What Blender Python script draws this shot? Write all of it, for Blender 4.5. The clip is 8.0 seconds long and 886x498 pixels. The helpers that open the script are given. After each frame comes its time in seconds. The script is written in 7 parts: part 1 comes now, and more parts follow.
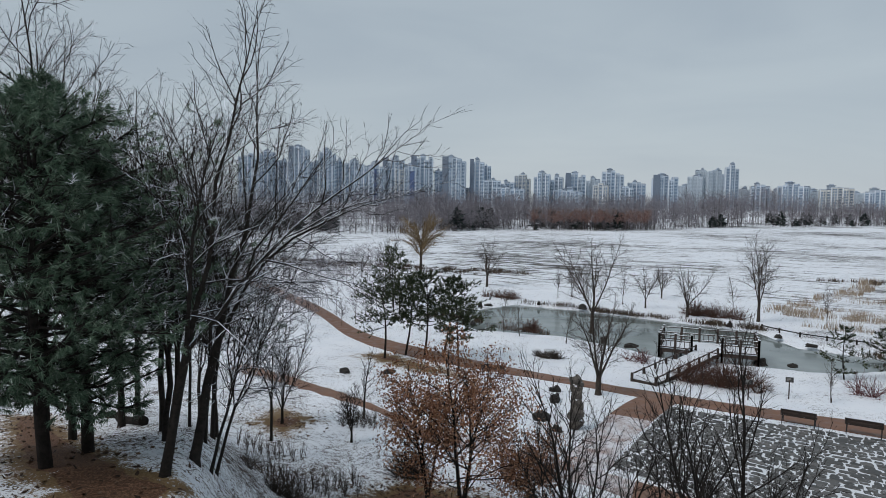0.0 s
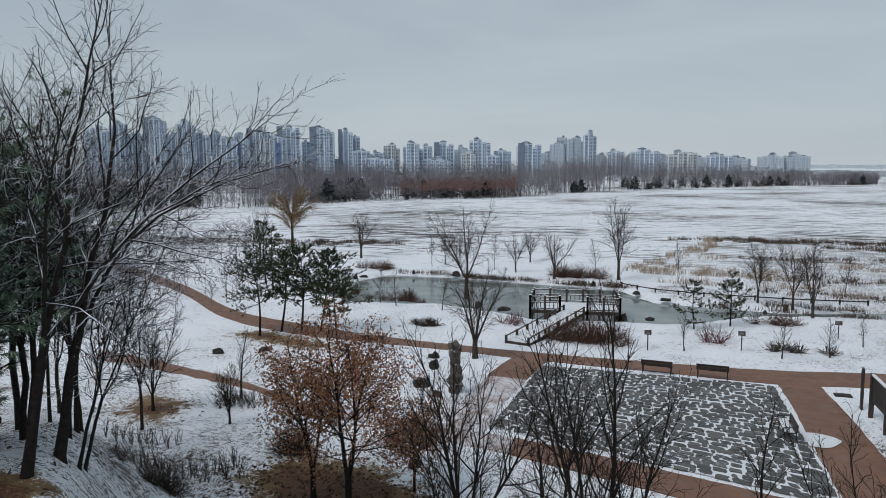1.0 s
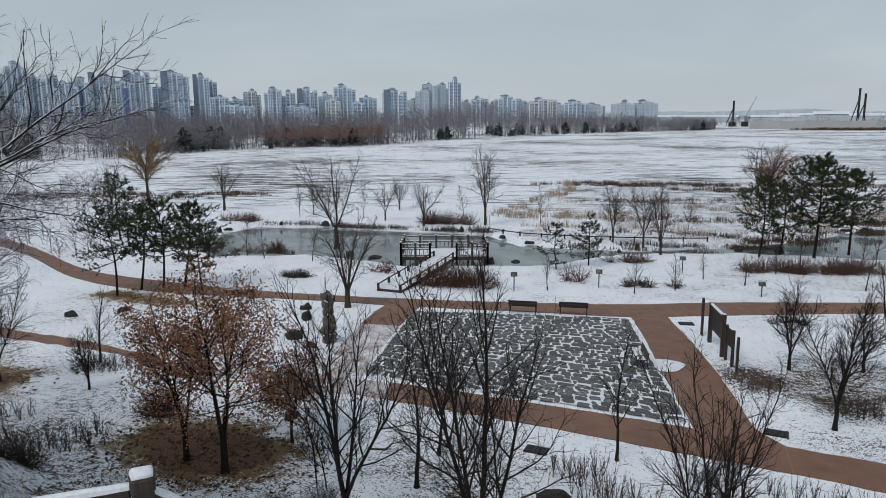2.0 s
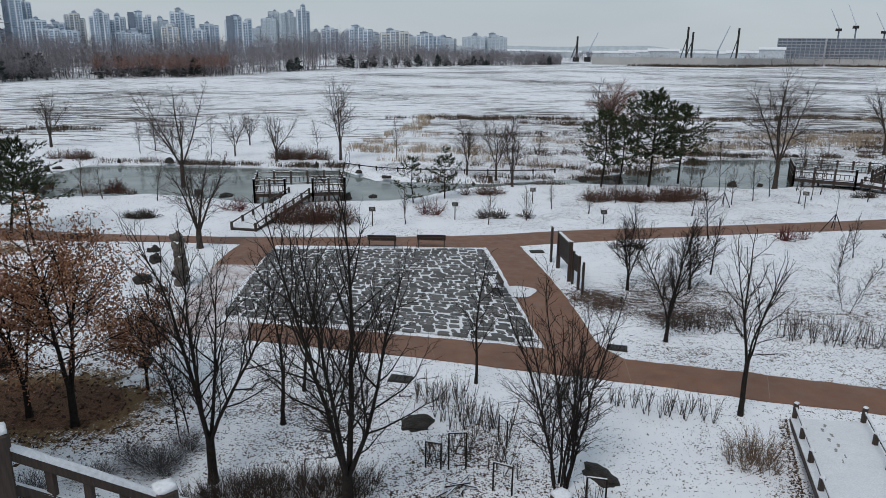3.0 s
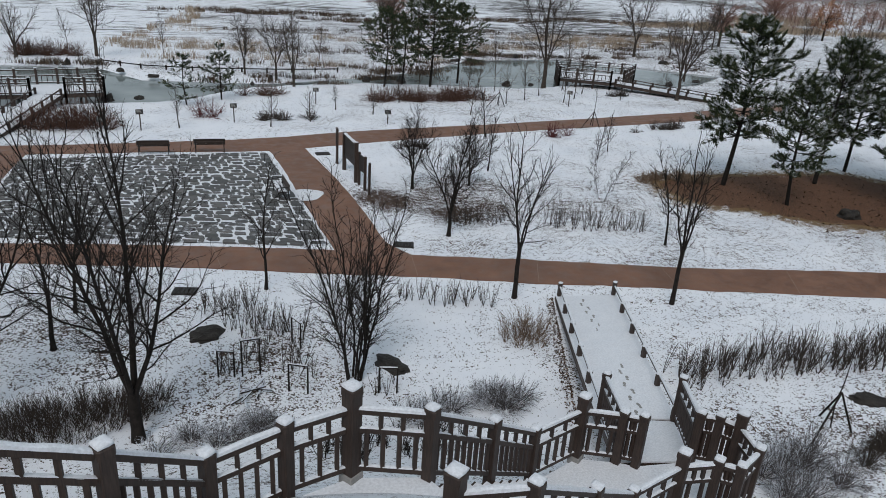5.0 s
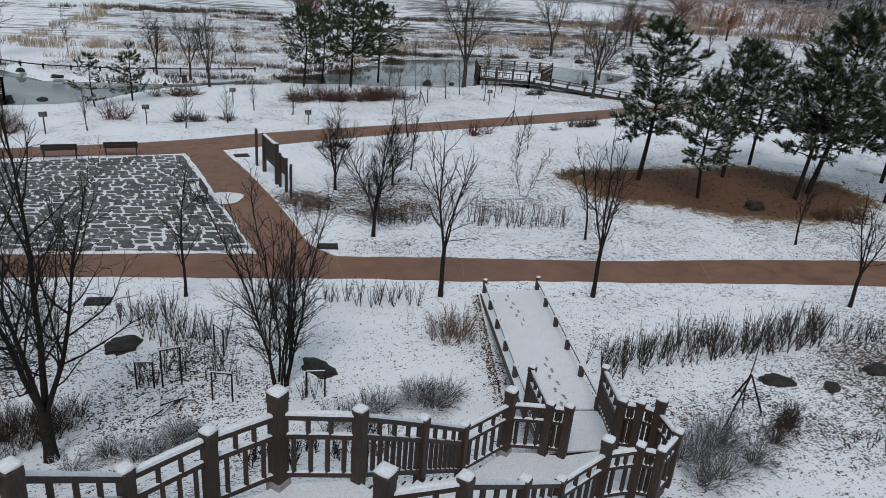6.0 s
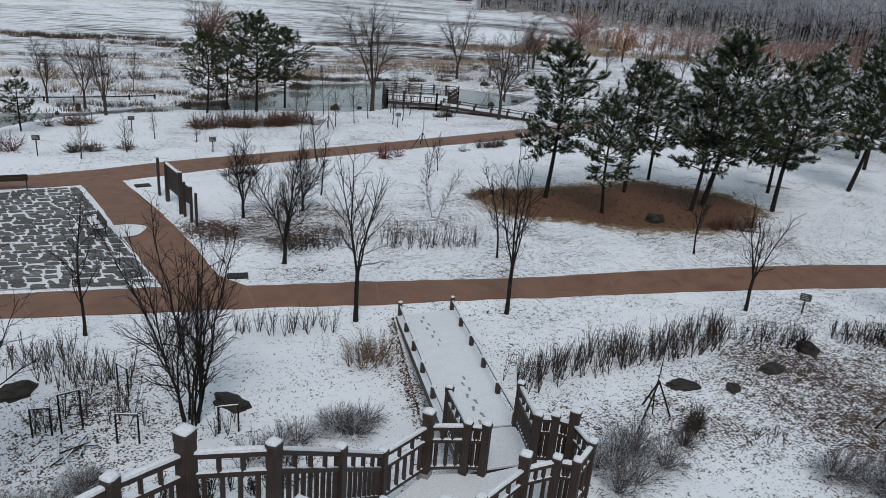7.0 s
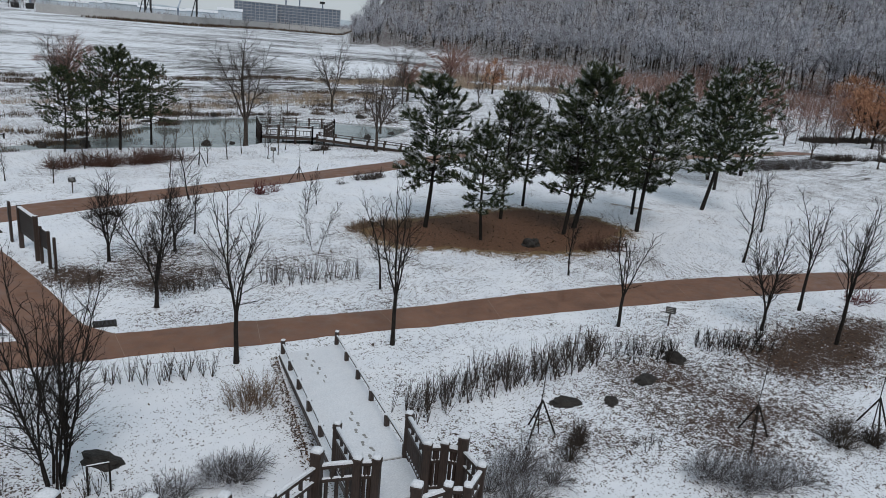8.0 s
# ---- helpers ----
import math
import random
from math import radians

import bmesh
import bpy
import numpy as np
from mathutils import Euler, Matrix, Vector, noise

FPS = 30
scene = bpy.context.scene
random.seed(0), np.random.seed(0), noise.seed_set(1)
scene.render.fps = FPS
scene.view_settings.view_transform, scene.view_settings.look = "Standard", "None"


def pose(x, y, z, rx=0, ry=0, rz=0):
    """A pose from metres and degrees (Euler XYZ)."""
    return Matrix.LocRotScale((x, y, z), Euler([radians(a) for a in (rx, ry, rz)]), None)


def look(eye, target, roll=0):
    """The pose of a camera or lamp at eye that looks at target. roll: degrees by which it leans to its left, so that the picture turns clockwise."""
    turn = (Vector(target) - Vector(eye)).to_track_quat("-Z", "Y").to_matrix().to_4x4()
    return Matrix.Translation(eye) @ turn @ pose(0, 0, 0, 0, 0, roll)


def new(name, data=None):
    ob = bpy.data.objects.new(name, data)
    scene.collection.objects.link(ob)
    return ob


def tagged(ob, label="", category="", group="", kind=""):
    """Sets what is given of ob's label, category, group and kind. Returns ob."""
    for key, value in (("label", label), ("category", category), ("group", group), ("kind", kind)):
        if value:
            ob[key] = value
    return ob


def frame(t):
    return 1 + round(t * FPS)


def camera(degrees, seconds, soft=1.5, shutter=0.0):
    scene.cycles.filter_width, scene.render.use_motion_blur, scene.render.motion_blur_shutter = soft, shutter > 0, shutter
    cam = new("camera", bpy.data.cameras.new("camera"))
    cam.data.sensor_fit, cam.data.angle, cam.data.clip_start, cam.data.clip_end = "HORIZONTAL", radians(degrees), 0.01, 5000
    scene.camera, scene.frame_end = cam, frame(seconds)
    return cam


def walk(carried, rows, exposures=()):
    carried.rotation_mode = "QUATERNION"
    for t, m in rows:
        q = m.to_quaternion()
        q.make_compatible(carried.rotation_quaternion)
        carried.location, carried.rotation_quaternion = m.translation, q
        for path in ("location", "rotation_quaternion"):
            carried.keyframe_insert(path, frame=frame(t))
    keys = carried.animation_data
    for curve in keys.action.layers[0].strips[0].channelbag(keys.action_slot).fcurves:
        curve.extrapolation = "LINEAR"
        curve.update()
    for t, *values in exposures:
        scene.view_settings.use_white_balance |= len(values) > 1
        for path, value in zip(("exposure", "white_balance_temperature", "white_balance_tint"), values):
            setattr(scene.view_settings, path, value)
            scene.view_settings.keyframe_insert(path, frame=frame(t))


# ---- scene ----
cam = camera(63.91, 8.0, soft=0.8)
PATH = [
    (0, (0.266, 0.197, 10.518), 33.043, -3.947, 1.017),
    (0.5, (0.180, 0.219, 10.513), 28.583, -4.746, 0.391),
    (1, (0.113, 0.157, 10.518), 22.709, -6.243, -0.196),
    (2.5, (0.021, 0.094, 10.515), 6.554, -12.964, 0.001),
    (3, (-0.038, 0.047, 10.515), 0.262, -15.662, 0.693),
    (3.5, (-0.029, 0.008, 10.514), -5.460, -18.271, 1.615),
    (4, (-0.003, -0.004, 10.505), -10.195, -20.497, 2.520),
    (4.5, (0.030, -0.019, 10.510), -14.219, -22.193, 3.288),
    (6, (0.073, -0.053, 10.530), -24.296, -22.438, 4.815),
    (6.5, (0.107, -0.082, 10.548), -27.468, -21.462, 4.840),
    (7, (0.140, -0.103, 10.560), -31.405, -20.094, 4.933),
    (7.5, (0.167, -0.132, 10.574), -36.130, -18.463, 5.142),
    (8, (0.159, -0.177, 10.592), -41.025, -16.783, 5.131),
]
walk(cam, [(t, Matrix.Translation(eye) @ pose(0, 0, 0, 90 + pitch, 0, yaw) @ pose(0, 0, 0, 0, 0, roll)) for t, eye, yaw, pitch, roll in PATH], exposures=[(0, 0.0, 6500, 13), (8, 0.0, 6500, 13)])

# ---- light ----
world = bpy.data.worlds.new("overcast")
scene.world = world
world.use_nodes = True
wn, wl = world.node_tree.nodes, world.node_tree.links
wn.clear()
sky = wn.new("ShaderNodeTexSky")
sky.sky_type, sky.sun_disc, sky.sun_elevation, sky.sun_rotation = "NISHITA", False, radians(38), radians(200)
sky_dim = wn.new("ShaderNodeVectorMath")
sky_dim.operation = "SCALE"
sky_dim.inputs["Scale"].default_value = 0.10
coord = wn.new("ShaderNodeTexCoord")
flat = wn.new("ShaderNodeMapping")
flat.inputs["Scale"].default_value = (1.0, 1.0, 4.5)
cloud = wn.new("ShaderNodeTexNoise")
cloud.inputs["Scale"].default_value, cloud.inputs["Detail"].default_value = 2.2, 6
cloud.inputs["Distortion"].default_value = 0.6
split = wn.new("ShaderNodeSeparateXYZ")
height = wn.new("ShaderNodeValToRGB")
el = height.color_ramp.elements
el[0].position, el[0].color = 0.0, (0.494, 0.56, 0.594, 1)
el[1].position, el[1].color = 0.35, (0.369, 0.45, 0.506, 1)
top_stop = el.new(0.10)
top_stop.color = (0.444, 0.52, 0.562, 1)
ramp = wn.new("ShaderNodeValToRGB")
ramp.color_ramp.elements[0].position, ramp.color_ramp.elements[0].color = 0.3, (0.90, 0.91, 0.93, 1)
ramp.color_ramp.elements[1].position, ramp.color_ramp.elements[1].color = 0.75, (1.08, 1.07, 1.05, 1)
veil = wn.new("ShaderNodeMix")
veil.data_type, veil.blend_type = "RGBA", "MULTIPLY"
veil.inputs[0].default_value = 1.0
mix_sky = wn.new("ShaderNodeMix")
mix_sky.data_type = "RGBA"
mix_sky.inputs[0].default_value = 0.94
back = wn.new("ShaderNodeBackground")
back.inputs["Strength"].default_value = 1.0
wout = wn.new("ShaderNodeOutputWorld")
wl.new(coord.outputs["Generated"], flat.inputs["Vector"])
wl.new(flat.outputs["Vector"], cloud.inputs["Vector"])
wl.new(cloud.outputs["Fac"], ramp.inputs["Fac"])
wl.new(coord.outputs["Generated"], split.inputs["Vector"])
wl.new(split.outputs["Z"], height.inputs["Fac"])
wl.new(height.outputs["Color"], veil.inputs["A"])
wl.new(ramp.outputs["Color"], veil.inputs["B"])
wl.new(sky.outputs["Color"], sky_dim.inputs[0])
wl.new(sky_dim.outputs[0], mix_sky.inputs["A"])
wl.new(veil.outputs["Result"], mix_sky.inputs["B"])
wl.new(mix_sky.outputs["Result"], back.inputs["Color"])
wl.new(back.outputs["Background"], wout.inputs["Surface"])

sun = new("sun", bpy.data.lights.new("sun", "SUN"))
sun.data.energy, sun.data.angle, sun.data.color = 1.3, radians(25), (1.0, 0.968, 0.935)
sun.matrix_world = look((0, 0, 50), (20, 34, 0))
scene.view_settings.exposure = 0.0


# ---- materials ----
def nodes(name):
    m = bpy.data.materials.new(name)
    m.use_nodes = True
    t = m.node_tree
    return m, t.nodes, t.links, t.nodes["Principled BSDF"]


def ramp_node(n, l, source, stops):
    r = n.new("ShaderNodeValToRGB")
    e = r.color_ramp.elements
    while len(e) < len(stops):
        e.new(0.5)
    for item, (at, c) in zip(e, stops):
        item.position, item.color = at, (*c, 1) if len(c) == 3 else c
    l.new(source, r.inputs["Fac"])
    return r.outputs["Color"]


def noise_node(n, l, scale, detail=4, rough=0.6, vector=None, distort=0.0):
    k = n.new("ShaderNodeTexNoise")
    k.inputs["Scale"].default_value, k.inputs["Detail"].default_value = scale, detail
    k.inputs["Roughness"].default_value, k.inputs["Distortion"].default_value = rough, distort
    if vector is not None:
        l.new(vector, k.inputs["Vector"])
    return k.outputs["Fac"]


def mix_node(n, l, fac, a, b, blend="MIX"):
    k = n.new("ShaderNodeMix")
    k.data_type, k.blend_type = "RGBA", blend
    for socket, value in ((k.inputs[0], fac), (k.inputs["A"], a), (k.inputs["B"], b)):
        if isinstance(value, (int, float)):
            socket.default_value = value
        elif isinstance(value, tuple):
            socket.default_value = (*value, 1)
        else:
            l.new(value, socket)
    return k.outputs["Result"]


def math_node(n, l, op, a, b=0.0, clamp=False):
    k = n.new("ShaderNodeMath")
    k.operation, k.use_clamp = op, clamp
    for socket, value in zip(k.inputs, (a, b)):
        if isinstance(value, (int, float)):
            socket.default_value = value
        else:
            l.new(value, socket)
    return k.outputs[0]


def bump_node(n, l, bsdf, height_socket, strength=0.3, distance=0.02):
    k = n.new("ShaderNodeBump")
    k.inputs["Strength"].default_value, k.inputs["Distance"].default_value = strength, distance
    l.new(height_socket, k.inputs["Height"])
    l.new(k.outputs["Normal"], bsdf.inputs["Normal"])


def position(n):
    return n.new("ShaderNodeNewGeometry").outputs["Position"]


def plain_mat(name, a, b, scale=8.0, rough=0.7, fine=60.0, bump=0.2, depth=0.01, metal=0.0, vary=0.0):
    """Two tones at a coarse scale, a fine grain in colour and relief."""
    m, n, l, s = nodes(name)
    p = n.new("ShaderNodeTexCoord").outputs["Object"]
    c = ramp_node(n, l, noise_node(n, l, scale, 5, 0.65, p), [(0.3, a), (0.7, b)])
    g = noise_node(n, l, fine, 3, 0.6, p)
    c = mix_node(n, l, 0.35, c, ramp_node(n, l, g, [(0.3, (0.35, 0.35, 0.35)), (0.7, (1, 1, 1))]), "MULTIPLY")
    if vary:
        info = n.new("ShaderNodeObjectInfo").outputs["Random"]
        v = ramp_node(n, l, info, [(0.0, (1 - vary,) * 3), (1.0, (1 + vary,) * 3)])
        c = mix_node(n, l, 1.0, c, v, "MULTIPLY")
    l.new(c, s.inputs["Base Color"])
    s.inputs["Roughness"].default_value, s.inputs["Metallic"].default_value = rough, metal
    bump_node(n, l, s, g, bump, depth)
    return m


def island_mat(name, stops, rough=0.8, translucent=0.0):
    """Colour that differs from piece to piece of a joined mesh."""
    m, n, l, s = nodes(name)
    r = n.new("ShaderNodeNewGeometry").outputs["Random Per Island"]
    c = ramp_node(n, l, r, stops)
    g = noise_node(n, l, 1.3, 2, 0.5, position(n))
    c = mix_node(n, l, 0.6, c, ramp_node(n, l, g, [(0.35, (0.6, 0.6, 0.6)), (0.65, (1.1, 1.1, 1.1))]), "MULTIPLY")
    l.new(c, s.inputs["Base Color"])
    s.inputs["Roughness"].default_value = rough
    s.inputs["Specular IOR Level"].default_value = 0.2
    return m


def bark_mat(name, a, b, snow=0.25):
    """Bark with a little snow lying on what faces up."""
    m, n, l, s = nodes(name)
    p = position(n)
    c = ramp_node(n, l, noise_node(n, l, 9, 5, 0.7, p), [(0.3, a), (0.7, b)])
    normal = n.new("ShaderNodeNewGeometry").outputs["Normal"]
    up = n.new("ShaderNodeSeparateXYZ")
    l.new(normal, up.inputs["Vector"])
    lie = math_node(n, l, "ADD", up.outputs["Z"], math_node(n, l, "MULTIPLY", noise_node(n, l, 3.5, 3, 0.6, p), 0.9))
    f = ramp_node(n, l, lie, [(1.25 - snow, (0, 0, 0)), (1.32 - snow, (1, 1, 1))]) if snow < 0.35 else ramp_node(n, l, math_node(n, l, "SUBTRACT", lie, 0.5), [(0.75 - snow, (0, 0, 0)), (0.85 - snow, (1, 1, 1))])
    c = mix_node(n, l, f, c, (0.72, 0.76, 0.82))
    l.new(c, s.inputs["Base Color"])
    s.inputs["Roughness"].default_value = 0.9
    s.inputs["Specular IOR Level"].default_value = 0.2
    return m


def ground_mat():
    """Thin snow; litter, dead grass, furrows and mulch show through by the painted cover."""
    m, n, l, s = nodes("thin_snow")
    p = position(n)
    cover = n.new("ShaderNodeVertexColor")
    cover.layer_name = "cover"
    rgb = n.new("ShaderNodeSeparateColor")
    l.new(cover.outputs["Color"], rgb.inputs["Color"])
    litter, mulch, field = rgb.outputs
    snow = ramp_node(n, l, noise_node(n, l, 0.5, 4, 0.6, p), [(0.3, (0.77, 0.80, 0.845)), (0.7, (0.87, 0.885, 0.91))])
    fine = noise_node(n, l, 15.0, 4, 0.68, p)
    broad = noise_node(n, l, 0.45, 4, 0.6, p)
    soil = ramp_node(n, l, noise_node(n, l, 14, 4, 0.7, p), [(0.25, (0.018, 0.012, 0.009)), (0.5, (0.054, 0.032, 0.021)), (0.8, (0.145, 0.088, 0.055))])
    # bare spots: the finer the litter, the higher the noise must rise
    clump = noise_node(n, l, 4.2, 3, 0.6, p)
    level = math_node(n, l, "ADD", math_node(n, l, "MULTIPLY", fine, 0.56), math_node(n, l, "MULTIPLY", broad, 0.18))
    level = math_node(n, l, "ADD", level, math_node(n, l, "MULTIPLY", clump, 0.26))
    level = math_node(n, l, "ADD", level, math_node(n, l, "MULTIPLY", litter, 0.125))
    bare = ramp_node(n, l, level, [(0.590, (0, 0, 0)), (0.606, (1, 1, 1))])
    c = mix_node(n, l, bare, snow, soil)
    # open field: long furrows of bare earth and stubble
    furrow = n.new("ShaderNodeMapping")
    furrow.inputs["Scale"].default_value = (0.16, 1.0, 1.0)
    furrow.inputs["Rotation"].default_value = (0, 0, radians(14))
    l.new(p, furrow.inputs["Vector"])
    f1 = noise_node(n, l, 0.75, 9, 0.77, furrow.outputs["Vector"], 0.4)
    f2 = noise_node(n, l, 0.022, 3, 0.5, p)
    fl = math_node(n, l, "ADD", f1, math_node(n, l, "MULTIPLY", math_node(n, l, "SUBTRACT", f2, 0.5), 0.42))
    fl = math_node(n, l, "ADD", fl, math_node(n, l, "MULTIPLY", math_node(n, l, "SUBTRACT", field, 1.0), 0.10))
    fb = ramp_node(n, l, fl, [(0.535, (0, 0, 0)), (0.55, (1, 1, 1))])
    fb = math_node(n, l, "MULTIPLY", fb, field, True)
    earth = ramp_node(n, l, f1, [(0.52, (0.075, 0.07, 0.066)), (0.7, (0.15, 0.135, 0.115))])
    c = mix_node(n, l, fb, c, earth)
    # mulch beds and leaf litter under trees
    edge = math_node(n, l, "ADD", mulch, math_node(n, l, "MULTIPLY", math_node(n, l, "SUBTRACT", noise_node(n, l, 1.6, 6, 0.75, p), 0.5), 1.3))
    edge = math_node(n, l, "ADD", edge, math_node(n, l, "MULTIPLY", math_node(n, l, "SUBTRACT", fine, 0.5), 1.1))
    mm = ramp_node(n, l, edge, [(0.44, (0, 0, 0)), (0.56, (1, 1, 1))])
    chips = ramp_node(n, l, noise_node(n, l, 19, 5, 0.8, p), [(0.3, (0.026, 0.014, 0.009)), (0.5, (0.115, 0.057, 0.032)), (0.72, (0.34, 0.19, 0.11))])
    rim = math_node(n, l, "ADD", mulch, math_node(n, l, "MULTIPLY", noise_node(n, l, 0.5, 4, 0.6, p), 0.5))
    straw = ramp_node(n, l, noise_node(n, l, 15, 5, 0.8, p), [(0.3, (0.060, 0.038, 0.018)), (0.52, (0.20, 0.13, 0.06)), (0.75, (0.40, 0.29, 0.15))])
    chips = mix_node(n, l, ramp_node(n, l, rim, [(0.98, (0.8, 0.8, 0.8)), (1.24, (0, 0, 0))]), chips, straw)
    c = mix_node(n, l, mm, c, chips)
    l.new(c, s.inputs["Base Color"])
    s.inputs["Roughness"].default_value = 0.85
    s.inputs["Specular IOR Level"].default_value = 0.25
    bump_node(n, l, s, math_node(n, l, "ADD", fine, math_node(n, l, "MULTIPLY", broad, 1.5)), 0.5, 0.05)
    return m


def path_mat():
    m, n, l, s = nodes("tinted_concrete")
    p = position(n)
    c = ramp_node(n, l, noise_node(n, l, 0.7, 5, 0.6, p), [(0.3, (0.185, 0.092, 0.056)), (0.7, (0.255, 0.132, 0.083))])
    g = noise_node(n, l, 45, 4, 0.7, p)
    c = mix_node(n, l, 0.4, c, ramp_node(n, l, g, [(0.3, (0.55, 0.55, 0.55)), (0.7, (1.1, 1.1, 1.1))]), "MULTIPLY")
    wet = noise_node(n, l, 1.9, 4, 0.6, p)
    c = mix_node(n, l, 0.7, c, ramp_node(n, l, wet, [(0.35, (0.72, 0.70, 0.68)), (0.6, (1, 1, 1))]), "MULTIPLY")
    l.new(c, s.inputs["Base Color"])
    l.new(ramp_node(n, l, wet, [(0.35, (0.45, 0.45, 0.45)), (0.65, (0.8, 0.8, 0.8))]), s.inputs["Roughness"])
    bump_node(n, l, s, g, 0.15, 0.004)
    return m


def dusted_path_mat():
    """The same concrete under a thin, trodden dusting of snow."""
    m, n, l, s = nodes("dusted_concrete")
    p = position(n)
    c = ramp_node(n, l, noise_node(n, l, 0.7, 5, 0.6, p), [(0.3, (0.20, 0.105, 0.075)), (0.7, (0.27, 0.15, 0.11))])
    lie = math_node(n, l, "ADD", math_node(n, l, "MULTIPLY", noise_node(n, l, 1.1, 5, 0.7, p), 0.6), math_node(n, l, "MULTIPLY", noise_node(n, l, 22, 3, 0.7, p), 0.4))
    f = ramp_node(n, l, lie, [(0.42, (0.15, 0.15, 0.15)), (0.56, (0.85, 0.85, 0.85))])
    l.new(mix_node(n, l, f, c, (0.78, 0.79, 0.82)), s.inputs["Base Color"])
    s.inputs["Roughness"].default_value = 0.8
    return m


def stone_mat():
    m, n, l, s = nodes("granite_slab")
    p = position(n)
    r = n.new("ShaderNodeObjectInfo").outputs["Random"]
    q = n.new("ShaderNodeNewGeometry").outputs["Random Per Island"]
    tone = ramp_node(n, l, math_node(n, l, "FRACT", math_node(n, l, "ADD", r, q)), [(0.0, (0.058, 0.058, 0.056)), (0.5, (0.095, 0.092, 0.087)), (1.0, (0.145, 0.138, 0.130))])
    g = noise_node(n, l, 30, 5, 0.7, p)
    c = mix_node(n, l, 0.6, tone, ramp_node(n, l, g, [(0.3, (0.5, 0.5, 0.5)), (0.7, (1.2, 1.2, 1.2))]), "MULTIPLY")
    dust = ramp_node(n, l, math_node(n, l, "ADD", math_node(n, l, "MULTIPLY", noise_node(n, l, 5.0, 6, 0.75, p), 0.65), math_node(n, l, "MULTIPLY", noise_node(n, l, 0.35, 2, 0.5, p), 0.35)), [(0.57, (0, 0, 0)), (0.65, (1, 1, 1))])
    c = mix_node(n, l, math_node(n, l, "MULTIPLY", dust, 0.7), c, (0.70, 0.74, 0.80))
    l.new(c, s.inputs["Base Color"])
    s.inputs["Roughness"].default_value = 0.6
    bump_node(n, l, s, g, 0.4, 0.01)
    return m


def water_mat():
    m, n, l, s = nodes("pond_water")
    p = position(n)
    c = ramp_node(n, l, noise_node(n, l, 0.25, 3, 0.5, p), [(0.3, (0.12, 0.145, 0.14)), (0.7, (0.23, 0.26, 0.25))])
    ice = ramp_node(n, l, noise_node(n, l, 0.12, 5, 0.6, p), [(0.52, (0.06, 0.06, 0.06)), (0.62, (0.22, 0.22, 0.22))])
    l.new(c, s.inputs["Base Color"])
    l.new(ice, s.inputs["Roughness"])
    s.inputs["IOR"].default_value = 1.33
    bump_node(n, l, s, noise_node(n, l, 3.0, 3, 0.5, p), 0.06, 0.02)
    return m


def wood_mat():
    """Brown-stained deck timber."""
    m, n, l, s = nodes("stained_timber")
    p = n.new("ShaderNodeTexCoord").outputs["Object"]
    st = n.new("ShaderNodeMapping")
    st.inputs["Scale"].default_value = (14, 14, 1.2)
    l.new(p, st.inputs["Vector"])
    g = noise_node(n, l, 4, 5, 0.65, st.outputs["Vector"])
    c = ramp_node(n, l, g, [(0.3, (0.024, 0.015, 0.011)), (0.7, (0.062, 0.039, 0.029))])
    c = mix_node(n, l, 0.5, c, ramp_node(n, l, noise_node(n, l, 2.2, 3, 0.6, p), [(0.3, (0.7, 0.68, 0.66)), (0.7, (1.15, 1.12, 1.1))]), "MULTIPLY")
    l.new(c, s.inputs["Base Color"])
    s.inputs["Roughness"].default_value = 0.62
    bump_node(n, l, s, g, 0.25, 0.006)
    return m


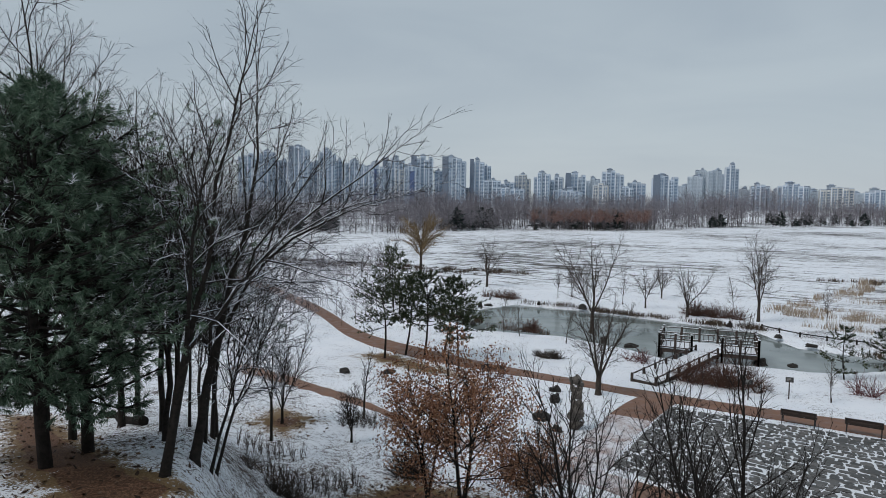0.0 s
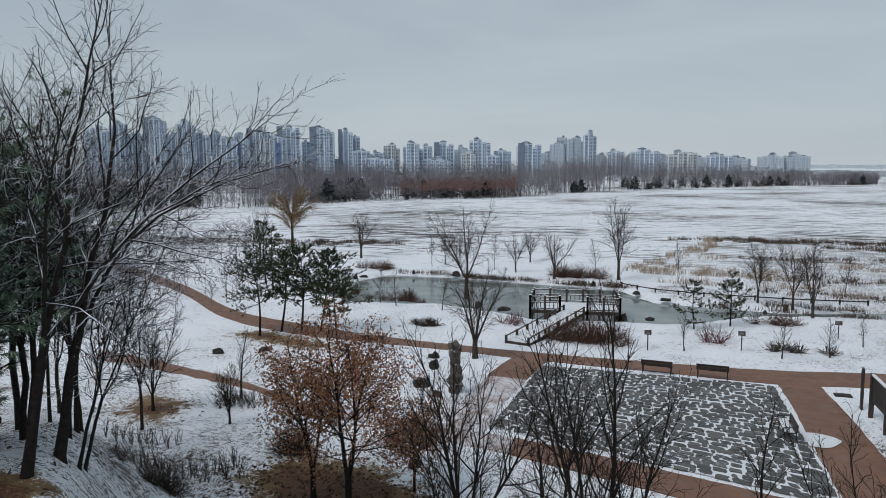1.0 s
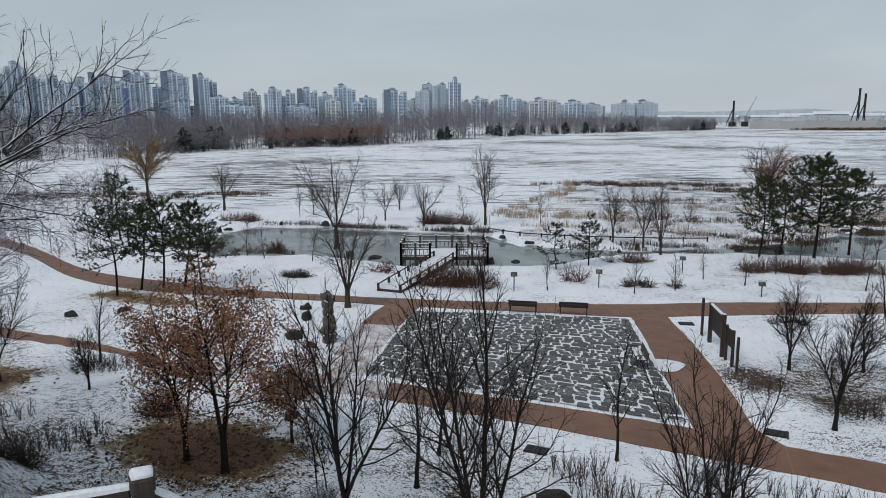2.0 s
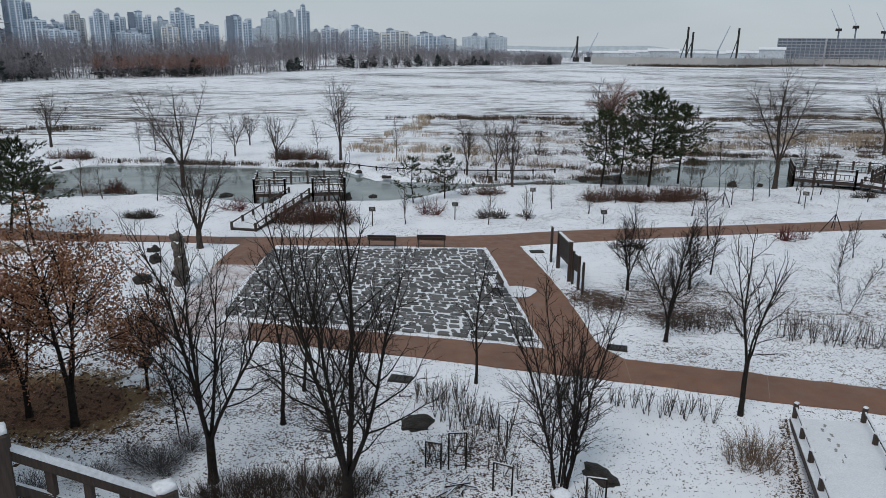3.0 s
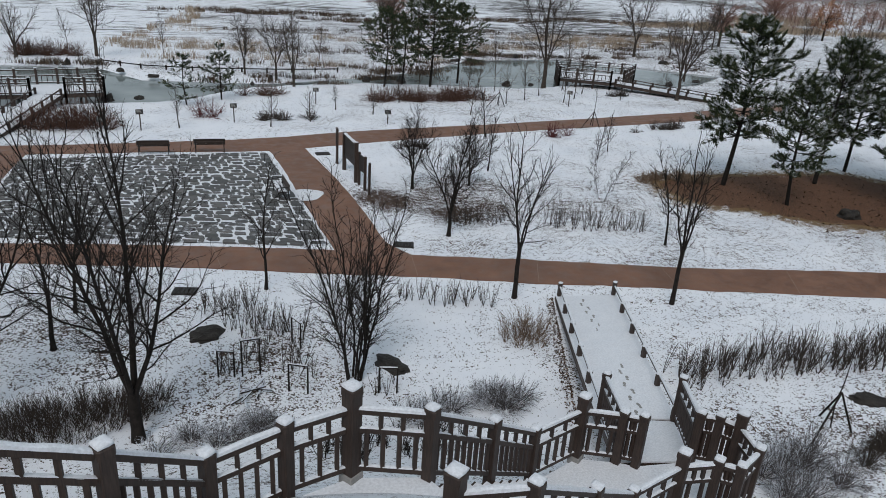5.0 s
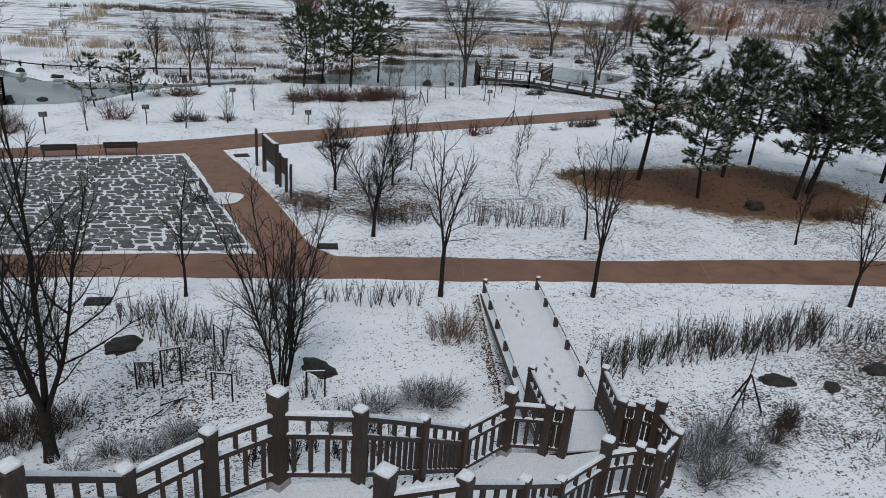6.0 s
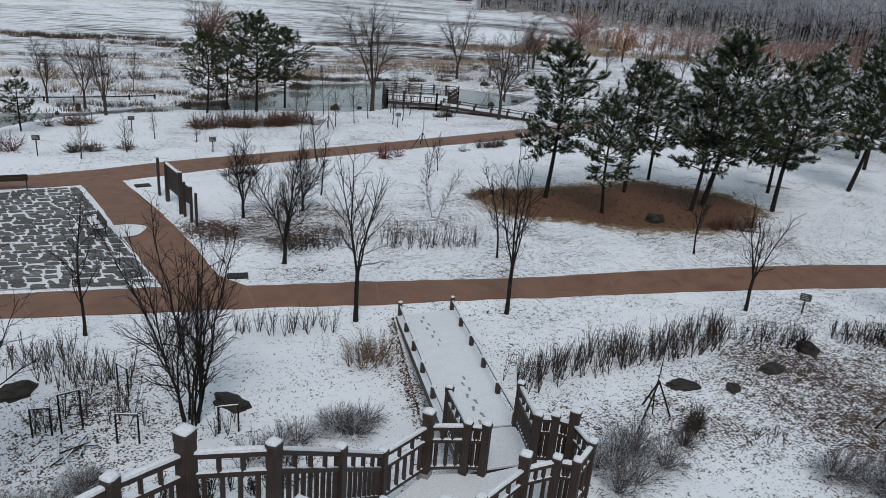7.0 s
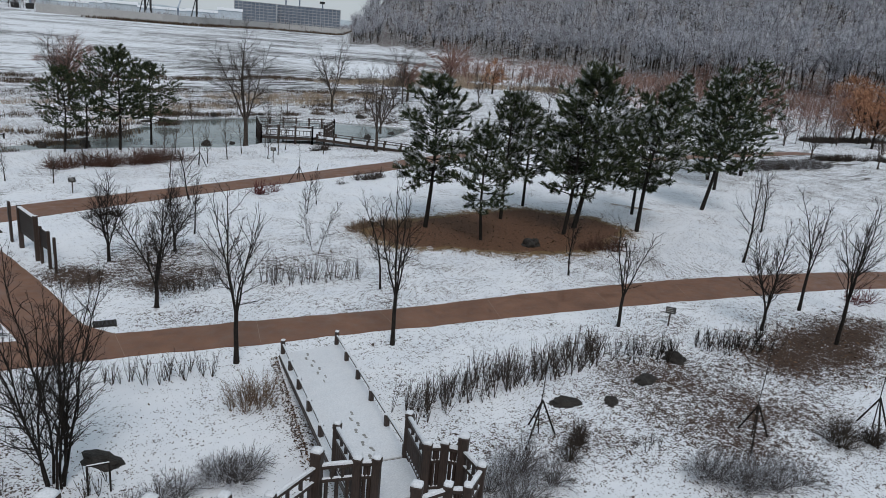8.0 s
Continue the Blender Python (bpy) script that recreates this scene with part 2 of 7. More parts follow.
MAT = {
    "ground": ground_mat(),
    "path": path_mat(),
    "path_dusted": dusted_path_mat(),
    "stone": stone_mat(),
    "water": water_mat(),
    "wood": wood_mat(),
    "snow": plain_mat("snow", (0.80, 0.825, 0.86), (0.86, 0.875, 0.90), 3, 0.8, 25, 0.4, 0.02),
    "bark": bark_mat("dark_bark", (0.009, 0.007, 0.006), (0.030, 0.024, 0.020), 0.14),
    "bark_snowy": bark_mat("snow_dusted_bark", (0.010, 0.008, 0.007), (0.036, 0.029, 0.024), 0.30),
    "bark_grey": bark_mat("grey_bark", (0.028, 0.022, 0.018), (0.085, 0.068, 0.056), 0.10),
    "twig_red": bark_mat("red_twig", (0.075, 0.022, 0.022), (0.17, 0.058, 0.055), 0.12),
    "twig_tan": bark_mat("tan_twig", (0.11, 0.075, 0.05), (0.24, 0.17, 0.12), 0.12),
    "twig_frost": bark_mat("frosted_twig", (0.050, 0.043, 0.041), (0.150, 0.138, 0.135), 0.34),
    "needle": island_mat("pine_needle", [(0.0, (0.020, 0.032, 0.018)), (0.6, (0.052, 0.070, 0.036)), (1.0, (0.145, 0.155, 0.075))]),
    "needle_soft": island_mat("white_pine_needle", [(0.0, (0.040, 0.074, 0.047)), (0.6, (0.105, 0.168, 0.108)), (0.9, (0.20, 0.27, 0.19)), (1.0, (0.44, 0.50, 0.42))]),
    "leaf_brown": island_mat("withered_oak_leaf", [(0.0, (0.145, 0.060, 0.032)), (0.5, (0.31, 0.142, 0.078)), (1.0, (0.50, 0.275, 0.16))]),
    "litter_leaf": island_mat("fallen_leaf", [(0.0, (0.032, 0.019, 0.013)), (0.6, (0.085, 0.049, 0.031)), (1.0, (0.20, 0.125, 0.078))]),
    "reed": island_mat("dry_reed", [(0.0, (0.25, 0.185, 0.13)), (0.6, (0.42, 0.325, 0.235)), (1.0, (0.58, 0.48, 0.37))]),
    "reed_dark": island_mat("dark_sedge", [(0.0, (0.040, 0.028, 0.020)), (0.6, (0.095, 0.065, 0.045)), (1.0, (0.18, 0.13, 0.085))]),
    "rock": plain_mat("dark_rock", (0.014, 0.012, 0.010), (0.045, 0.038, 0.031), 3.5, 0.85, 18, 0.9, 0.05),
    "pitted_stone": plain_mat("pitted_brown_stone", (0.055, 0.047, 0.039), (0.20, 0.175, 0.15), 4, 0.9, 14, 0.9, 0.05),
    "metal": plain_mat("dark_metal", (0.020, 0.019, 0.019), (0.040, 0.038, 0.037), 5, 0.5, 60, 0.1, 0.002, 0.4),
    "concrete": plain_mat("concrete", (0.26, 0.255, 0.24), (0.38, 0.37, 0.35), 2, 0.85, 40, 0.3, 0.01),
}


# ---- mesh helpers ----
def smooth(v):
    v = min(1.0, max(0.0, v))
    return v * v * (3 - 2 * v)


def wood_edge(yaw):
    """Distance at which the wood on the rise begins."""
    return 445 - 130 * smooth((-yaw - 33) / 14) - 120 * smooth((-yaw - 46) / 18)


def terrain(x, y):
    """Height of the ground: the foot of the viewing hill, its spur, and the wooded rise."""
    r, yaw = math.hypot(x, y), math.degrees(math.atan2(-x, y))
    z = 8.8 * (1 - smooth((r + 1) / 15.5))
    spur = smooth((yaw - 41 - 0.5 * max(0.0, r - 22)) / 12)
    fall = 4.85 - 0.2 * max(0.0, r - 16)
    z += (0.5 * (fall + math.hypot(fall, 0.6)) - z) * spur
    z += (8 - z) * smooth((abs(yaw) - 95) / 30) * (1 - smooth((r - 60) / 60))
    z += 42 * smooth((r - wood_edge(yaw) + 30) / 190) * smooth((-yaw - 31.5) / 5)
    return z


RING = {k: [(math.cos(2 * math.pi * j / k), math.sin(2 * math.pi * j / k)) for j in range(k)] for k in (3, 4, 5, 6, 7, 8, 10, 12)}


class Geo:
    """Vertices and faces gathered for one mesh."""

    def __init__(self):
        self.v, self.f, self.m = [], [], []

    def face(self, points, mat=0):
        k = len(self.v)
        self.v.extend(points)
        self.f.append(tuple(range(k, k + len(points))))
        self.m.append(mat)

    def tube(self, points, radii, sides=3, cap=True, mat=0):
        k, n = len(self.v), len(points)
        first, last = Vector(points[0]), Vector(points[-1])
        axis = last - first
        axis = axis.normalized() if axis.length > 1e-6 else Vector((0, 0, 1))
        u = axis.cross(Vector((0.31, 0.87, 0.38))).normalized()
        w = axis.cross(u)
        ring = [(u.x * c + w.x * d, u.y * c + w.y * d, u.z * c + w.z * d) for c, d in RING[sides]]
        for (px, py, pz), r in zip(points, radii):
            self.v.extend([(px + x * r, py + y * r, pz + z * r) for x, y, z in ring])
        for i in range(k, k + (n - 1) * sides, sides):
            for a in range(sides):
                b = (a + 1) % sides
                self.f.append((i + a, i + b, i + b + sides, i + a + sides))
        self.m.extend([mat] * ((n - 1) * sides))
        if cap and sides > 3:
            self.f.append(tuple(range(k + (n - 1) * sides, k + n * sides)))
            self.m.append(mat)

    def twig(self, p, q, r, mat=0):
        """A fine shoot that tapers to a point."""
        k = len(self.v)
        d = (q[0] - p[0], q[1] - p[1], q[2] - p[2])
        a, b = (r, 0.0, 0.0) if abs(d[0]) < abs(d[2]) else (0.0, 0.0, r), (0.0, r, 0.0) if abs(d[1]) < max(abs(d[2]), abs(d[0])) else (0.0, 0.0, r)
        self.v.extend([(p[0] + a[0], p[1] + a[1], p[2] + a[2]), (p[0] - a[0] * 0.5 + b[0] * 0.87, p[1] - a[1] * 0.5 + b[1] * 0.87, p[2] - a[2] * 0.5 + b[2] * 0.87), (p[0] - a[0] * 0.5 - b[0] * 0.87, p[1] - a[1] * 0.5 - b[1] * 0.87, p[2] - a[2] * 0.5 - b[2] * 0.87), (q[0], q[1], q[2])])
        self.f.extend([(k, k + 1, k + 3), (k + 1, k + 2, k + 3), (k + 2, k, k + 3)])
        self.m.extend([mat] * 3)

    def box(self, lo, hi, m=None, bevel=0.0, mat=0):
        """A box; with bevel its upright and top edges are chamfered."""
        (x0, y0, z0), (x1, y1, z1) = lo, hi
        m = m or Matrix.Identity(4)
        k = len(self.v)
        if bevel <= 0:
            pts = [(x0, y0, z0), (x1, y0, z0), (x1, y1, z0), (x0, y1, z0), (x0, y0, z1), (x1, y0, z1), (x1, y1, z1), (x0, y1, z1)]
            faces = [(3, 2, 1, 0), (4, 5, 6, 7), (0, 1, 5, 4), (1, 2, 6, 5), (2, 3, 7, 6), (3, 0, 4, 7)]
        else:
            b = bevel

            def ring(z, i):
                return [(x0 + b + i, y0 + i, z), (x1 - b - i, y0 + i, z), (x1 - i, y0 + b + i, z), (x1 - i, y1 - b - i, z), (x1 - b - i, y1 - i, z), (x0 + b + i, y1 - i, z), (x0 + i, y1 - b - i, z), (x0 + i, y0 + b + i, z)]

            pts = ring(z0, 0) + ring(z1 - b, 0) + ring(z1, b * 0.8)
            faces = [tuple(range(7, -1, -1)), tuple(range(16, 24))]
            for j in (0, 8):
                faces += [(j + s, j + (s + 1) % 8, j + 8 + (s + 1) % 8, j + 8 + s) for s in range(8)]
        self.v.extend(tuple(m @ Vector(p)) for p in pts)
        self.f.extend(tuple(k + i for i in f) for f in faces)
        self.m.extend([mat] * len(faces))

    def mesh(self, name, mats, smooth_faces=False):
        me = bpy.data.meshes.new(name)
        me.from_pydata(self.v, [], self.f)
        for item in mats if isinstance(mats, (list, tuple)) else [mats]:
            me.materials.append(item)
        if any(self.m):
            me.polygons.foreach_set("material_index", self.m)
        if smooth_faces:
            me.polygons.foreach_set("use_smooth", [True] * len(self.f))
        me.update()
        return me


def part(name, geo, mats, parent=None, label="", smooth_faces=False):
    ob = new(name, geo.mesh(name, mats, smooth_faces) if isinstance(geo, Geo) else geo)
    if parent is not None:
        ob.parent = parent
    if label:
        tagged(ob, label)
    return ob


def facet_mesh(name, corners, mats, index=None):
    """A mesh of loose flat pieces; corners has the shape (pieces, corners each, 3)."""
    n, k = corners.shape[:2]
    me = bpy.data.meshes.new(name)
    me.vertices.add(n * k)
    me.vertices.foreach_set("co", corners.astype(np.float32).ravel())
    me.loops.add(n * k)
    me.loops.foreach_set("vertex_index", np.arange(n * k, dtype=np.int32))
    me.polygons.add(n)
    me.polygons.foreach_set("loop_start", np.arange(0, n * k, k, dtype=np.int32))
    for item in mats:
        me.materials.append(item)
    if index is not None:
        me.polygons.foreach_set("material_index", index.astype(np.int32))
    me.update(calc_edges=True)
    return me


def unit(a):
    return a / np.maximum(1e-9, np.linalg.norm(a, axis=1, keepdims=True))


def thing(name, at, label, category, group="", turn=0.0):
    """An Empty at the thing's base."""
    ob = new(name)
    ob.empty_display_size = 0.2
    ob.matrix_basis = pose(*at, 0, 0, turn)
    return tagged(ob, label, category, group)


def on_ground(x, y, dz=0.0):
    return (x, y, terrain(x, y) + dz)


def inside(x, y, poly):
    c = False
    for (x0, y0), (x1, y1) in zip(poly, poly[1:] + poly[:1]):
        if (y0 > y) != (y1 > y) and x < (x1 - x0) * (y - y0) / (y1 - y0) + x0:
            c = not c
    return c


def edge_gap(x, y, poly):
    """Distance to a closed outline, positive within it."""
    best = 1e9
    for (x0, y0), (x1, y1) in zip(poly, poly[1:] + poly[:1]):
        dx, dy = x1 - x0, y1 - y0
        t = min(1, max(0, ((x - x0) * dx + (y - y0) * dy) / (dx * dx + dy * dy + 1e-9)))
        best = min(best, math.hypot(x - x0 - t * dx, y - y0 - t * dy))
    return best if inside(x, y, poly) else -best


def spline(points, step=0.5):
    """A smooth line through the points."""
    pts = [Vector((*p, 0)) for p in points]
    pts = [2 * pts[0] - pts[1]] + pts + [2 * pts[-1] - pts[-2]]
    out = []
    for a, b, c, d in zip(pts, pts[1:], pts[2:], pts[3:]):
        n = max(1, int((c - b).length / step))
        for i in range(n):
            t = i / n
            q = 0.5 * (2 * b + (c - a) * t + (2 * a - 5 * b + 4 * c - d) * t * t + (3 * b - a - 3 * c + d) * t ** 3)
            out.append((q.x, q.y))
    return out + [tuple(points[-1])]


# ---- ground ----
MULCH_PINES = [(20.6, 31.5), (20.4, 27.6), (23.4, 25.8), (25.5, 23.9), (28.4, 22.5), (30.7, 22.1), (37.0, 24.0), (37.5, 27.6), (34.1, 32.0), (25.3, 32.3)]
MULCH_SMALL = [(41.5, 29.8), (43.0, 27.6), (46.0, 26.0), (47.4, 27.4), (44.0, 30.2)]
MULCH_EAST = [(25.0, 11.8), (24.4, 9.6), (25.4, 8.2), (28.2, 7.0), (35.0, 8.0), (34.0, 10.4), (30.0, 12.0)]
MULCH_OAKS = [(-15.6, 19.2), (-13.4, 17.4), (-11.0, 17.0), (-9.2, 18.0), (-8.4, 20.0), (-11.6, 22.0), (-15.0, 21.4)]
MULCH_WEST = [(-25.0, 22.4), (-22.2, 22.2), (-22.6, 24.8), (-25.6, 25.2)]
MULCH_SPUR = [(-30.6, 14.4), (-27.1, 14.6), (-16.4, 10.1), (-13.1, 9.0), (-11.5, 9.1), (-11.2, 9.0), (-9.6, 7.4), (-11.6, 6.2), (-13.3, 7.0), (-15.3, 7.3)]
MULCH_WEST2 = [(-30.5, 36.5), (-24.0, 35.2), (-21.0, 36.0), (-24.0, 37.3), (-29.0, 38.6)]
POND = [(-34.7, 61.0), (-36.0, 55.0), (-28.7, 50.8), (-22.3, 52.7), (-16.3, 51.1), (-13.2, 49.6), (-6.0, 51.2), (-3.0, 52.0), (0.7, 56.4), (8.0, 59.0), (14.0, 59.2), (18.6, 58.5), (25.2, 57.9), (31.4, 60.0), (37.7, 58.3), (44.0, 60.5), (51.1, 66.0), (47.8, 73.8), (36.4, 76.0), (25.3, 74.0), (19.0, 67.0), (12.0, 62.4), (3.5, 58.9), (-6.1, 59.8), (-9.8, 65.0), (-17.5, 65.7), (-27.0, 66.6), (-33.7, 66.0)]
# litter density by place: centre, radius, strength
LITTER = [(1, 16.5, 4, 0.50), (-4, 19, 4, 0.55), (-14, 24, 6, 0.35), (-8.5, 17.5, 3, 0.5), (9.4, 14.6, 1.6, 0.7), (15.5, 10.5, 3.5, 0.55), (21, 9.6, 6, 0.8), (24, 14, 4, 0.45), (10, 29.5, 4.5, 0.8), (6.6, 29.6, 1.8, 1.2), (9.6, 27.4, 2.2, 1.0), (9, 24, 3, 0.4), (19, 23.5, 7, 0.40), (30, 20, 8, 0.48), (-18, 18, 7, 0.62), (-16, 13.5, 6, 0.65), (9, 18, 3.5, 0.28), (-22, 30, 7, 0.40), (14, 11, 3, 0.5), (16.8, 6.8, 3, 0.5)]


def beds(x, y):
    return max(edge_gap(x, y, bed) for bed in (MULCH_PINES, MULCH_SMALL, MULCH_EAST, MULCH_OAKS, MULCH_WEST, MULCH_SPUR, MULCH_WEST2))


def build_ground():
    """One sheet from the hill to the horizon, finest where the camera looks."""
    angles = [-84 + 0.5 * i for i in range(345)] + [88.5 + (276 - 88.5) * i / 40 for i in range(1, 40)]
    radii = [0.0]
    r = 2.0
    while r < 4200:
        radii.append(r)
        r *= 1.018 if r < 120 else 1.04
    v, f, paint = [(0, 0, terrain(0, 0))], [], [(0, 0, 0, 1)]
    n = len(angles)
    for ring, r in enumerate(radii[1:]):
        for a in angles:
            yaw = radians(a)
            x, y = -r * math.sin(yaw), r * math.cos(yaw)
            z = terrain(x, y)
            lump = noise.noise((x * 0.12, y * 0.12, 0)) * 0.5 + noise.noise((x * 0.6, y * 0.6, 3)) * 0.12
            near, litter, mulch, field = 1 if r < 200 else 0, 0.0, 0.0, 0.0
            if 9 < r < 75 and abs(a) < 95:
                for cx, cy, cr, s in LITTER:
                    d = math.hypot(x - cx, y - cy) / cr
                    if d < 1.6:
                        litter = max(litter, s * (1 - smooth(d / 1.6)) * 1.3)
                litter = max(litter, (0.36 if x > 8 else 0.24) + 0.26 * noise.noise((x * 0.09, y * 0.09, 7)))
                if r < 52:
                    gap = beds(x, y)
                    mulch = 0.5 + 0.5 * max(-1, min(1, gap / (1.0 if x < -8 and y < 16 else 1.8)))
                    if x > 18 and y < 14:
                        # a loose drift of leaves, with no edge
                        litter, mulch = max(litter, 1.0 * smooth((gap + 2.4) / 3.4), 1.5 * smooth((gap + 0.8) / 2.6)), 0.0
            if a > 43 and r < 45:
                litter = max(litter, 0.55)
            if 48 < r < 84:
                gap = edge_gap(x, y, POND)
                if gap > -1.5:
                    z -= 0.55 * smooth((gap + 1.0) / 1.6)
                elif -7 < x < 60 and y > 60:
                    litter = max(litter, 0.6)
            elif r > 22 and a < 43:
                z += lump * 0.18 * smooth((r - 60) / 40)
            if r < 14.5 and a < 43:
                z += lump * 0.1
                litter = max(litter, 0.35)
            if r > 68:
                field = smooth((r - 72) / 20) * (1 + 0.18 * smooth((-a - 4) / 26))
                litter = 0.1 + 0.5 * smooth((8 - a) / 12) * (1 - smooth((r - 100) / 40))
                z += field * 0.25 * noise.noise((x * 0.02, y * 0.09, 5))
                if a < -32 and r > wood_edge(a) - 15:
                    litter, mulch, field = 1.05, 0.0, 0.3
                elif a < -40 and r > 100:
                    field *= 0.6
                    litter = 0.5
            v.append((x, y, z))
            paint.append((litter, mulch, field, 1))
        for s in range(n):
            a, b = 1 + ring * n + s, 1 + ring * n + (s + 1) % n
            if ring == 0:
                f.append((0, a, b))
            else:
                f.append((a - n, a, b, b - n))
    me = bpy.data.meshes.new("ground")
    me.from_pydata(v, [], f)
    col = me.color_attributes.new("cover", "FLOAT_COLOR", "POINT")
    col.data.foreach_set("color", np.array(paint, dtype=np.float32).ravel())
    me.materials.append(MAT["ground"])
    me.polygons.foreach_set("use_smooth", [True] * len(f))
    me.flip_normals() if me.polygons[n * 4].normal.z < 0 else None
    return tagged(new("ground", me), "thin patchy snow over grass, litter and open fields", "ground", kind="structure")


build_ground()


PATH_OUTLINES = []


def strip(name, north, south, label, z=0.035, step=0.6, rough=0.10, seed=1, mat="path"):
    """A path between two edges, its snow-bitten rims a little uneven."""
    a, b = spline(north, step), spline(south, step)
    PATH_OUTLINES.append(list(north) + list(south)[::-1])
    n = max(len(a), len(b))

    def even(line):
        cum = [0.0]
        for p, q in zip(line, line[1:]):
            cum.append(cum[-1] + math.hypot(q[0] - p[0], q[1] - p[1]))
        out, k = [], 0
        for i in range(n):
            at = cum[-1] * i / (n - 1)
            while k < len(cum) - 2 and cum[k + 1] < at:
                k += 1
            t = (at - cum[k]) / max(1e-9, cum[k + 1] - cum[k])
            out.append((line[k][0] + t * (line[k + 1][0] - line[k][0]), line[k][1] + t * (line[k + 1][1] - line[k][1])))
        return out

    a, b = even(a), even(b)
    g = Geo()
    rows = []
    for i, (p, q) in enumerate(zip(a, b)):
        w = (noise.noise((p[0] * 1.3, p[1] * 1.3, seed)) * rough, noise.noise((q[0] * 1.3, q[1] * 1.3, seed + 5)) * rough)
        d = Vector((q[0] - p[0], q[1] - p[1])).normalized()
        p, q = (p[0] + d.x * w[0], p[1] + d.y * w[0]), (q[0] + d.x * w[1], q[1] + d.y * w[1])
        row = []
        for t in (0, 0, 0.33, 0.67, 1, 1):
            row.append((p[0] + t * (q[0] - p[0]), p[1] + t * (q[1] - p[1])))
        heights = (-0.05, z, z + 0.01, z + 0.01, z, -0.05)
        rows.append([(x, y, terrain(x, y) + h) for (x, y), h in zip(row, heights)])
    for r0, r1 in zip(rows, rows[1:]):
        for j in range(5):
            g.face([r0[j], r0[j + 1], r1[j + 1], r1[j]])
    me = g.mesh(name, MAT[mat])
    bm = bmesh.new()
    bm.from_mesh(me)
    bmesh.ops.remove_doubles(bm, verts=bm.verts, dist=0.002)
    bmesh.ops.recalc_face_normals(bm, faces=bm.faces)
    if sum(face.normal.z for face in bm.faces) < 0:
        bmesh.ops.reverse_faces(bm, faces=bm.faces)
    bm.to_mesh(me)
    bm.free()
    return tagged(new(name, me), label, "path", kind="structure")


FAR_PATH = strip("path_north", [(-75, 66), (-48.5, 51.9), (-35.7, 43.6), (-28.4, 41.2), (-21.5, 39.9), (-16.2, 39.5), (-9.5, 39.5), (-3.3, 39.9), (2.3, 40.6), (8.0, 42.1), (19.6, 44.2), (35.0, 47.5), (46, 50.5)],
                 [(-74, 63), (-47.1, 49.3), (-34.8, 41.2), (-27.5, 38.6), (-20.6, 38.2), (-15.8, 38.2), (-10.3, 37.9), (-2.5, 38.0), (2.2, 38.0), (8.9, 39.7), (18.7, 41.9), (32.9, 44.5), (45, 47.6)], "red-brown concrete footpath between snowy lawns")
NEAR_PATH = strip("path_south", [(-7.8, 26.3), (-2, 25.3), (3.6, 24.1), (5.9, 23.4), (10.4, 22.3), (16.2, 20.7), (21.6, 19.6), (27.7, 18.2), (34.4, 16.2), (44.0, 12.4), (58, 5)],
                  [(-7.4, 24.6), (-4.6, 24.0), (-1.3, 23.3), (2.1, 22.4), (5.9, 21.5), (10.5, 20.2), (13.2, 19.6), (16.5, 18.7), (20.0, 17.8), (25.1, 16.4), (31.4, 14.5), (40.7, 11.2), (54, 3.6)], "red-brown concrete footpath with pale expansion joints", z=0.04, seed=3)
SIDE_PATH = strip("path_east", [(2.1, 38.4), (2.5, 35.6), (3.0, 30.4), (3.6, 24.6), (3.8, 23.0)], [(4.0, 38.6), (4.4, 36.4), (5.0, 32.4), (5.5, 27.6), (5.7, 24.6), (6.6, 22.9)], "red-brown concrete path beside the paved square", z=0.03, rough=0.06, seed=9)
WEST_PATH = strip("path_west", [(-11.4, 38.4), (-11.6, 36.2), (-11.6, 34.0)], [(-9.4, 38.4), (-9.5, 36.2), (-9.5, 34.0)], "red-brown concrete path on the other side of the square", z=0.03, rough=0.1, seed=12)
strip("path_west_dusted", [(-11.6, 34.0), (-11.3, 30.0), (-10.8, 26.0)], [(-9.5, 34.0), (-9.4, 30.0), (-9.0, 26.0)], "side path under a thin dusting of snow", z=0.026, rough=0.2, seed=13, mat="path_dusted")
strip("path_dusted", [(-16.8, 27.2), (-12.0, 26.9), (-7.7, 26.25)], [(-16.8, 25.9), (-12.0, 25.2), (-7.3, 24.6)], "footpath under a thin pinkish dusting of snow", z=0.03, rough=0.25, seed=23, mat="path_dusted")
strip("path_lawn", [(-34, 30.5), (-26, 29.2), (-20, 27.6), (-16, 25.4)], [(-34, 29.0), (-26, 28.2), (-20, 27.0), (-16, 25.0)], "narrow half-thawed earth path across the lawn", z=0.02, rough=0.3, seed=21)
strip("path_far", [(60, 42.6), (82, 42.0), (110, 36.8), (150, 26)], [(60, 41.2), (82, 40.2), (110, 34.6), (150, 23)], "far footpath behind the pines", z=0.03, seed=15)

# expansion joints, a lighter groove across the near path
joints = Geo()
for (x0, y0), (x1, y1) in (((10.88, 22.10), (10.20, 20.35)), ((15.41, 20.87), (15.05, 19.07)), ((20.23, 19.76), (19.27, 17.94)), ((25.76, 18.68), (24.56, 16.56)), ((30.46, 17.54), (28.71, 15.21)), ((6.34, 23.38), (6.12, 21.46)), ((-0.67, 24.93), (-0.33, 22.72))):
    d = Vector((x1 - x0, y1 - y0, 0)).normalized()
    s = Vector((-d.y, d.x, 0)) * 0.011
    p, q = Vector((x0, y0, 0.052)), Vector((x1, y1, 0.052))
    joints.face([tuple(p - s), tuple(p + s), tuple(q + s), tuple(q - s)])
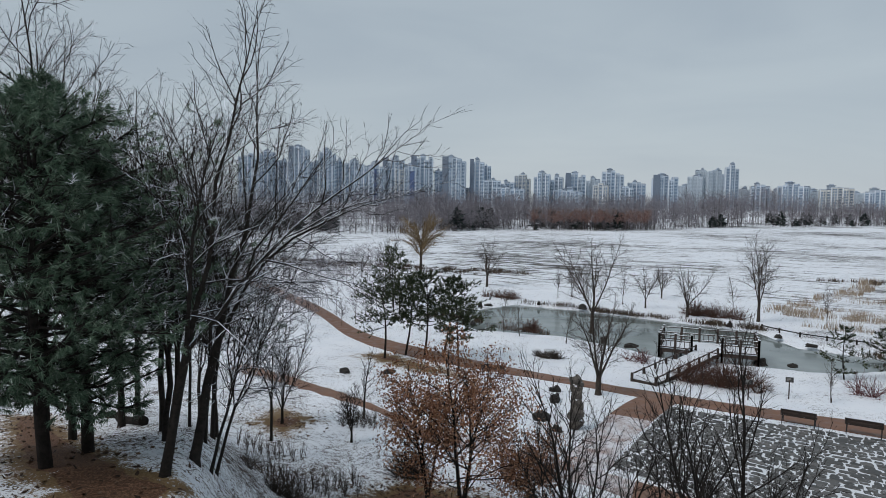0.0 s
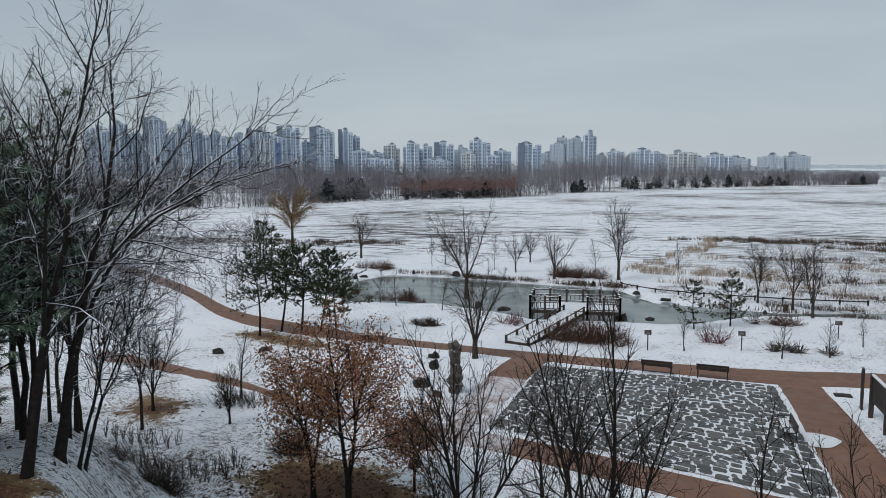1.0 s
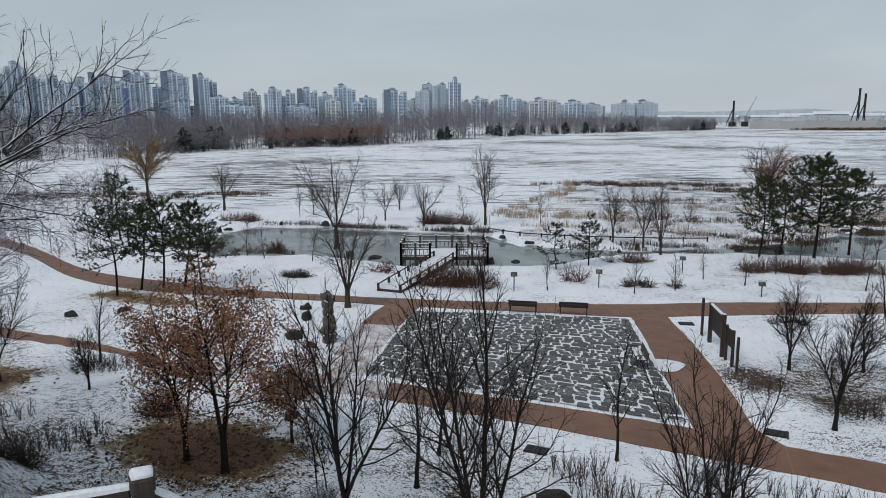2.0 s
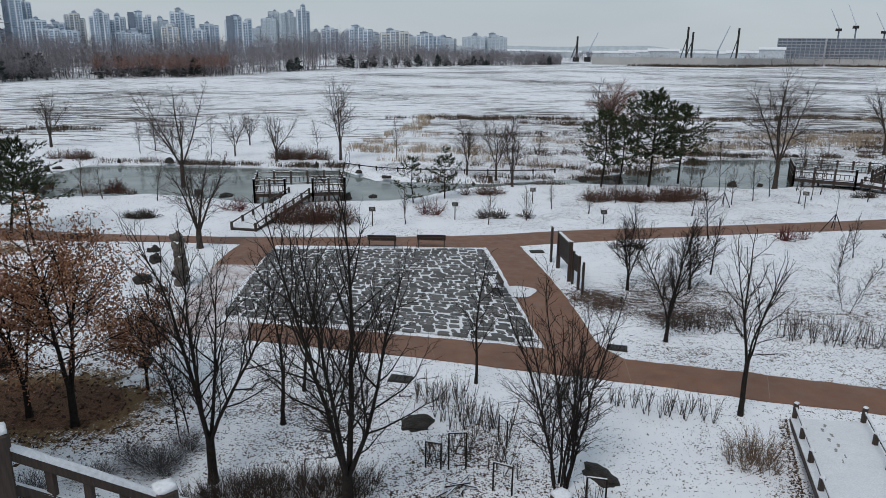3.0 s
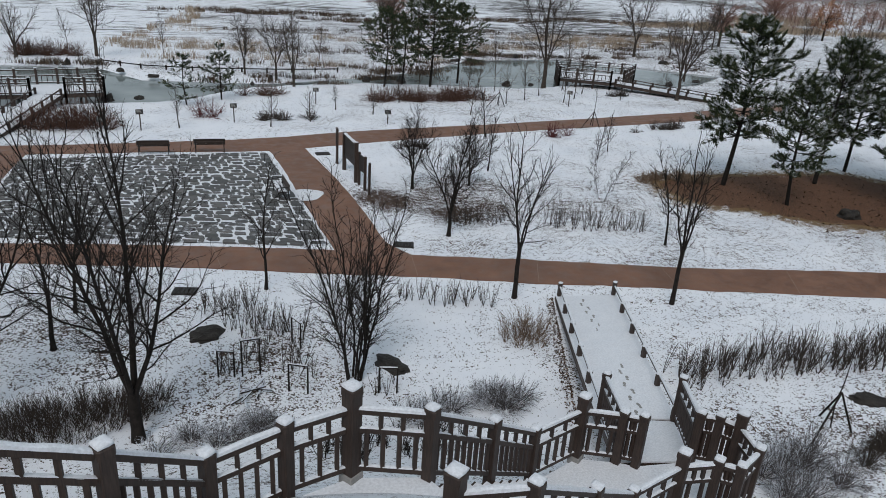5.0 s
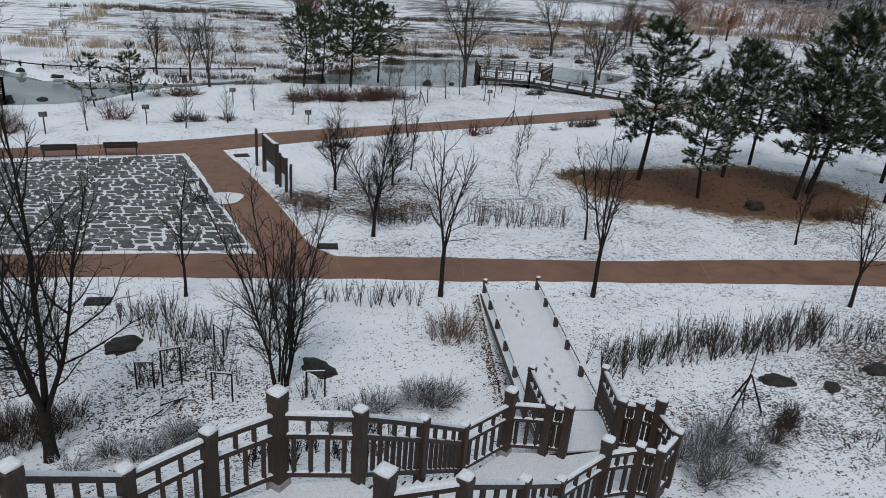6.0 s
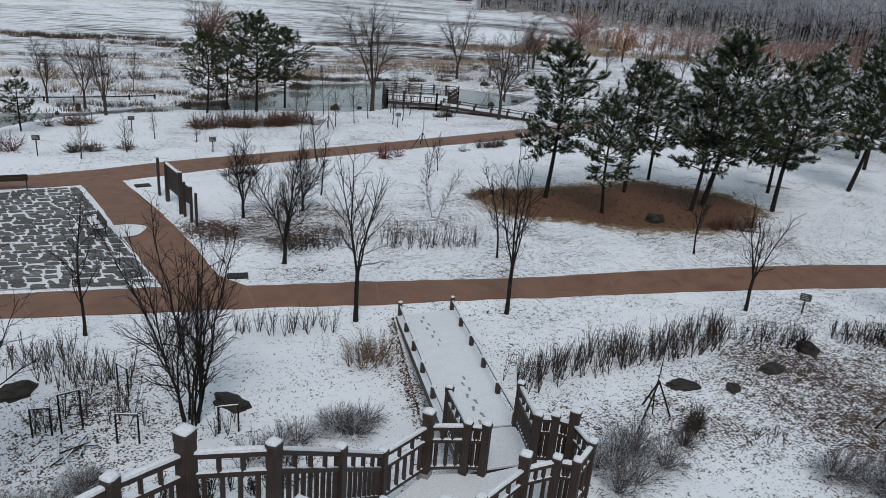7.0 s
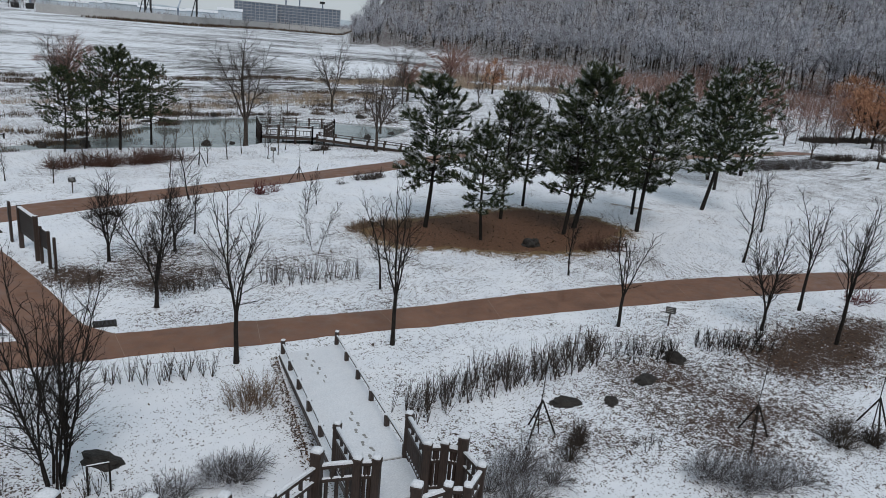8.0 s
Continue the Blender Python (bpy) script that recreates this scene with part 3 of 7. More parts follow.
tagged(part("trim", joints, plain_mat("worn_joint", (0.26, 0.17, 0.12), (0.34, 0.24, 0.18), 3, 0.8, 30, 0.2, 0.004)), "pale expansion joints across the footpath", "trim", kind="structure")

# pond
pond = Geo()
pond.face([(x, y, -0.30) for x, y in POND])
water = tagged(part("water", pond, MAT["water"]), "half-frozen still pond with grey reflections", "pond", kind="structure")


# ---- plants ----
def sway(rng, d, amount):
    return (d + Vector((rng.uniform(-1, 1), rng.uniform(-1, 1), rng.uniform(-1, 1))) * amount).normalized()


def branch(rng, geos, p, d, length, radius, level, spec, tips, bias):
    """One curved branch and the finer ones along it; each order of branching is gathered apart."""
    if level >= spec["orders"]:
        bend = sway(rng, d, spec["wander"])
        end = p + (d + bend).normalized() * length
        geos[level].twig(p, end, radius)
        tips.append((end, bend))
        return
    segs = (8, 5, 3)[level]
    thin = spec["thin"]
    tip_r = (thin * 1.6, thin * 1.3, thin * 0.9, thin * 0.7, thin * 0.5)[level]
    pts, dirs, rad = [p.copy()], [], [radius]
    for i in range(segs):
        d = sway(rng, d, spec["wander"] * (0.45 * spec["bend"], 0.9, 1.0, 1.0, 1.0)[level] / math.sqrt(segs / 3))
        pull = spec["rise"] * (0.05, 0.20, 0.24, 0.2, 0.2)[level]
        d = (d + Vector((bias[0], bias[1], 1.0)) * pull).normalized()
        p = p + d * (length / segs)
        pts.append(p.copy())
        dirs.append(d.copy())
        s = (i + 1) / segs
        rad.append(max(tip_r, radius * (1 - s) + tip_r * s))
    g = geos[level]
    if isinstance(g, list):
        g.append(Geo())
        g = g[-1]
    g.tube(pts, rad, (8, 5, 3)[level], cap=False)
    first = (spec["clear"], 0.16, 0.15, 0.2)[level]
    gap = spec["gaps"][level]
    k = max(2, round(length * (1 - first) / gap))
    turn = rng.uniform(0, 360)
    for i in range(k):
        t = first + (1 - first) * (i + rng.uniform(0.1, 0.9)) / k
        j = min(segs - 1, int(t * segs))
        q = pts[j].lerp(pts[j + 1], t * segs - j)
        r = rad[j] + (rad[j + 1] - rad[j]) * (t * segs - j)
        base = dirs[j]
        turn += 137.5 + rng.uniform(-30, 30)
        side = base.orthogonal().normalized()
        side.rotate(Matrix.Rotation(radians(turn), 3, base))
        lo, hi = spec["angle"] if level == 0 else (46, 30)
        ang = radians((lo + (hi - lo) * t) * rng.uniform(0.75, 1.2))
        nd = (base * math.cos(ang) + side * math.sin(ang) + Vector((bias[0], bias[1], 0)) * (0.5 if level == 0 else 0.15)).normalized()
        if level == 0:
            size = spec["size"] * (1.18 - 0.85 * t) * min(1.0, 0.4 + 2.0 * t) * rng.uniform(0.7, 1.15)
            nr = min(r * 0.75, 0.005 + size * spec["stout"])
        else:
            size = length * (0, 0.46, 0.50, 0.5)[level] * (1.2 - 0.75 * t) * rng.uniform(0.5, 1.15) + 0.05
            nr = min(r * 0.75, thin * (0, 1.9, 1.25, 0.9)[level])
        branch(rng, geos, q, nd, size, nr, level + 1, spec, tips, bias)


STYLES = {
    # height of the fork and number of leaders, their spread; trunk as a share of the height, bare share of it, limb spacing and length as shares of the height, limb angles low and high
    "upright": dict(fork=0.15, leaders=4, out=(0.16, 0.42), trunk=0.98, clear=0.10, every=0.030, limb=0.33, angle=(48, 22), gaps=(0, 0.15, 0.10), rise=0.38, wander=0.34, thin=0.0046, orders=3),
    "vase": dict(fork=0.17, leaders=4, out=(0.15, 0.50), trunk=0.95, clear=0.10, every=0.032, limb=0.34, angle=(50, 24), gaps=(0, 0.15, 0.10), rise=0.34, wander=0.38, thin=0.0046, orders=3),
    "open": dict(fork=0.30, leaders=4, out=(0.06, 0.36), trunk=0.97, clear=0.06, every=0.056, limb=0.29, angle=(48, 24), gaps=(0, 0.22, 0.16), rise=0.28, wander=0.34, thin=0.0046, orders=3),
    "stems": dict(fork=0, leaders=1, out=(0, 0), trunk=0.98, clear=0.14, every=0.034, limb=0.27, angle=(46, 22), gaps=(0, 0.14, 0.10), rise=0.44, wander=0.52, thin=0.0044, orders=3),
    "round": dict(fork=0.18, leaders=3, out=(0.10, 0.42), trunk=0.92, clear=0.12, every=0.042, limb=0.42, angle=(72, 34), gaps=(0, 0.21, 0.15), rise=0.18, wander=0.36, thin=0.0050, orders=3),
    "slim": dict(fork=0, leaders=1, out=(0, 0), trunk=0.94, clear=0.24, every=0.044, limb=0.40, angle=(48, 24), gaps=(0, 0.18, 0.12), rise=0.42, wander=0.32, thin=0.0046, orders=3),
    "far": dict(fork=0.20, leaders=5, out=(0.10, 0.60), trunk=0.92, clear=0.14, every=0.042, limb=0.32, angle=(58, 34), gaps=(0, 0.19, 0.13), rise=0.18, wander=0.36, thin=0.0062, orders=3),
    "spur": dict(fork=0.28, leaders=3, out=(0.04, 0.34), trunk=1.0, clear=0.06, every=0.035, limb=0.34, angle=(60, 26), gaps=(0, 0.17, 0.125), rise=0.24, wander=0.46, thin=0.0046, orders=3),
}


def bare_tree(x, y, tall, radius, style, seed, label, name="bare_tree", mat="bark", lean=(0, 0), group="bare trees", stems=1, sink=0.1):
    rng = random.Random(seed)
    spec = dict(STYLES["stems" if stems > 1 else style])
    spec["gaps"] = (spec["every"] * tall, *spec["gaps"][1:])
    spec["size"] = spec["limb"] * tall
    if tall < 4.0:
        spec["gaps"] = (spec["gaps"][0], spec["gaps"][1] * 0.75, spec["gaps"][2] * 0.8)
    if math.hypot(x, y) < 17.5 or radius < 0.02:
        spec["thin"] *= 0.8
    t = thing(name, on_ground(x, y), label, "tree", group)
    trunks, crown, tips = [], Geo(), []
    spec["bend"], spec["stout"] = (1.7, 0.0060) if style == "spur" else (1.0, 0.0090)
    limbs = [] if math.hypot(x, y) < 27 and stems == 1 else crown
    fork = spec["fork"] * tall if stems == 1 else 0.0
    leaders = spec["leaders"] if fork else stems
    axis = Vector((lean[0], lean[1], 1)).normalized()
    foot = Vector((0, 0, -sink))
    split = foot + axis * (fork + sink)
    if fork:
        # one bole with a root collar up to the fork
        base = Geo()
        bow = sway(rng, axis, 0.5) * fork * 0.06
        base.tube([foot, (axis * 0.05).to_tuple(), (axis * fork * 0.3).to_tuple(), (axis * fork * 0.6 + bow).to_tuple(), split + axis * 0.06], [radius * 1.5, radius * 1.22, radius, radius * 0.95, radius * 0.86], 8, cap=False)
        trunks.append(base)
    phase = rng.uniform(0, 6.283)
    for s in range(leaders):
        a = phase + 6.283 * (s + rng.uniform(-0.3, 0.3)) / leaders
        ring = Vector((math.cos(a), math.sin(a), 0))
        if fork:
            at, out = split + ring * radius * 0.3, rng.uniform(*spec["out"]) * (0.35 if s == 0 else 1.0)
        else:
            at, out = foot + ring * (0.16 if stems > 1 else 0), rng.uniform(0.02, 0.30) if stems > 1 else 0
        d = Vector((lean[0] + math.cos(a) * out, lean[1] + math.sin(a) * out, 1)).normalized()
        share = 1.0 if s == 0 else rng.uniform(0.7, 0.98)
        trunk = Geo()
        trunks.append(trunk)
        long = ((tall - fork) if fork else (tall + sink)) * spec["trunk"] * share / max(0.84, d.z)
        thick = radius * (0.82 / leaders ** 0.36 * (1.15 if s == 0 else 0.9) if fork else (1 if stems == 1 else 0.42))
        branch(rng, (trunk, limbs, crown, crown, crown), at, d, long, thick, 0, spec, tips, lean)
    if stems == 1 and not fork:
        # a swelling root collar
        trunks[0].tube([(0, 0, -sink), (0, 0, 0.03), (lean[0] * 0.25, lean[1] * 0.25, 0.25)], [radius * 1.5, radius * 1.25, radius * 0.9], 8, cap=False)
    for trunk in trunks:
        part("trunk", trunk, MAT[mat], t, smooth_faces=True)
    for limb in limbs if isinstance(limbs, list) else ():
        part("limb", limb, MAT[mat], t, smooth_faces=True)
    part("crown", crown, MAT[mat], t)
    return t, tips, 1.0


def leafy_oak(x, y, tall, radius, seed):
    rng = random.Random(seed)
    t, tips, k = bare_tree(x, y, tall, radius, "round", seed, "young oak still holding its withered russet leaves", "oak_tree", "bark", group="oaks")
    at = np.array([p for p, d in tips if p.z > tall * 0.22])
    r = np.random.default_rng(seed)
    at = np.repeat(at[r.random(len(at)) < 0.8], 11, axis=0)
    n = len(at)
    q = at + r.uniform(-1, 1, (n, 3)) * np.array([0.20, 0.20, 0.20])
    a = unit(r.uniform(-1, 1, (n, 3)) - np.array([0, 0, 0.45])) * r.uniform(0.034, 0.064, (n, 1))
    b = unit(np.cross(a, r.uniform(-1, 1, (n, 3)))) * np.linalg.norm(a, axis=1, keepdims=True) * 0.5
    lift = np.cross(a, b) * 4.0
    faces = np.stack([q, q + a * 0.8 + b + lift, q + a * 2, q + a * 0.8 - b + lift], axis=1)
    part("leaves", facet_mesh("leaves", faces, [MAT["leaf_brown"]]), None, t, "withered russet leaves")
    return t


def pine(x, y, tall, seed, label="green pine with snow lying on its tufts", lean=(0, 0), clear=0.35, width=0.32, tufts=6, soft=False, snow=0.18, group="pines", name="pine_tree", radius=0.0):
    """Trunk, whorled limbs and needle tufts at the shoots."""
    rng = random.Random(seed)
    t = thing(name, on_ground(x, y), label, "tree", group)
    wood, limbs = Geo(), Geo()
    radius = radius or tall * 0.016
    bend = Vector((rng.uniform(-1, 1), rng.uniform(-1, 1), 0)) * 0.05 * tall
    axis = []
    for i in range(9):
        s = i / 8
        p = Vector((lean[0] * tall * s, lean[1] * tall * s, tall * s * 0.97)) + bend * math.sin(s * 3.1)
        axis.append(p)
    wood.tube([axis[0] - Vector((0, 0, 0.1))] + axis[1:], [radius * (1 - 0.88 * i / 8) for i in range(9)], 7)

    scale = max(tall, 5.5) / 8
    near = math.hypot(x, y) < 52
    tuft_list = []

    def tuft(p, d, size):
        tuft_list.append((*p, *d, size, rng.random() < snow))

    levels = int(tall * (2.25 if not soft else 3.2))
    for i in range(levels):
        s = clear + (1 - clear) * (i + rng.uniform(0, 0.9)) / levels
        k = min(7, int(s * 8))
        p = axis[k].lerp(axis[k + 1], s * 8 - k)
        n = rng.randint(3, 5) if not soft else rng.randint(4, 5)
        rel = (s - clear) / (1 - clear)
        reach = tall * width * (math.sin(min(1, rel * 1.25 + 0.30) * math.pi * 0.62) if rel < 0.5 else (1 - rel) * 1.75 + 0.14) * rng.uniform(0.75, 1.12)
        for j in range(n):
            a = 6.283 * (j + rng.uniform(-0.3, 0.3)) / n + i * 2.4
            size = reach * rng.uniform(0.45, 1.2)
            d = Vector((math.cos(a), math.sin(a), rng.uniform(-0.18, 0.22) + 0.7 * rel * rel)).normalized()
            pts, q = [p], p
            for _ in range(3):
                d = (sway(rng, d, 0.22) + Vector((0, 0, 0.08))).normalized()
                q = q + d * size / 3
                pts.append(q)
            limbs.tube(pts, [radius * 0.26 * (1 - 0.25 * m) * (1 - 0.5 * rel) + 0.006 for m in range(4)], 4, cap=False)
            tuft(q, d, 0.24 * scale if not soft else 0.19)
            for m in range(tufts):
                # side shoots lie in flat pads towards the limb's end
                u = 0.30 + 0.7 * rng.random() ** 0.8
                b = pts[min(2, int(u * 3))].lerp(pts[min(3, int(u * 3) + 1)], u * 3 % 1)
                e = sway(rng, d, 0.95)
                e = Vector((e.x, e.y, e.z * 0.65 + 0.16)).normalized()
                l = size * 0.30 * rng.uniform(0.5, 1.15) + 0.08
                limbs.twig(b, b + e * l, 0.011)
                tuft(b + e * l, (e + Vector((0, 0, 0.35))).normalized(), 0.23 * scale if not soft else 0.18)
                if not soft:
                    tuft(b + e * l * 0.55, (sway(rng, e, 0.5) + Vector((0, 0, 0.45))).normalized(), 0.21 * scale)
    count = 36 if soft else (26 if near else 18)
    wide = 0.0085 if soft else (0.020 if near else 0.030) * scale
    r = np.random.default_rng(seed)
    rows = np.repeat(np.array(tuft_list, dtype=float), count, axis=0)
    m = len(rows)
    at, way, size = rows[:, :3], rows[:, 3:6], rows[:, 6:7]
    e = unit(way + r.uniform(-0.85, 0.85, (m, 3)) - np.array([0, 0, 0.35 if soft else 0.0]))
    long = size * r.uniform(0.7, 1.15, (m, 1))
    w = unit(np.cross(e, r.uniform(-1, 1, (m, 3)))) * wide
    q = at - way * size * r.uniform(0, 0.9, (m, 1))
    tip = q + e * long - np.array([0, 0, 0.3 if soft else 0.0]) * long
    white = (rows[:, 7] > 0.5) & (e[:, 2] > 0.15) & (r.random(m) < 0.75)
    needles = facet_mesh("needles", np.stack([q + w, q - w, tip], axis=1), [MAT["needle_soft" if soft else "needle"], MAT["snow"]], white)
    part("trunk", wood, MAT["bark"], t, smooth_faces=True)
    part("bough", limbs, MAT["bark"], t)
    part("needles", needles, None, t)
    return t


def shrub(x, y, wide, tall, stems, seed, mat="bark", label="leafless shrub standing in thin snow", deep=None, turn=0.0, lean=0.35, twig=3, group="shrubs", name="shrub", thin=0.006, kind_name="shrub"):
    """Many thin forked stems rising from a patch."""
    rng = random.Random(seed)
    deep = deep or wide
    t = thing(name, on_ground(x, y), label, kind_name, group, turn)
    clumps = [Geo() for _ in range(max(2, min(7, round(wide * 2))))]
    z0 = terrain(x, y)
    cs, sn = math.cos(radians(turn)), math.sin(radians(turn))
    for _ in range(max(3, stems // 6)):
        # one plant: a fan of forked stems from a point
        a, r = rng.uniform(0, 6.283), math.sqrt(rng.random())
        px, py = math.cos(a) * r * wide / 2, math.sin(a) * r * deep / 2
        g = clumps[min(len(clumps) - 1, int((px / wide + 0.5) * len(clumps)))]
        o = Vector((px, py, terrain(x + px * cs - py * sn, y + px * sn + py * cs) - z0 - 0.03))
        high = tall * rng.uniform(0.6, 1.08) * (1 - 0.35 * r * r)
        for _ in range(6):
            b = rng.uniform(0, 6.283)
            lean_by = lean * rng.uniform(0.1, 1.0)
            d = Vector((math.cos(b) * lean_by + math.cos(a) * r * lean * 0.6, math.sin(b) * lean_by + math.sin(a) * r * lean * 0.6, 1)).normalized()
            h = high * rng.uniform(0.6, 1.0)
            p = o + Vector((rng.uniform(-0.05, 0.05), rng.uniform(-0.05, 0.05), 0))
            pts = [p]
            for _ in range(3):
                d = sway(rng, d, 0.22)
                p = p + d * h / 3
                pts.append(p)
            g.tube(pts, [thin * 1.6, thin * 1.2, thin, thin * 0.6], 3, cap=False)
            for _ in range(twig):
                u = rng.uniform(0.25, 0.95)
                q = pts[min(2, int(u * 3))].lerp(pts[min(3, int(u * 3) + 1)], u * 3 % 1)
                e = sway(rng, d, 0.9)
                e = (e + Vector((0, 0, 0.25))).normalized()
                l = h * rng.uniform(0.14, 0.36)
                m = q + e * l * 0.5
                g.twig(q, m + sway(rng, e, 0.5) * l * 0.5, thin * 0.95)
    for g in clumps:
        if g.v:
            part("clump", g, MAT[mat], t)
    return t


def hedge(x, y, wide, deep, tall, plants, seed, mat, label, turn, thin=0.0062, group="shrubs", name="hedge"):
    """Separate upright plants in a row, each a short stem with a few rising shoots."""
    rng = random.Random(seed)
    t = thing(name, on_ground(x, y), label, "shrub", group, turn)
    z0 = terrain(x, y)
    cs, sn = math.cos(radians(turn)), math.sin(radians(turn))
    for i in range(plants):
        px, py = wide * ((i + rng.uniform(-0.2, 1.2)) / plants - 0.5), deep * rng.uniform(-0.5, 0.5)
        o = Vector((px, py, terrain(x + px * cs - py * sn, y + px * sn + py * cs) - z0 - 0.04))
        high = tall * rng.uniform(0.75, 1.1)
        g = Geo()
        for _ in range(rng.randint(3, 6)):
            a, out = rng.uniform(0, 6.283), rng.uniform(0.08, 0.50)
            d = Vector((math.cos(a) * out, math.sin(a) * out, 1)).normalized()
            h = high * rng.uniform(0.6, 1.0)
            pts, p = [o], o
            for _ in range(4):
                d = (sway(rng, d, 0.13) + Vector((0, 0, 0.12))).normalized()
                p = p + d * h / 4
                pts.append(p)
            g.tube(pts, [thin * 1.5, thin * 1.35, thin * 1.15, thin * 0.95, thin * 0.6], 3, cap=False)
            for _ in range(rng.randint(6, 11)):
                u = rng.uniform(0.25, 0.97)
                k = min(3, int(u * 4))
                q = pts[k].lerp(pts[k + 1], u * 4 - k)
                e = (sway(rng, d, 0.95) + Vector((0, 0, 0.35))).normalized()
                l = rng.uniform(0.07, 0.26) * (0.7 + 0.3 * tall)
                g.twig(q, q + e * l, thin * 0.95)
        part("plant", g, MAT[mat], t)
    return t


def dome_bush(x, y, wide, deep, tall, stems, seed, mat, label, turn, thin=0.004, group="shrubs", name="bush"):
    """A rounded mound of fine forking twigs."""
    rng = random.Random(seed)
    t = thing(name, on_ground(x, y), label, "shrub", group, turn)
    z0 = terrain(x, y)
    cs, sn = math.cos(radians(turn)), math.sin(radians(turn))
    lobes = [(rng.uniform(-0.42, 0.42) * wide, rng.uniform(-0.32, 0.32) * deep, rng.uniform(0.65, 1.05)) for _ in range(max(3, round(wide * max(1.0, deep) * 1.6)))]
    clumps = [Geo() for _ in lobes]
    for _ in range(stems):
        k = rng.randrange(len(lobes))
        lx, ly, lh = lobes[k]
        g = clumps[k]
        a, el = rng.uniform(0, 6.283), math.acos(rng.uniform(0.02, 1.0))
        rx = min(wide / 2 - abs(lx) * 0.7, 0.75 * tall + 0.15) * math.sin(el) * rng.uniform(0.6, 1.05)
        hz = tall * lh * math.cos(el) * rng.uniform(0.6, 1.05) + 0.06
        b = Vector((lx + math.cos(a) * rx * 0.15, ly + math.sin(a) * rx * 0.15, 0))
        b.z = terrain(x + b.x * cs - b.y * sn, y + b.x * sn + b.y * cs) - z0 - 0.03
        e = Vector((lx + math.cos(a) * rx, ly + math.sin(a) * rx * min(1.0, deep / wide + 0.35), b.z + hz))
        m = b.lerp(e, 0.5) + Vector((rng.uniform(-1, 1), rng.uniform(-1, 1), rng.uniform(0, 1.4))) * 0.09 * tall
        g.tube([b, m, e], [thin * 1.6, thin * 1.1, thin * 0.6], 3, cap=False)
        d = (e - m).normalized()
        for _ in range(6):
            q = m.lerp(e, rng.uniform(-0.3, 1.0))
            f = (sway(rng, d, 0.8) + Vector((0, 0, 0.25))).normalized()
            l = tall * rng.uniform(0.10, 0.26)
            g.twig(q, q + f * l, thin * 1.0)
    for g in clumps:
        if g.v:
            part("clump", g, MAT[mat], t)
    return t


def reeds(name, spots, tall, mat, label, seed, blades=200, width=0.025, category="reeds"):
    """Dry blades over several oval spots: (x, y, half-length, half-depth)."""
    rng = random.Random(seed)
    g = Geo()
    for x, y, rx, ry in spots:
        for _ in range(int(blades * max(0.3, rx * ry / 4))):
            a, r = rng.uniform(0, 6.283), math.sqrt(rng.random())
            px, py = x + math.cos(a) * r * rx, y + math.sin(a) * r * ry
            clump = noise.noise((px * 0.55, py * 0.9, seed)) + 0.5 * noise.noise((px * 0.13, py * 0.3, seed + 3))
            if clump < rng.uniform(-0.15, 0.30):
                continue
            h = tall * rng.uniform(0.4, 1.0) * (0.7 + 0.6 * clump)
            z = terrain(px, py) - 0.1
            d = Vector((rng.uniform(-0.25, 0.25), rng.uniform(-0.25, 0.25), 1))
            w = Vector((rng.uniform(-1, 1), rng.uniform(-1, 1), 0)).normalized() * width
            p = Vector((px, py, z))
            m = p + d * h * 0.6
            e = m + (d + Vector((rng.uniform(-0.5, 0.5), rng.uniform(-0.5, 0.5), 0))) * h * 0.4
            g.face([tuple(p - w), tuple(p + w), tuple(m + w * 0.8), tuple(m - w * 0.8)])
            g.face([tuple(m - w * 0.8), tuple(m + w * 0.8), tuple(e)])
    ob = part(name, g, MAT[mat])
    return tagged(ob, label, category, kind="stuff")


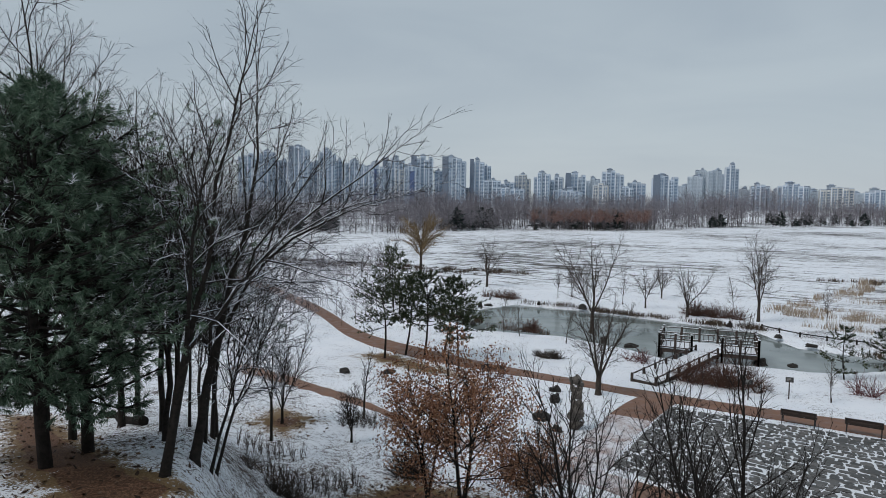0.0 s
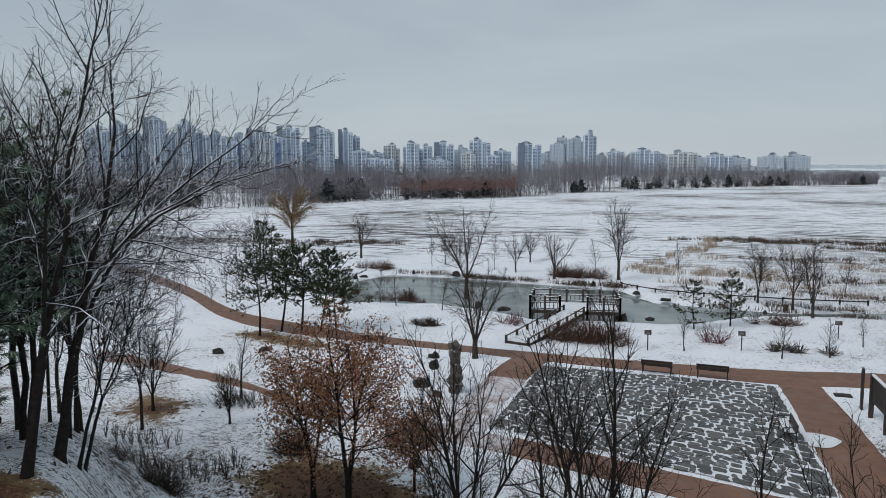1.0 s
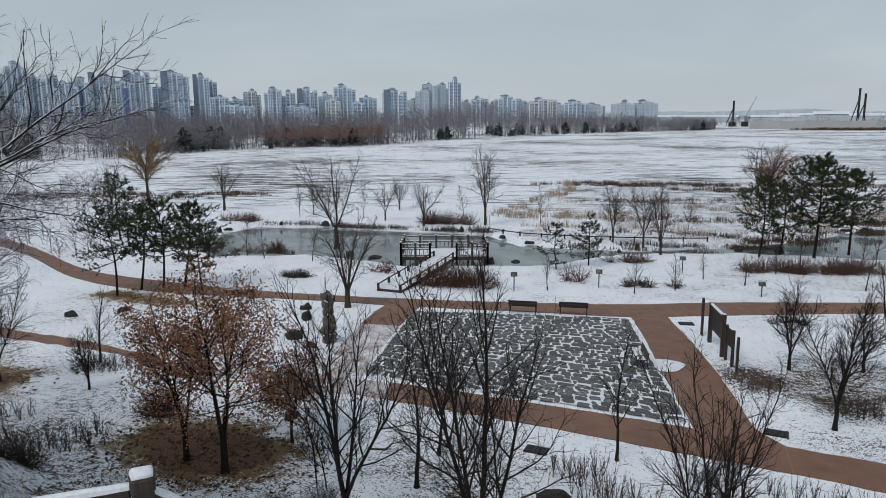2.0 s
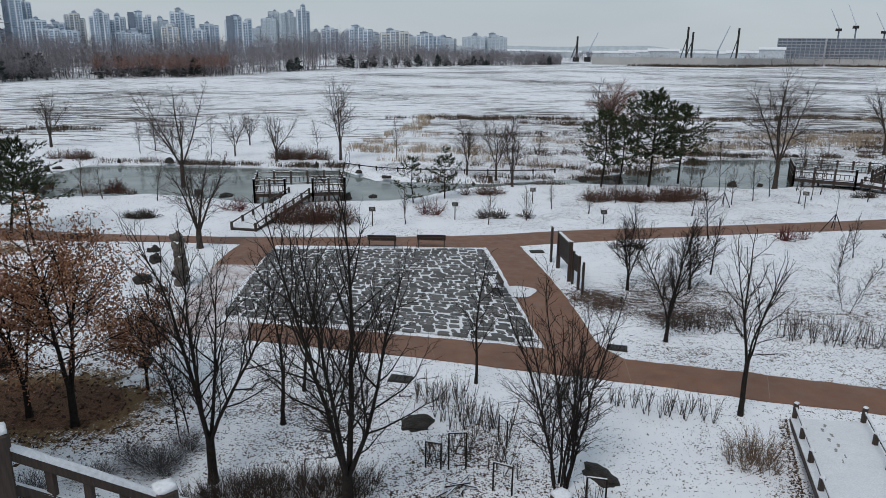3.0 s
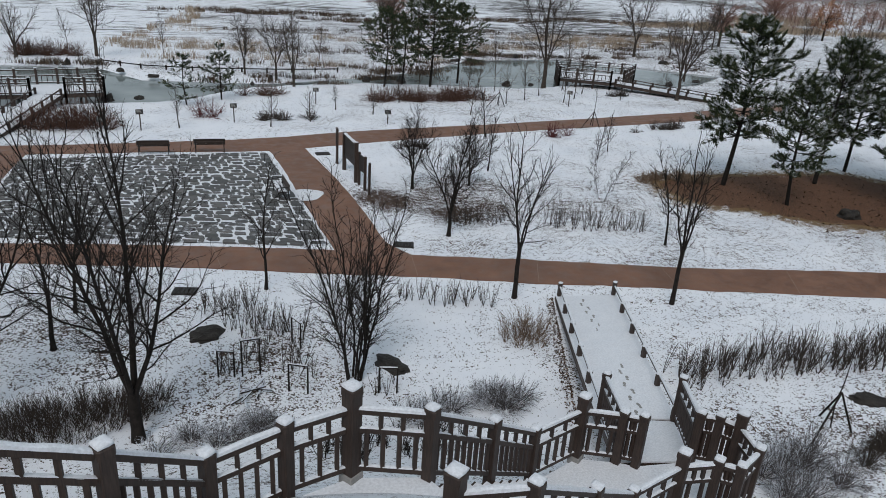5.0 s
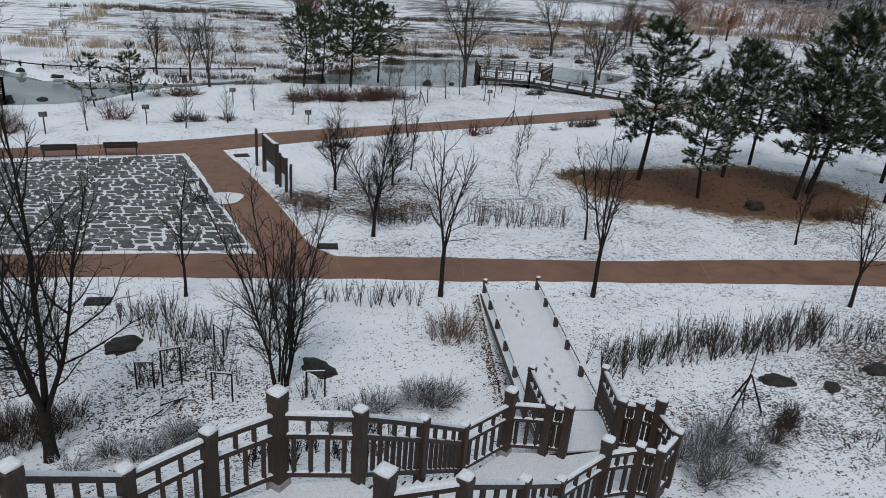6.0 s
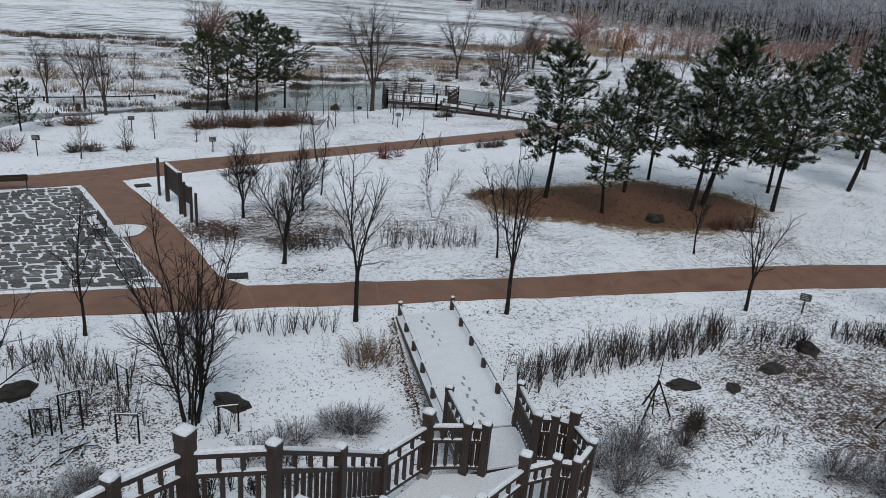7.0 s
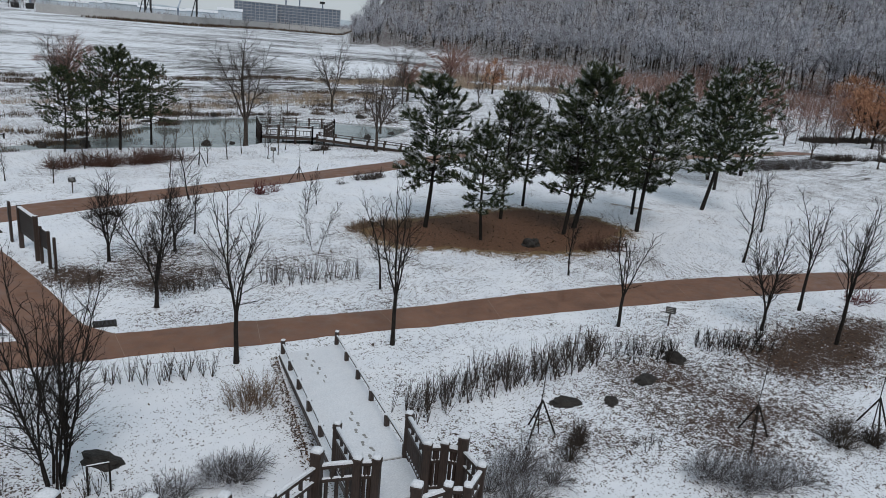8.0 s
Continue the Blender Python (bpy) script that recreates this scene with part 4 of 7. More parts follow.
# trees of the lawns round the square: x, y, height, trunk radius, style, seed, stems
LAWN_TREES = [
    (-5.8, 15.6, 6.9, 0.115, "vase", 11, 1), (-2.2, 14.1, 8.1, 0.135, "upright", 12, 1), (2.9, 15.6, 5.7, 0.080, "upright", 13, 9),
    (1.0, 21.3, 4.3, 0.055, "slim", 14, 1), (8.3, 25.0, 5.1, 0.075, "vase", 15, 1), (8.9, 19.4, 5.8, 0.075, "open", 16, 1),
    (14.1, 18.1, 6.0, 0.075, "open", 17, 1), (8.3, 31.0, 3.9, 0.07, "vase", 18, 1), (-4.7, 18.5, 4.6, 0.07, "slim", 19, 1),
    (-4.5, 20.6, 4.2, 0.06, "slim", 20, 1), (11.2, 31.2, 3.3, 0.06, "vase", 21, 1), (15.3, 40.4, 2.9, 0.05, "slim", 22, 1),
    (20.2, 35.1, 2.4, 0.025, "slim", 23, 1), (21.8, 36.8, 2.3, 0.025, "slim", 24, 1), (23.1, 15.1, 4.3, 0.065, "open", 25, 1),
    (28.4, 11.8, 4.6, 0.065, "vase", 26, 1), (32.5, 12.1, 5.6, 0.07, "open", 27, 1), (29.9, 9.4, 6.0, 0.07, "open", 28, 1),
    (37.4, 17.4, 5.2, 0.07, "slim", 29, 1), (26.2, 20.4, 3.6, 0.045, "slim", 30, 1), (16.9, 22.9, 4.2, 0.05, "slim", 31, 1),
    (-21.0, 26.2, 3.4, 0.06, "slim", 32, 1), (-19.3, 23.3, 2.6, 0.05, "vase", 33, 1), (-23.6, 23.4, 4.6, 0.07, "upright", 34, 1),
    (45.5, 20.5, 4.2, 0.06, "slim", 35, 1), (17.0, 28.5, 3.0, 0.03, "slim", 36, 2),
    (-7.2, 17.6, 4.8, 0.055, "slim", 37, 2), (13.0, 33.5, 3.2, 0.04, "slim", 38, 1), (33.6, 10.6, 4.6, 0.06, "open", 39, 1),
]
for x, y, h, r, style, seed, stems in LAWN_TREES:
    words = {"vase": "leafless tree with wide forking limbs on the snowy lawn", "upright": "leafless tree with a dense upright crown on the snowy lawn", "open": "leafless young tree with long open limbs on the snowy lawn", "slim": "slender young leafless tree on the snowy lawn"}[style]
    if stems > 1:
        words = "many-stemmed leafless tree rising from the snow"
    bare_tree(x, y, h, r, style, seed, words, stems=stems)

# trees by the pond and on the far bank
POND_TREES = [
    (-13.4, 37.1, 5.4, 0.16, "vase", 41), (-20.7, 54.9, 8.0, 0.17, "far", 42), (-16.4, 67.9, 5.0, 0.12, "far", 43), (-10.5, 69.5, 8.2, 0.14, "far", 44),
    (-21.3, 71.0, 4.2, 0.08, "far", 45), (-22.1, 79.4, 3.8, 0.08, "far", 46), (1.7, 61.5, 5.2, 0.09, "far", 47), (4.1, 59.7, 5.6, 0.09, "far", 48),
    (5.2, 56.4, 5.8, 0.10, "far", 49), (26.6, 57.2, 10.2, 0.18, "far", 50), (47.6, 77.9, 9.0, 0.16, "far", 51), (36.7, 52.2, 8.0, 0.15, "far", 52),
    (-42.5, 76.0, 6.2, 0.14, "far", 53), (-30.5, 74.0, 4.0, 0.05, "far", 54), (54.0, 80.0, 6.0, 0.10, "far", 55), (60.0, 82.0, 6.4, 0.10, "far", 56),
    (18.0, 84.0, 8.0, 0.10, "far", 57), (22.0, 83.0, 7.2, 0.10, "far", 58), (-56, 74, 6.4, 0.14, "far", 59), (44, 62, 6.0, 0.1, "far", 60),
]
for x, y, h, r, style, seed in POND_TREES:
    bare_tree(x, y, h, r, style, seed, "leafless tree with a fine spreading crown by the pond", mat="bark_grey", group="trees by the pond")
for i, (x, y, h) in enumerate([(7.2, 48.1, 1.8), (5.1, 44.6, 2.3), (9.5, 46.7, 1.5), (12.2, 50.6, 1.7), (20.5, 50.4, 3.2), (18.2, 52.6, 3.4), (22.6, 51.8, 3.6), (24.6, 53.6, 4.0), (16.4, 46.6, 2.6), (-18.2, 50.0, 3.2), (-20.5, 49.2, 3.0), (-17.0, 48.6, 2.8), (-9.0, 47.5, 2.6), (14.6, 54.0, 3.4), (21.5, 55.6, 4.4), (-2.6, 43.2, 2.4), (2.6, 43.4, 2.3), (27.2, 52.4, 4.2), (25.6, 51.0, 3.4), (29.0, 54.6, 4.4), (31.2, 52.0, 3.2), (27.8, 56.0, 4.6), (19.6, 54.4, 3.8), (-27.0, 70.0, 3.4), (-31.5, 72.5, 3.6), (-13.4, 73.0, 3.6), (-5.2, 72.0, 3.8), (-24.0, 72.0, 3.8), (-26.4, 50.4, 3.0), (-24.6, 49.6, 2.6), (2.2, 72.5, 3.2), (8.4, 66.8, 3.6)]):
    bare_tree(x, y, h, 0.035, "slim", 70 + i, "small bare sapling near the pond", "sapling", "bark_grey", group="saplings")

# the spur on the hill: tall trees with snow along their limbs
for x, y, h, r, seed, lean in [(-12.0, 8.9, 9.4, 0.10, 81, (0.12, 0.12)), (-12.9, 10.3, 9.4, 0.11, 82, (0.12, 0.14)), (-13.9, 10.4, 8.4, 0.09, 83, (0.04, 0.06)), (-15.2, 11.2, 7.8, 0.10, 84, (0, 0.04)), (-13.5, 11.4, 6.0, 0.05, 85, (0.16, 0.2)), (-13.2, 11.0, 5.0, 0.05, 86, (0.2, 0.14)), (-17.0, 12.4, 9.0, 0.11, 87, (0, 0)), (-19.6, 12.8, 10.5, 0.13, 88, (0, 0)), (-16.6, 8.9, 11.5, 0.12, 89, (0.03, 0)), (-18.4, 10.6, 10.8, 0.12, 90, (0, 0)), (-21.0, 17.5, 8.5, 0.11, 91, (0, 0)), (-23.0, 15.6, 9.0, 0.11, 92, (0, 0)), (-18.6, 15.4, 8.0, 0.09, 93, (0.03, 0)), (-25.4, 20.2, 7.4, 0.1, 94, (0, 0)), (-22.2, 21.4, 6.4, 0.08, 95, (0, 0)), (-15.8, 12.9, 8.6, 0.06, 96, (0.05, 0.02)), (-17.8, 13.9, 9.2, 0.06, 97, (0.02, 0)), (-24.0, 13.6, 10.0, 0.08, 197, (0, 0)), (-21.6, 11.6, 11.0, 0.09, 198, (0, 0))]:
    bare_tree(x, y, h, r if seed < 83 else r * 0.78, "spur", seed, "tall leafless tree with snow lying along its limbs", mat="bark_snowy", lean=lean, group="trees on the slope")
for x, y, h, seed in [(-14.6, 7.9, 7.9, 101), (-15.6, 9.4, 7.2, 102), (-17.6, 8.0, 8.4, 103)]:
    pine(x, y, h, seed, "dense white pine with long drooping needles on the slope", clear=0.17, width=0.49, tufts=21, soft=True, snow=0.06, group="white pines", name="white_pine", radius=0.15)

# oaks with withered leaves
leafy_oak(-12.2, 18.7, 5.6, 0.09, 111)
leafy_oak(-10.6, 18.2, 6.4, 0.11, 112)
leafy_oak(-9.4, 20.4, 3.4, 0.05, 113)

# pines
for i, (x, y, h, lx, ly) in enumerate([(25.0, 30.1, 8.6, 0.01, 0), (26.3, 26.8, 6.2, 0, 0), (30.7, 29.8, 7.8, 0.02, 0), (34.7, 31.8, 6.8, 0, 0), (31.9, 25.7, 8.0, 0.01, 0), (33.6, 26.4, 9.8, 0.03, 0), (40.6, 27.2, 7.2, 0, 0), (37.0, 24.2, 8.9, 0.10, -0.06), (47.4, 26.0, 9.6, 0.02, -0.02)]):
    pine(x, y, h, 120 + i, lean=(lx, ly), clear=0.29, width=0.31, tufts=11, snow=0.29, group="pines in the mulch bed")
for i, (x, y, h) in enumerate([(56, 30, 9), (60, 33, 10), (66, 33, 11), (58, 35.5, 9)]):
    pine(x, y, h, 135 + i, "tall pine dusted with snow behind the mulch bed", clear=0.3, width=0.28, tufts=4, snow=0.3, group="pines in the mulch bed")
for i, (x, y, h) in enumerate([(12.4, 56.8, 6.0), (16.3, 57.0, 7.6), (19.4, 59.3, 6.4), (14.2, 58.2, 5.6)]):
    pine(x, y, h, 140 + i, "dark green pine on the pond's bank", clear=0.3, width=0.42, tufts=8, snow=0.06, group="pines on the bank")
for i, (x, y, h) in enumerate([(-28.2, 37.1, 5.2), (-27.6, 38.6, 5.3), (-26.1, 38.7, 5.6), (-25.2, 39.6, 5.4), (-22.4, 37.1, 4.6)]):
    pine(x, y, h, 150 + i, "spreading pine beside the footpath", lean=((-0.12, 0.08, 0.0, 0.14, -0.06)[i], 0), clear=0.40, width=0.46, tufts=8, snow=0.10, group="pines by the path")
for i, (x, y, h) in enumerate([(-2.4, 49.5, 3.4), (-0.2, 51.3, 3.8)]):
    pine(x, y, h, 160 + i, "small thin pine with layered limbs", clear=0.12, width=0.36, tufts=5, snow=0.3, group="small pines")
for i, (x, y, h) in enumerate([(-38, 52, 5.5), (-41, 55, 6.0), (-44, 58, 5.6)]):
    pine(x, y, h, 165 + i, "dark pine in the thicket", clear=0.15, width=0.4, tufts=3, group="pines in the thicket")


# ---- built things ----
def beam(g, p, q, w, h, mat=0, bevel=0.0):
    """A squared timber from p to q, w wide and h high."""
    p, q = Vector(p), Vector(q)
    d = q - p
    x = d.normalized()
    y = Vector((0, 0, 1)).cross(x)
    y = y.normalized() if y.length > 1e-4 else Vector((1, 0, 0))
    z = x.cross(y)
    m = Matrix(((x.x, y.x, z.x, p.x), (x.y, y.y, z.y, p.y), (x.z, y.z, z.z, p.z), (0, 0, 0, 1)))
    g.box((0, -w / 2, -h / 2), (d.length, w / 2, h / 2), m, bevel, mat)


def beam_part(name, p, q, w, h, mat, parent, label="", bevel=0.0):
    g = Geo()
    beam(g, p, q, w, h, 0, bevel)
    return part(name, g, mat, parent, label)


def snow_ridge(g, p, q, w, thick, rng):
    """Snow lying along a rail: a rounded, slightly uneven loaf."""
    p, q = Vector(p), Vector(q)
    n = max(2, int((q - p).length / 0.16))
    x = (q - p).normalized()
    y = Vector((0, 0, 1)).cross(x).normalized()
    rows = []
    for i in range(n + 1):
        c = p.lerp(q, i / n)
        t, e = thick * rng.uniform(0.75, 1.2), w * rng.uniform(0.92, 1.06) / 2
        if i in (0, n):
            t *= 0.7
        rows.append([c - y * e, c - y * e * 0.8 + Vector((0, 0, t * 0.8)), c + Vector((0, 0, t)), c + y * e * 0.8 + Vector((0, 0, t * 0.8)), c + y * e])
    for a, b in zip(rows, rows[1:]):
        for j in range(4):
            g.face([tuple(a[j]), tuple(b[j]), tuple(b[j + 1]), tuple(a[j + 1])])
    for r, flip in ((rows[0], False), (rows[-1], True)):
        g.face([tuple(v) for v in (r if flip else r[::-1])])


def snow_cap(g, x, y, z, w, rng):
    """A thin square cushion of snow on a post top."""
    k = len(g.v)
    h = rng.uniform(0.030, 0.055)
    for size, up in ((1.0, -0.004), (1.06, h * 0.45), (0.82, h * 0.85), (0.40, h * 1.05)):
        for i in range(12):
            a = 6.283 * (i + 0.5) / 12
            c, s = math.cos(a), math.sin(a)
            m = 1 / max(abs(c), abs(s)) * 0.75 + 0.3
            j = 1 + rng.uniform(-0.05, 0.05)
            c, s = math.cos(a + radians(38)), math.sin(a + radians(38))
            g.v.append((x + c * m * w / 2 * size * j, y + s * m * w / 2 * size * j, z + up + rng.uniform(-0.003, 0.003)))
    for r in range(3):
        for i in range(12):
            p, q = k + r * 12 + i, k + r * 12 + (i + 1) % 12
            g.f.append((p, q, q + 12, p + 12))
            g.m.append(0)
    g.f.append(tuple(k + 36 + i for i in range(12)))
    g.m.append(0)


def snow_on(name, parent, maker, *values):
    """One piece of lying snow as a part."""
    g = Geo()
    maker(g, *values)
    return part(name, g, MAT["snow"], parent, "fresh white snow", True)


def railing(name, run, label, seed, long=1.22, wide=0.155, group="stair railings", fine=True, foot=0.0):
    """Posts, three rails and balusters along the posts' heads: (x, y, z of the head, taller?)."""
    rng = random.Random(seed)
    x0, y0, z0, _ = run[0]
    t = thing(name, (x0, y0, z0 - long), label, "railing", group)
    o = Vector((x0, y0, z0 - long))
    for x, y, z, tall in run:
        w = wide * (1.25 if tall else 1.0)
        low = z - long - (0.22 if tall else 0)
        face_turn = rng.uniform(-2, 2)
        g = Geo()
        g.box((-w / 2, -w / 2, 0), (w / 2, w / 2, z - low - 0.05), None, 0.012)
        g.box((-w / 2 - 0.012, -w / 2 - 0.012, z - low - 0.12), (w / 2 + 0.012, w / 2 + 0.012, z - low), None, 0.025)
        ob = part("post", g, MAT["wood"], t)
        ob.matrix_basis = pose(x - o.x, y - o.y, low - o.z, 0, 0, 38 + face_turn)
        if tall:
            h = Geo()
            h.box((-w / 2 - 0.02, -w / 2 - 0.02, -0.05), (w / 2 + 0.02, w / 2 + 0.02, 0.12), None, 0.01)
            part("footing", h, MAT["concrete"], ob, "concrete footing")
        snow_on("snow_cap", t, snow_cap, x - o.x, y - o.y, z - o.z, w, rng)
    for (xa, ya, za, ta), (xb, yb, zb, tb) in zip(run, run[1:]):
        a = Vector((xa, ya, za - (0.22 if ta else 0))) - o
        b = Vector((xb, yb, zb - (0.22 if tb else 0))) - o
        cut = (b - a).normalized() * wide * 0.55
        a, b = a + cut, b - cut
        up = Vector((0, 0, 1))
        beam_part("top_rail", a - up * 0.13, b - up * 0.13, 0.085, 0.075, MAT["wood"], t, bevel=0.008)
        beam_part("middle_rail", a - up * 0.42, b - up * 0.42, 0.06, 0.07, MAT["wood"], t)
        beam_part("bottom_rail", a - up * 1.02, b - up * 1.02, 0.06, 0.07, MAT["wood"], t)
        n = max(2, round((b - a).length / 0.22))
        for i in range(n):
            c = a.lerp(b, (i + 0.5) / n)
            beam_part("baluster", c - up * 0.99, c - up * 0.45, 0.055, 0.055, MAT["wood"], t)
        for i in range(2 if n < 6 else 3):
            c = a.lerp(b, (i + 1) / (3 if n < 6 else 4))
            beam_part("baluster", c - up * 0.39, c - up * 0.16, 0.055, 0.055, MAT["wood"], t)
        for drop, broad, deep in ((0.095, 0.095, 0.05), (0.387, 0.06, 0.022), (0.987, 0.06, 0.022)):
            snow_on("snow_ridge", t, snow_ridge, a - up * drop, b - up * drop, broad, deep, rng)
    return t


# stair railings down the hill
railing("stair_railing", [(-4.25, 3.9, 7.85, False), (-3.2, 4.47, 7.9, False), (-2.34, 5.15, 7.0, False), (-1.165, 5.66, 6.3, False), (-0.36, 6.63, 5.3, False), (0.52, 7.03, 5.3, False), (1.36, 7.3, 5.5, True), (2.35, 7.08, 5.2, False), (3.70, 8.15, 4.05, False), (4.94, 9.17, 2.95, False), (6.05, 9.55, 3.2, True), (6.77, 9.29, 2.95, False), (7.08, 9.11, 2.95, False)], "brown timber stair railing topped with fresh snow", 201)
railing("stair_railing", [(2.2, 5.65, 5.42, True), (3.12, 5.55, 5.2, False), (4.575, 6.535, 4.0, False), (5.86, 7.42, 2.95, False), (7.05, 7.86, 3.12, True), (7.68, 7.74, 2.95, False), (7.97, 7.53, 2.95, False), (8.6, 7.86, 2.95, False), (8.78, 8.59, 3.12, True), (8.51, 8.83, 2.95, False), (8.2, 8.98, 2.95, False)], "brown timber railing round the lower stair landing", 202)
railing("ramp_railing", [(8.24, 9.06, 2.9, False), (9.29, 10.96, 2.3, False)], "short timber railing at the head of the ramp", 203)
railing("ramp_railing", [(6.84, 9.42, 2.9, False), (7.67, 11.43, 2.3, False)], "short timber railing at the head of the ramp", 204)


def stairs(name, a0, a1, b0, b1, z_top, z_low, steps, label):
    """A flight from the edge a0-a1 at z_top down to b0-b1 at z_low."""
    a0, a1, b0, b1 = (Vector((*p, 0)) for p in (a0, a1, b0, b1))
    t = thing(name, (a0.x, a0.y, z_low), label, "stairs")
    o = Vector((a0.x, a0.y, z_low))
    rng = random.Random(5)
    for i in range(steps):
        s, e = i / steps, (i + 1) / steps
        z = z_top + (z_low - z_top) * (i + 1) / (steps + 1) - z_low
        c = [a0.lerp(b0, s) - a0, a1.lerp(b1, s) - a0, a1.lerp(b1, e) - a0, a0.lerp(b0, e) - a0]
        g = Geo()
        g.face([(p.x, p.y, z) for p in c])
        for p, q in zip(c, c[1:] + c[:1]):
            g.face([(p.x, p.y, z - 0.17), (q.x, q.y, z - 0.17), (q.x, q.y, z), (p.x, p.y, z)])
        ob = part("tread", g, MAT["wood"], t)
        h = Geo()
        mid = (c[0] + c[1] + c[2] + c[3]) / 4
        n = 9
        lo, hi = [], []
        for j in range(n):
            lo.append(c[0].lerp(c[1], j / (n - 1)).lerp(mid, 0.04 + 0.03 * rng.random()))
            hi.append(c[3].lerp(c[2], j / (n - 1)).lerp(mid, 0.03 + 0.05 * rng.random()))
        for j in range(n - 1):
            quad = (lo[j], lo[j + 1], hi[j + 1], hi[j])
            h.face([(p.x, p.y, z + 0.03 + 0.01 * rng.random()) for p in quad])
            h.face([(hi[j].x, hi[j].y, z + 0.032), (hi[j + 1].x, hi[j + 1].y, z + 0.032), (hi[j + 1].x, hi[j + 1].y, z - 0.01), (hi[j].x, hi[j].y, z - 0.01)])
        part("snow_layer", h, MAT["snow"], ob, "snow on the tread")
    return t


def slab(name, outline, z, thick, label, category="deck", snow=True, mat="wood"):
    """A boarded deck with snow on it: outline of (x, y) or (x, y, z)."""
    pts = [Vector((*p, z)) if len(p) == 2 else Vector(p) for p in outline]
    o = pts[0].copy()
    o.z -= thick
    t = thing(name, o, label, category)
    g = Geo()
    top = [tuple(p - o) for p in pts]
    low = [tuple(p - o - Vector((0, 0, thick))) for p in pts]
    g.face(top)
    g.face(low[::-1])
    for i in range(len(pts)):
        j = (i + 1) % len(pts)
        g.face([low[i], low[j], top[j], top[i]])
    part("deck_board", g, MAT[mat], t)
    if snow:
        h = Geo()
        mid = sum(pts, Vector()) / len(pts)
        rim = [p.lerp(mid, 0.015) - o for p in pts]
        h.face([tuple(p + Vector((0, 0, 0.035))) for p in rim])
        for i in range(len(pts)):
            j = (i + 1) % len(pts)
            h.face([tuple(rim[i]), tuple(rim[j]), tuple(rim[j] + Vector((0, 0, 0.035))), tuple(rim[i] + Vector((0, 0, 0.035)))])
        part("snow_layer", h, MAT["snow"], t, "smooth fresh snow")
    return t


stairs("stair_flight", (2.35, 7.0), (3.12, 5.6), (4.94, 9.05), (5.86, 7.5), 4.05, 1.75, 11, "timber stair flight buried under fresh snow")
stairs("stair_flight", (-3.2, 4.4), (-2.2, 3.1), (-0.36, 6.5), (0.9, 5.2), 6.7, 4.05, 13, "timber stair flight buried under fresh snow")
slab("stair_landing", [(-0.4, 6.6), (0.9, 5.2), (2.2, 5.6), (3.12, 5.55), (2.35, 7.1), (1.36, 7.3), (0.52, 7.05)], 4.05, 0.2, "stair landing under snow")
slab("stair_landing", [(4.94, 9.1), (5.86, 7.45), (7.05, 7.86), (7.68, 7.74), (7.97, 7.53), (8.6, 7.86), (8.78, 8.59), (8.24, 9.0), (7.08, 9.11), (6.77, 9.29), (6.05, 9.55)], 1.75, 0.2, "lower stair landing under trodden snow")
slab("ramp", [(6.8, 9.3, 1.74), (8.25, 9.0, 1.74), (9.29, 10.96, 1.1), (7.67, 11.43, 1.1)], 1.7, 0.16, "head of the timber ramp under snow", "ramp")
RAMP = [(7.60, 11.44, 1.1), (9.36, 10.95, 1.1), (12.42, 18.86, 0.10), (10.24, 19.10, 0.10)]
slab("ramp", RAMP, 0, 0.16, "long timber ramp covered with fresh snow", "ramp")


def kerb_rail(a, b, count, seed, z_over=0.36, group="ramp kerb rails", label="low timber kerb rail on stub posts beside the ramp"):
    rng = random.Random(seed)
    a, b = Vector(a), Vector(b)
    t = thing("kerb_rail", a, label, "railing", group)
    for i in range(count):
        p = (b - a) * (i / (count - 1))
        end = i == count - 1
        h = z_over + (0.14 if end else 0)
        g = Geo()
        g.box((-0.06, -0.06, -0.02), (0.06, 0.06, h), Matrix.Translation(p), 0.015)
        part("post", g, MAT["wood"], t)
        snow_on("snow_cap", t, snow_cap, p.x, p.y, p.z + h, 0.12, rng)
    up = Vector((0, 0, z_over - 0.02))
    beam_part("rail", up, b - a + up, 0.05, 0.045, MAT["wood"], t)
    snow_on("snow_ridge", t, snow_ridge, up + Vector((0, 0, 0.03)), b - a + up + Vector((0, 0, 0.03)), 0.06, 0.03, rng)


kerb_rail((7.72, 11.55, 1.09), (10.35, 19.04, 0.12), 6, 211)
kerb_rail((9.32, 11.05, 1.09), (12.25, 18.81, 0.12), 6, 212)
# footprints trodden into the ramp's snow
prints = Geo()
rng_prints = random.Random(8)
for i in range(22):
    s = 0.04 + 0.94 * i / 22
    c = Vector(RAMP[0]).lerp(Vector(RAMP[3]), s).lerp(Vector(RAMP[1]).lerp(Vector(RAMP[2]), s), 0.56 - 0.22 * smooth(s * 1.2 - 0.4) + (0.035 if i % 2 else -0.035))
    d = (Vector(RAMP[3]) - Vector(RAMP[0])).normalized()
    d.rotate(Matrix.Rotation(rng_prints.uniform(-0.2, 0.2), 3, "Z"))
    e = Vector((d.y, -d.x, 0))
    for off, lx, ly in ((0.0, 0.085, 0.045), (-0.13, 0.05, 0.038)):
        prints.face([tuple(c + d * (off + lx * math.cos(a)) + e * (ly * math.sin(a)) + Vector((0, 0, 0.041))) for a in (6.283 * k / 10 for k in range(10))])
tagged(part("trim", prints, MAT["concrete"]), "line of grey footprints trodden into the snow", "footprints", kind="structure")


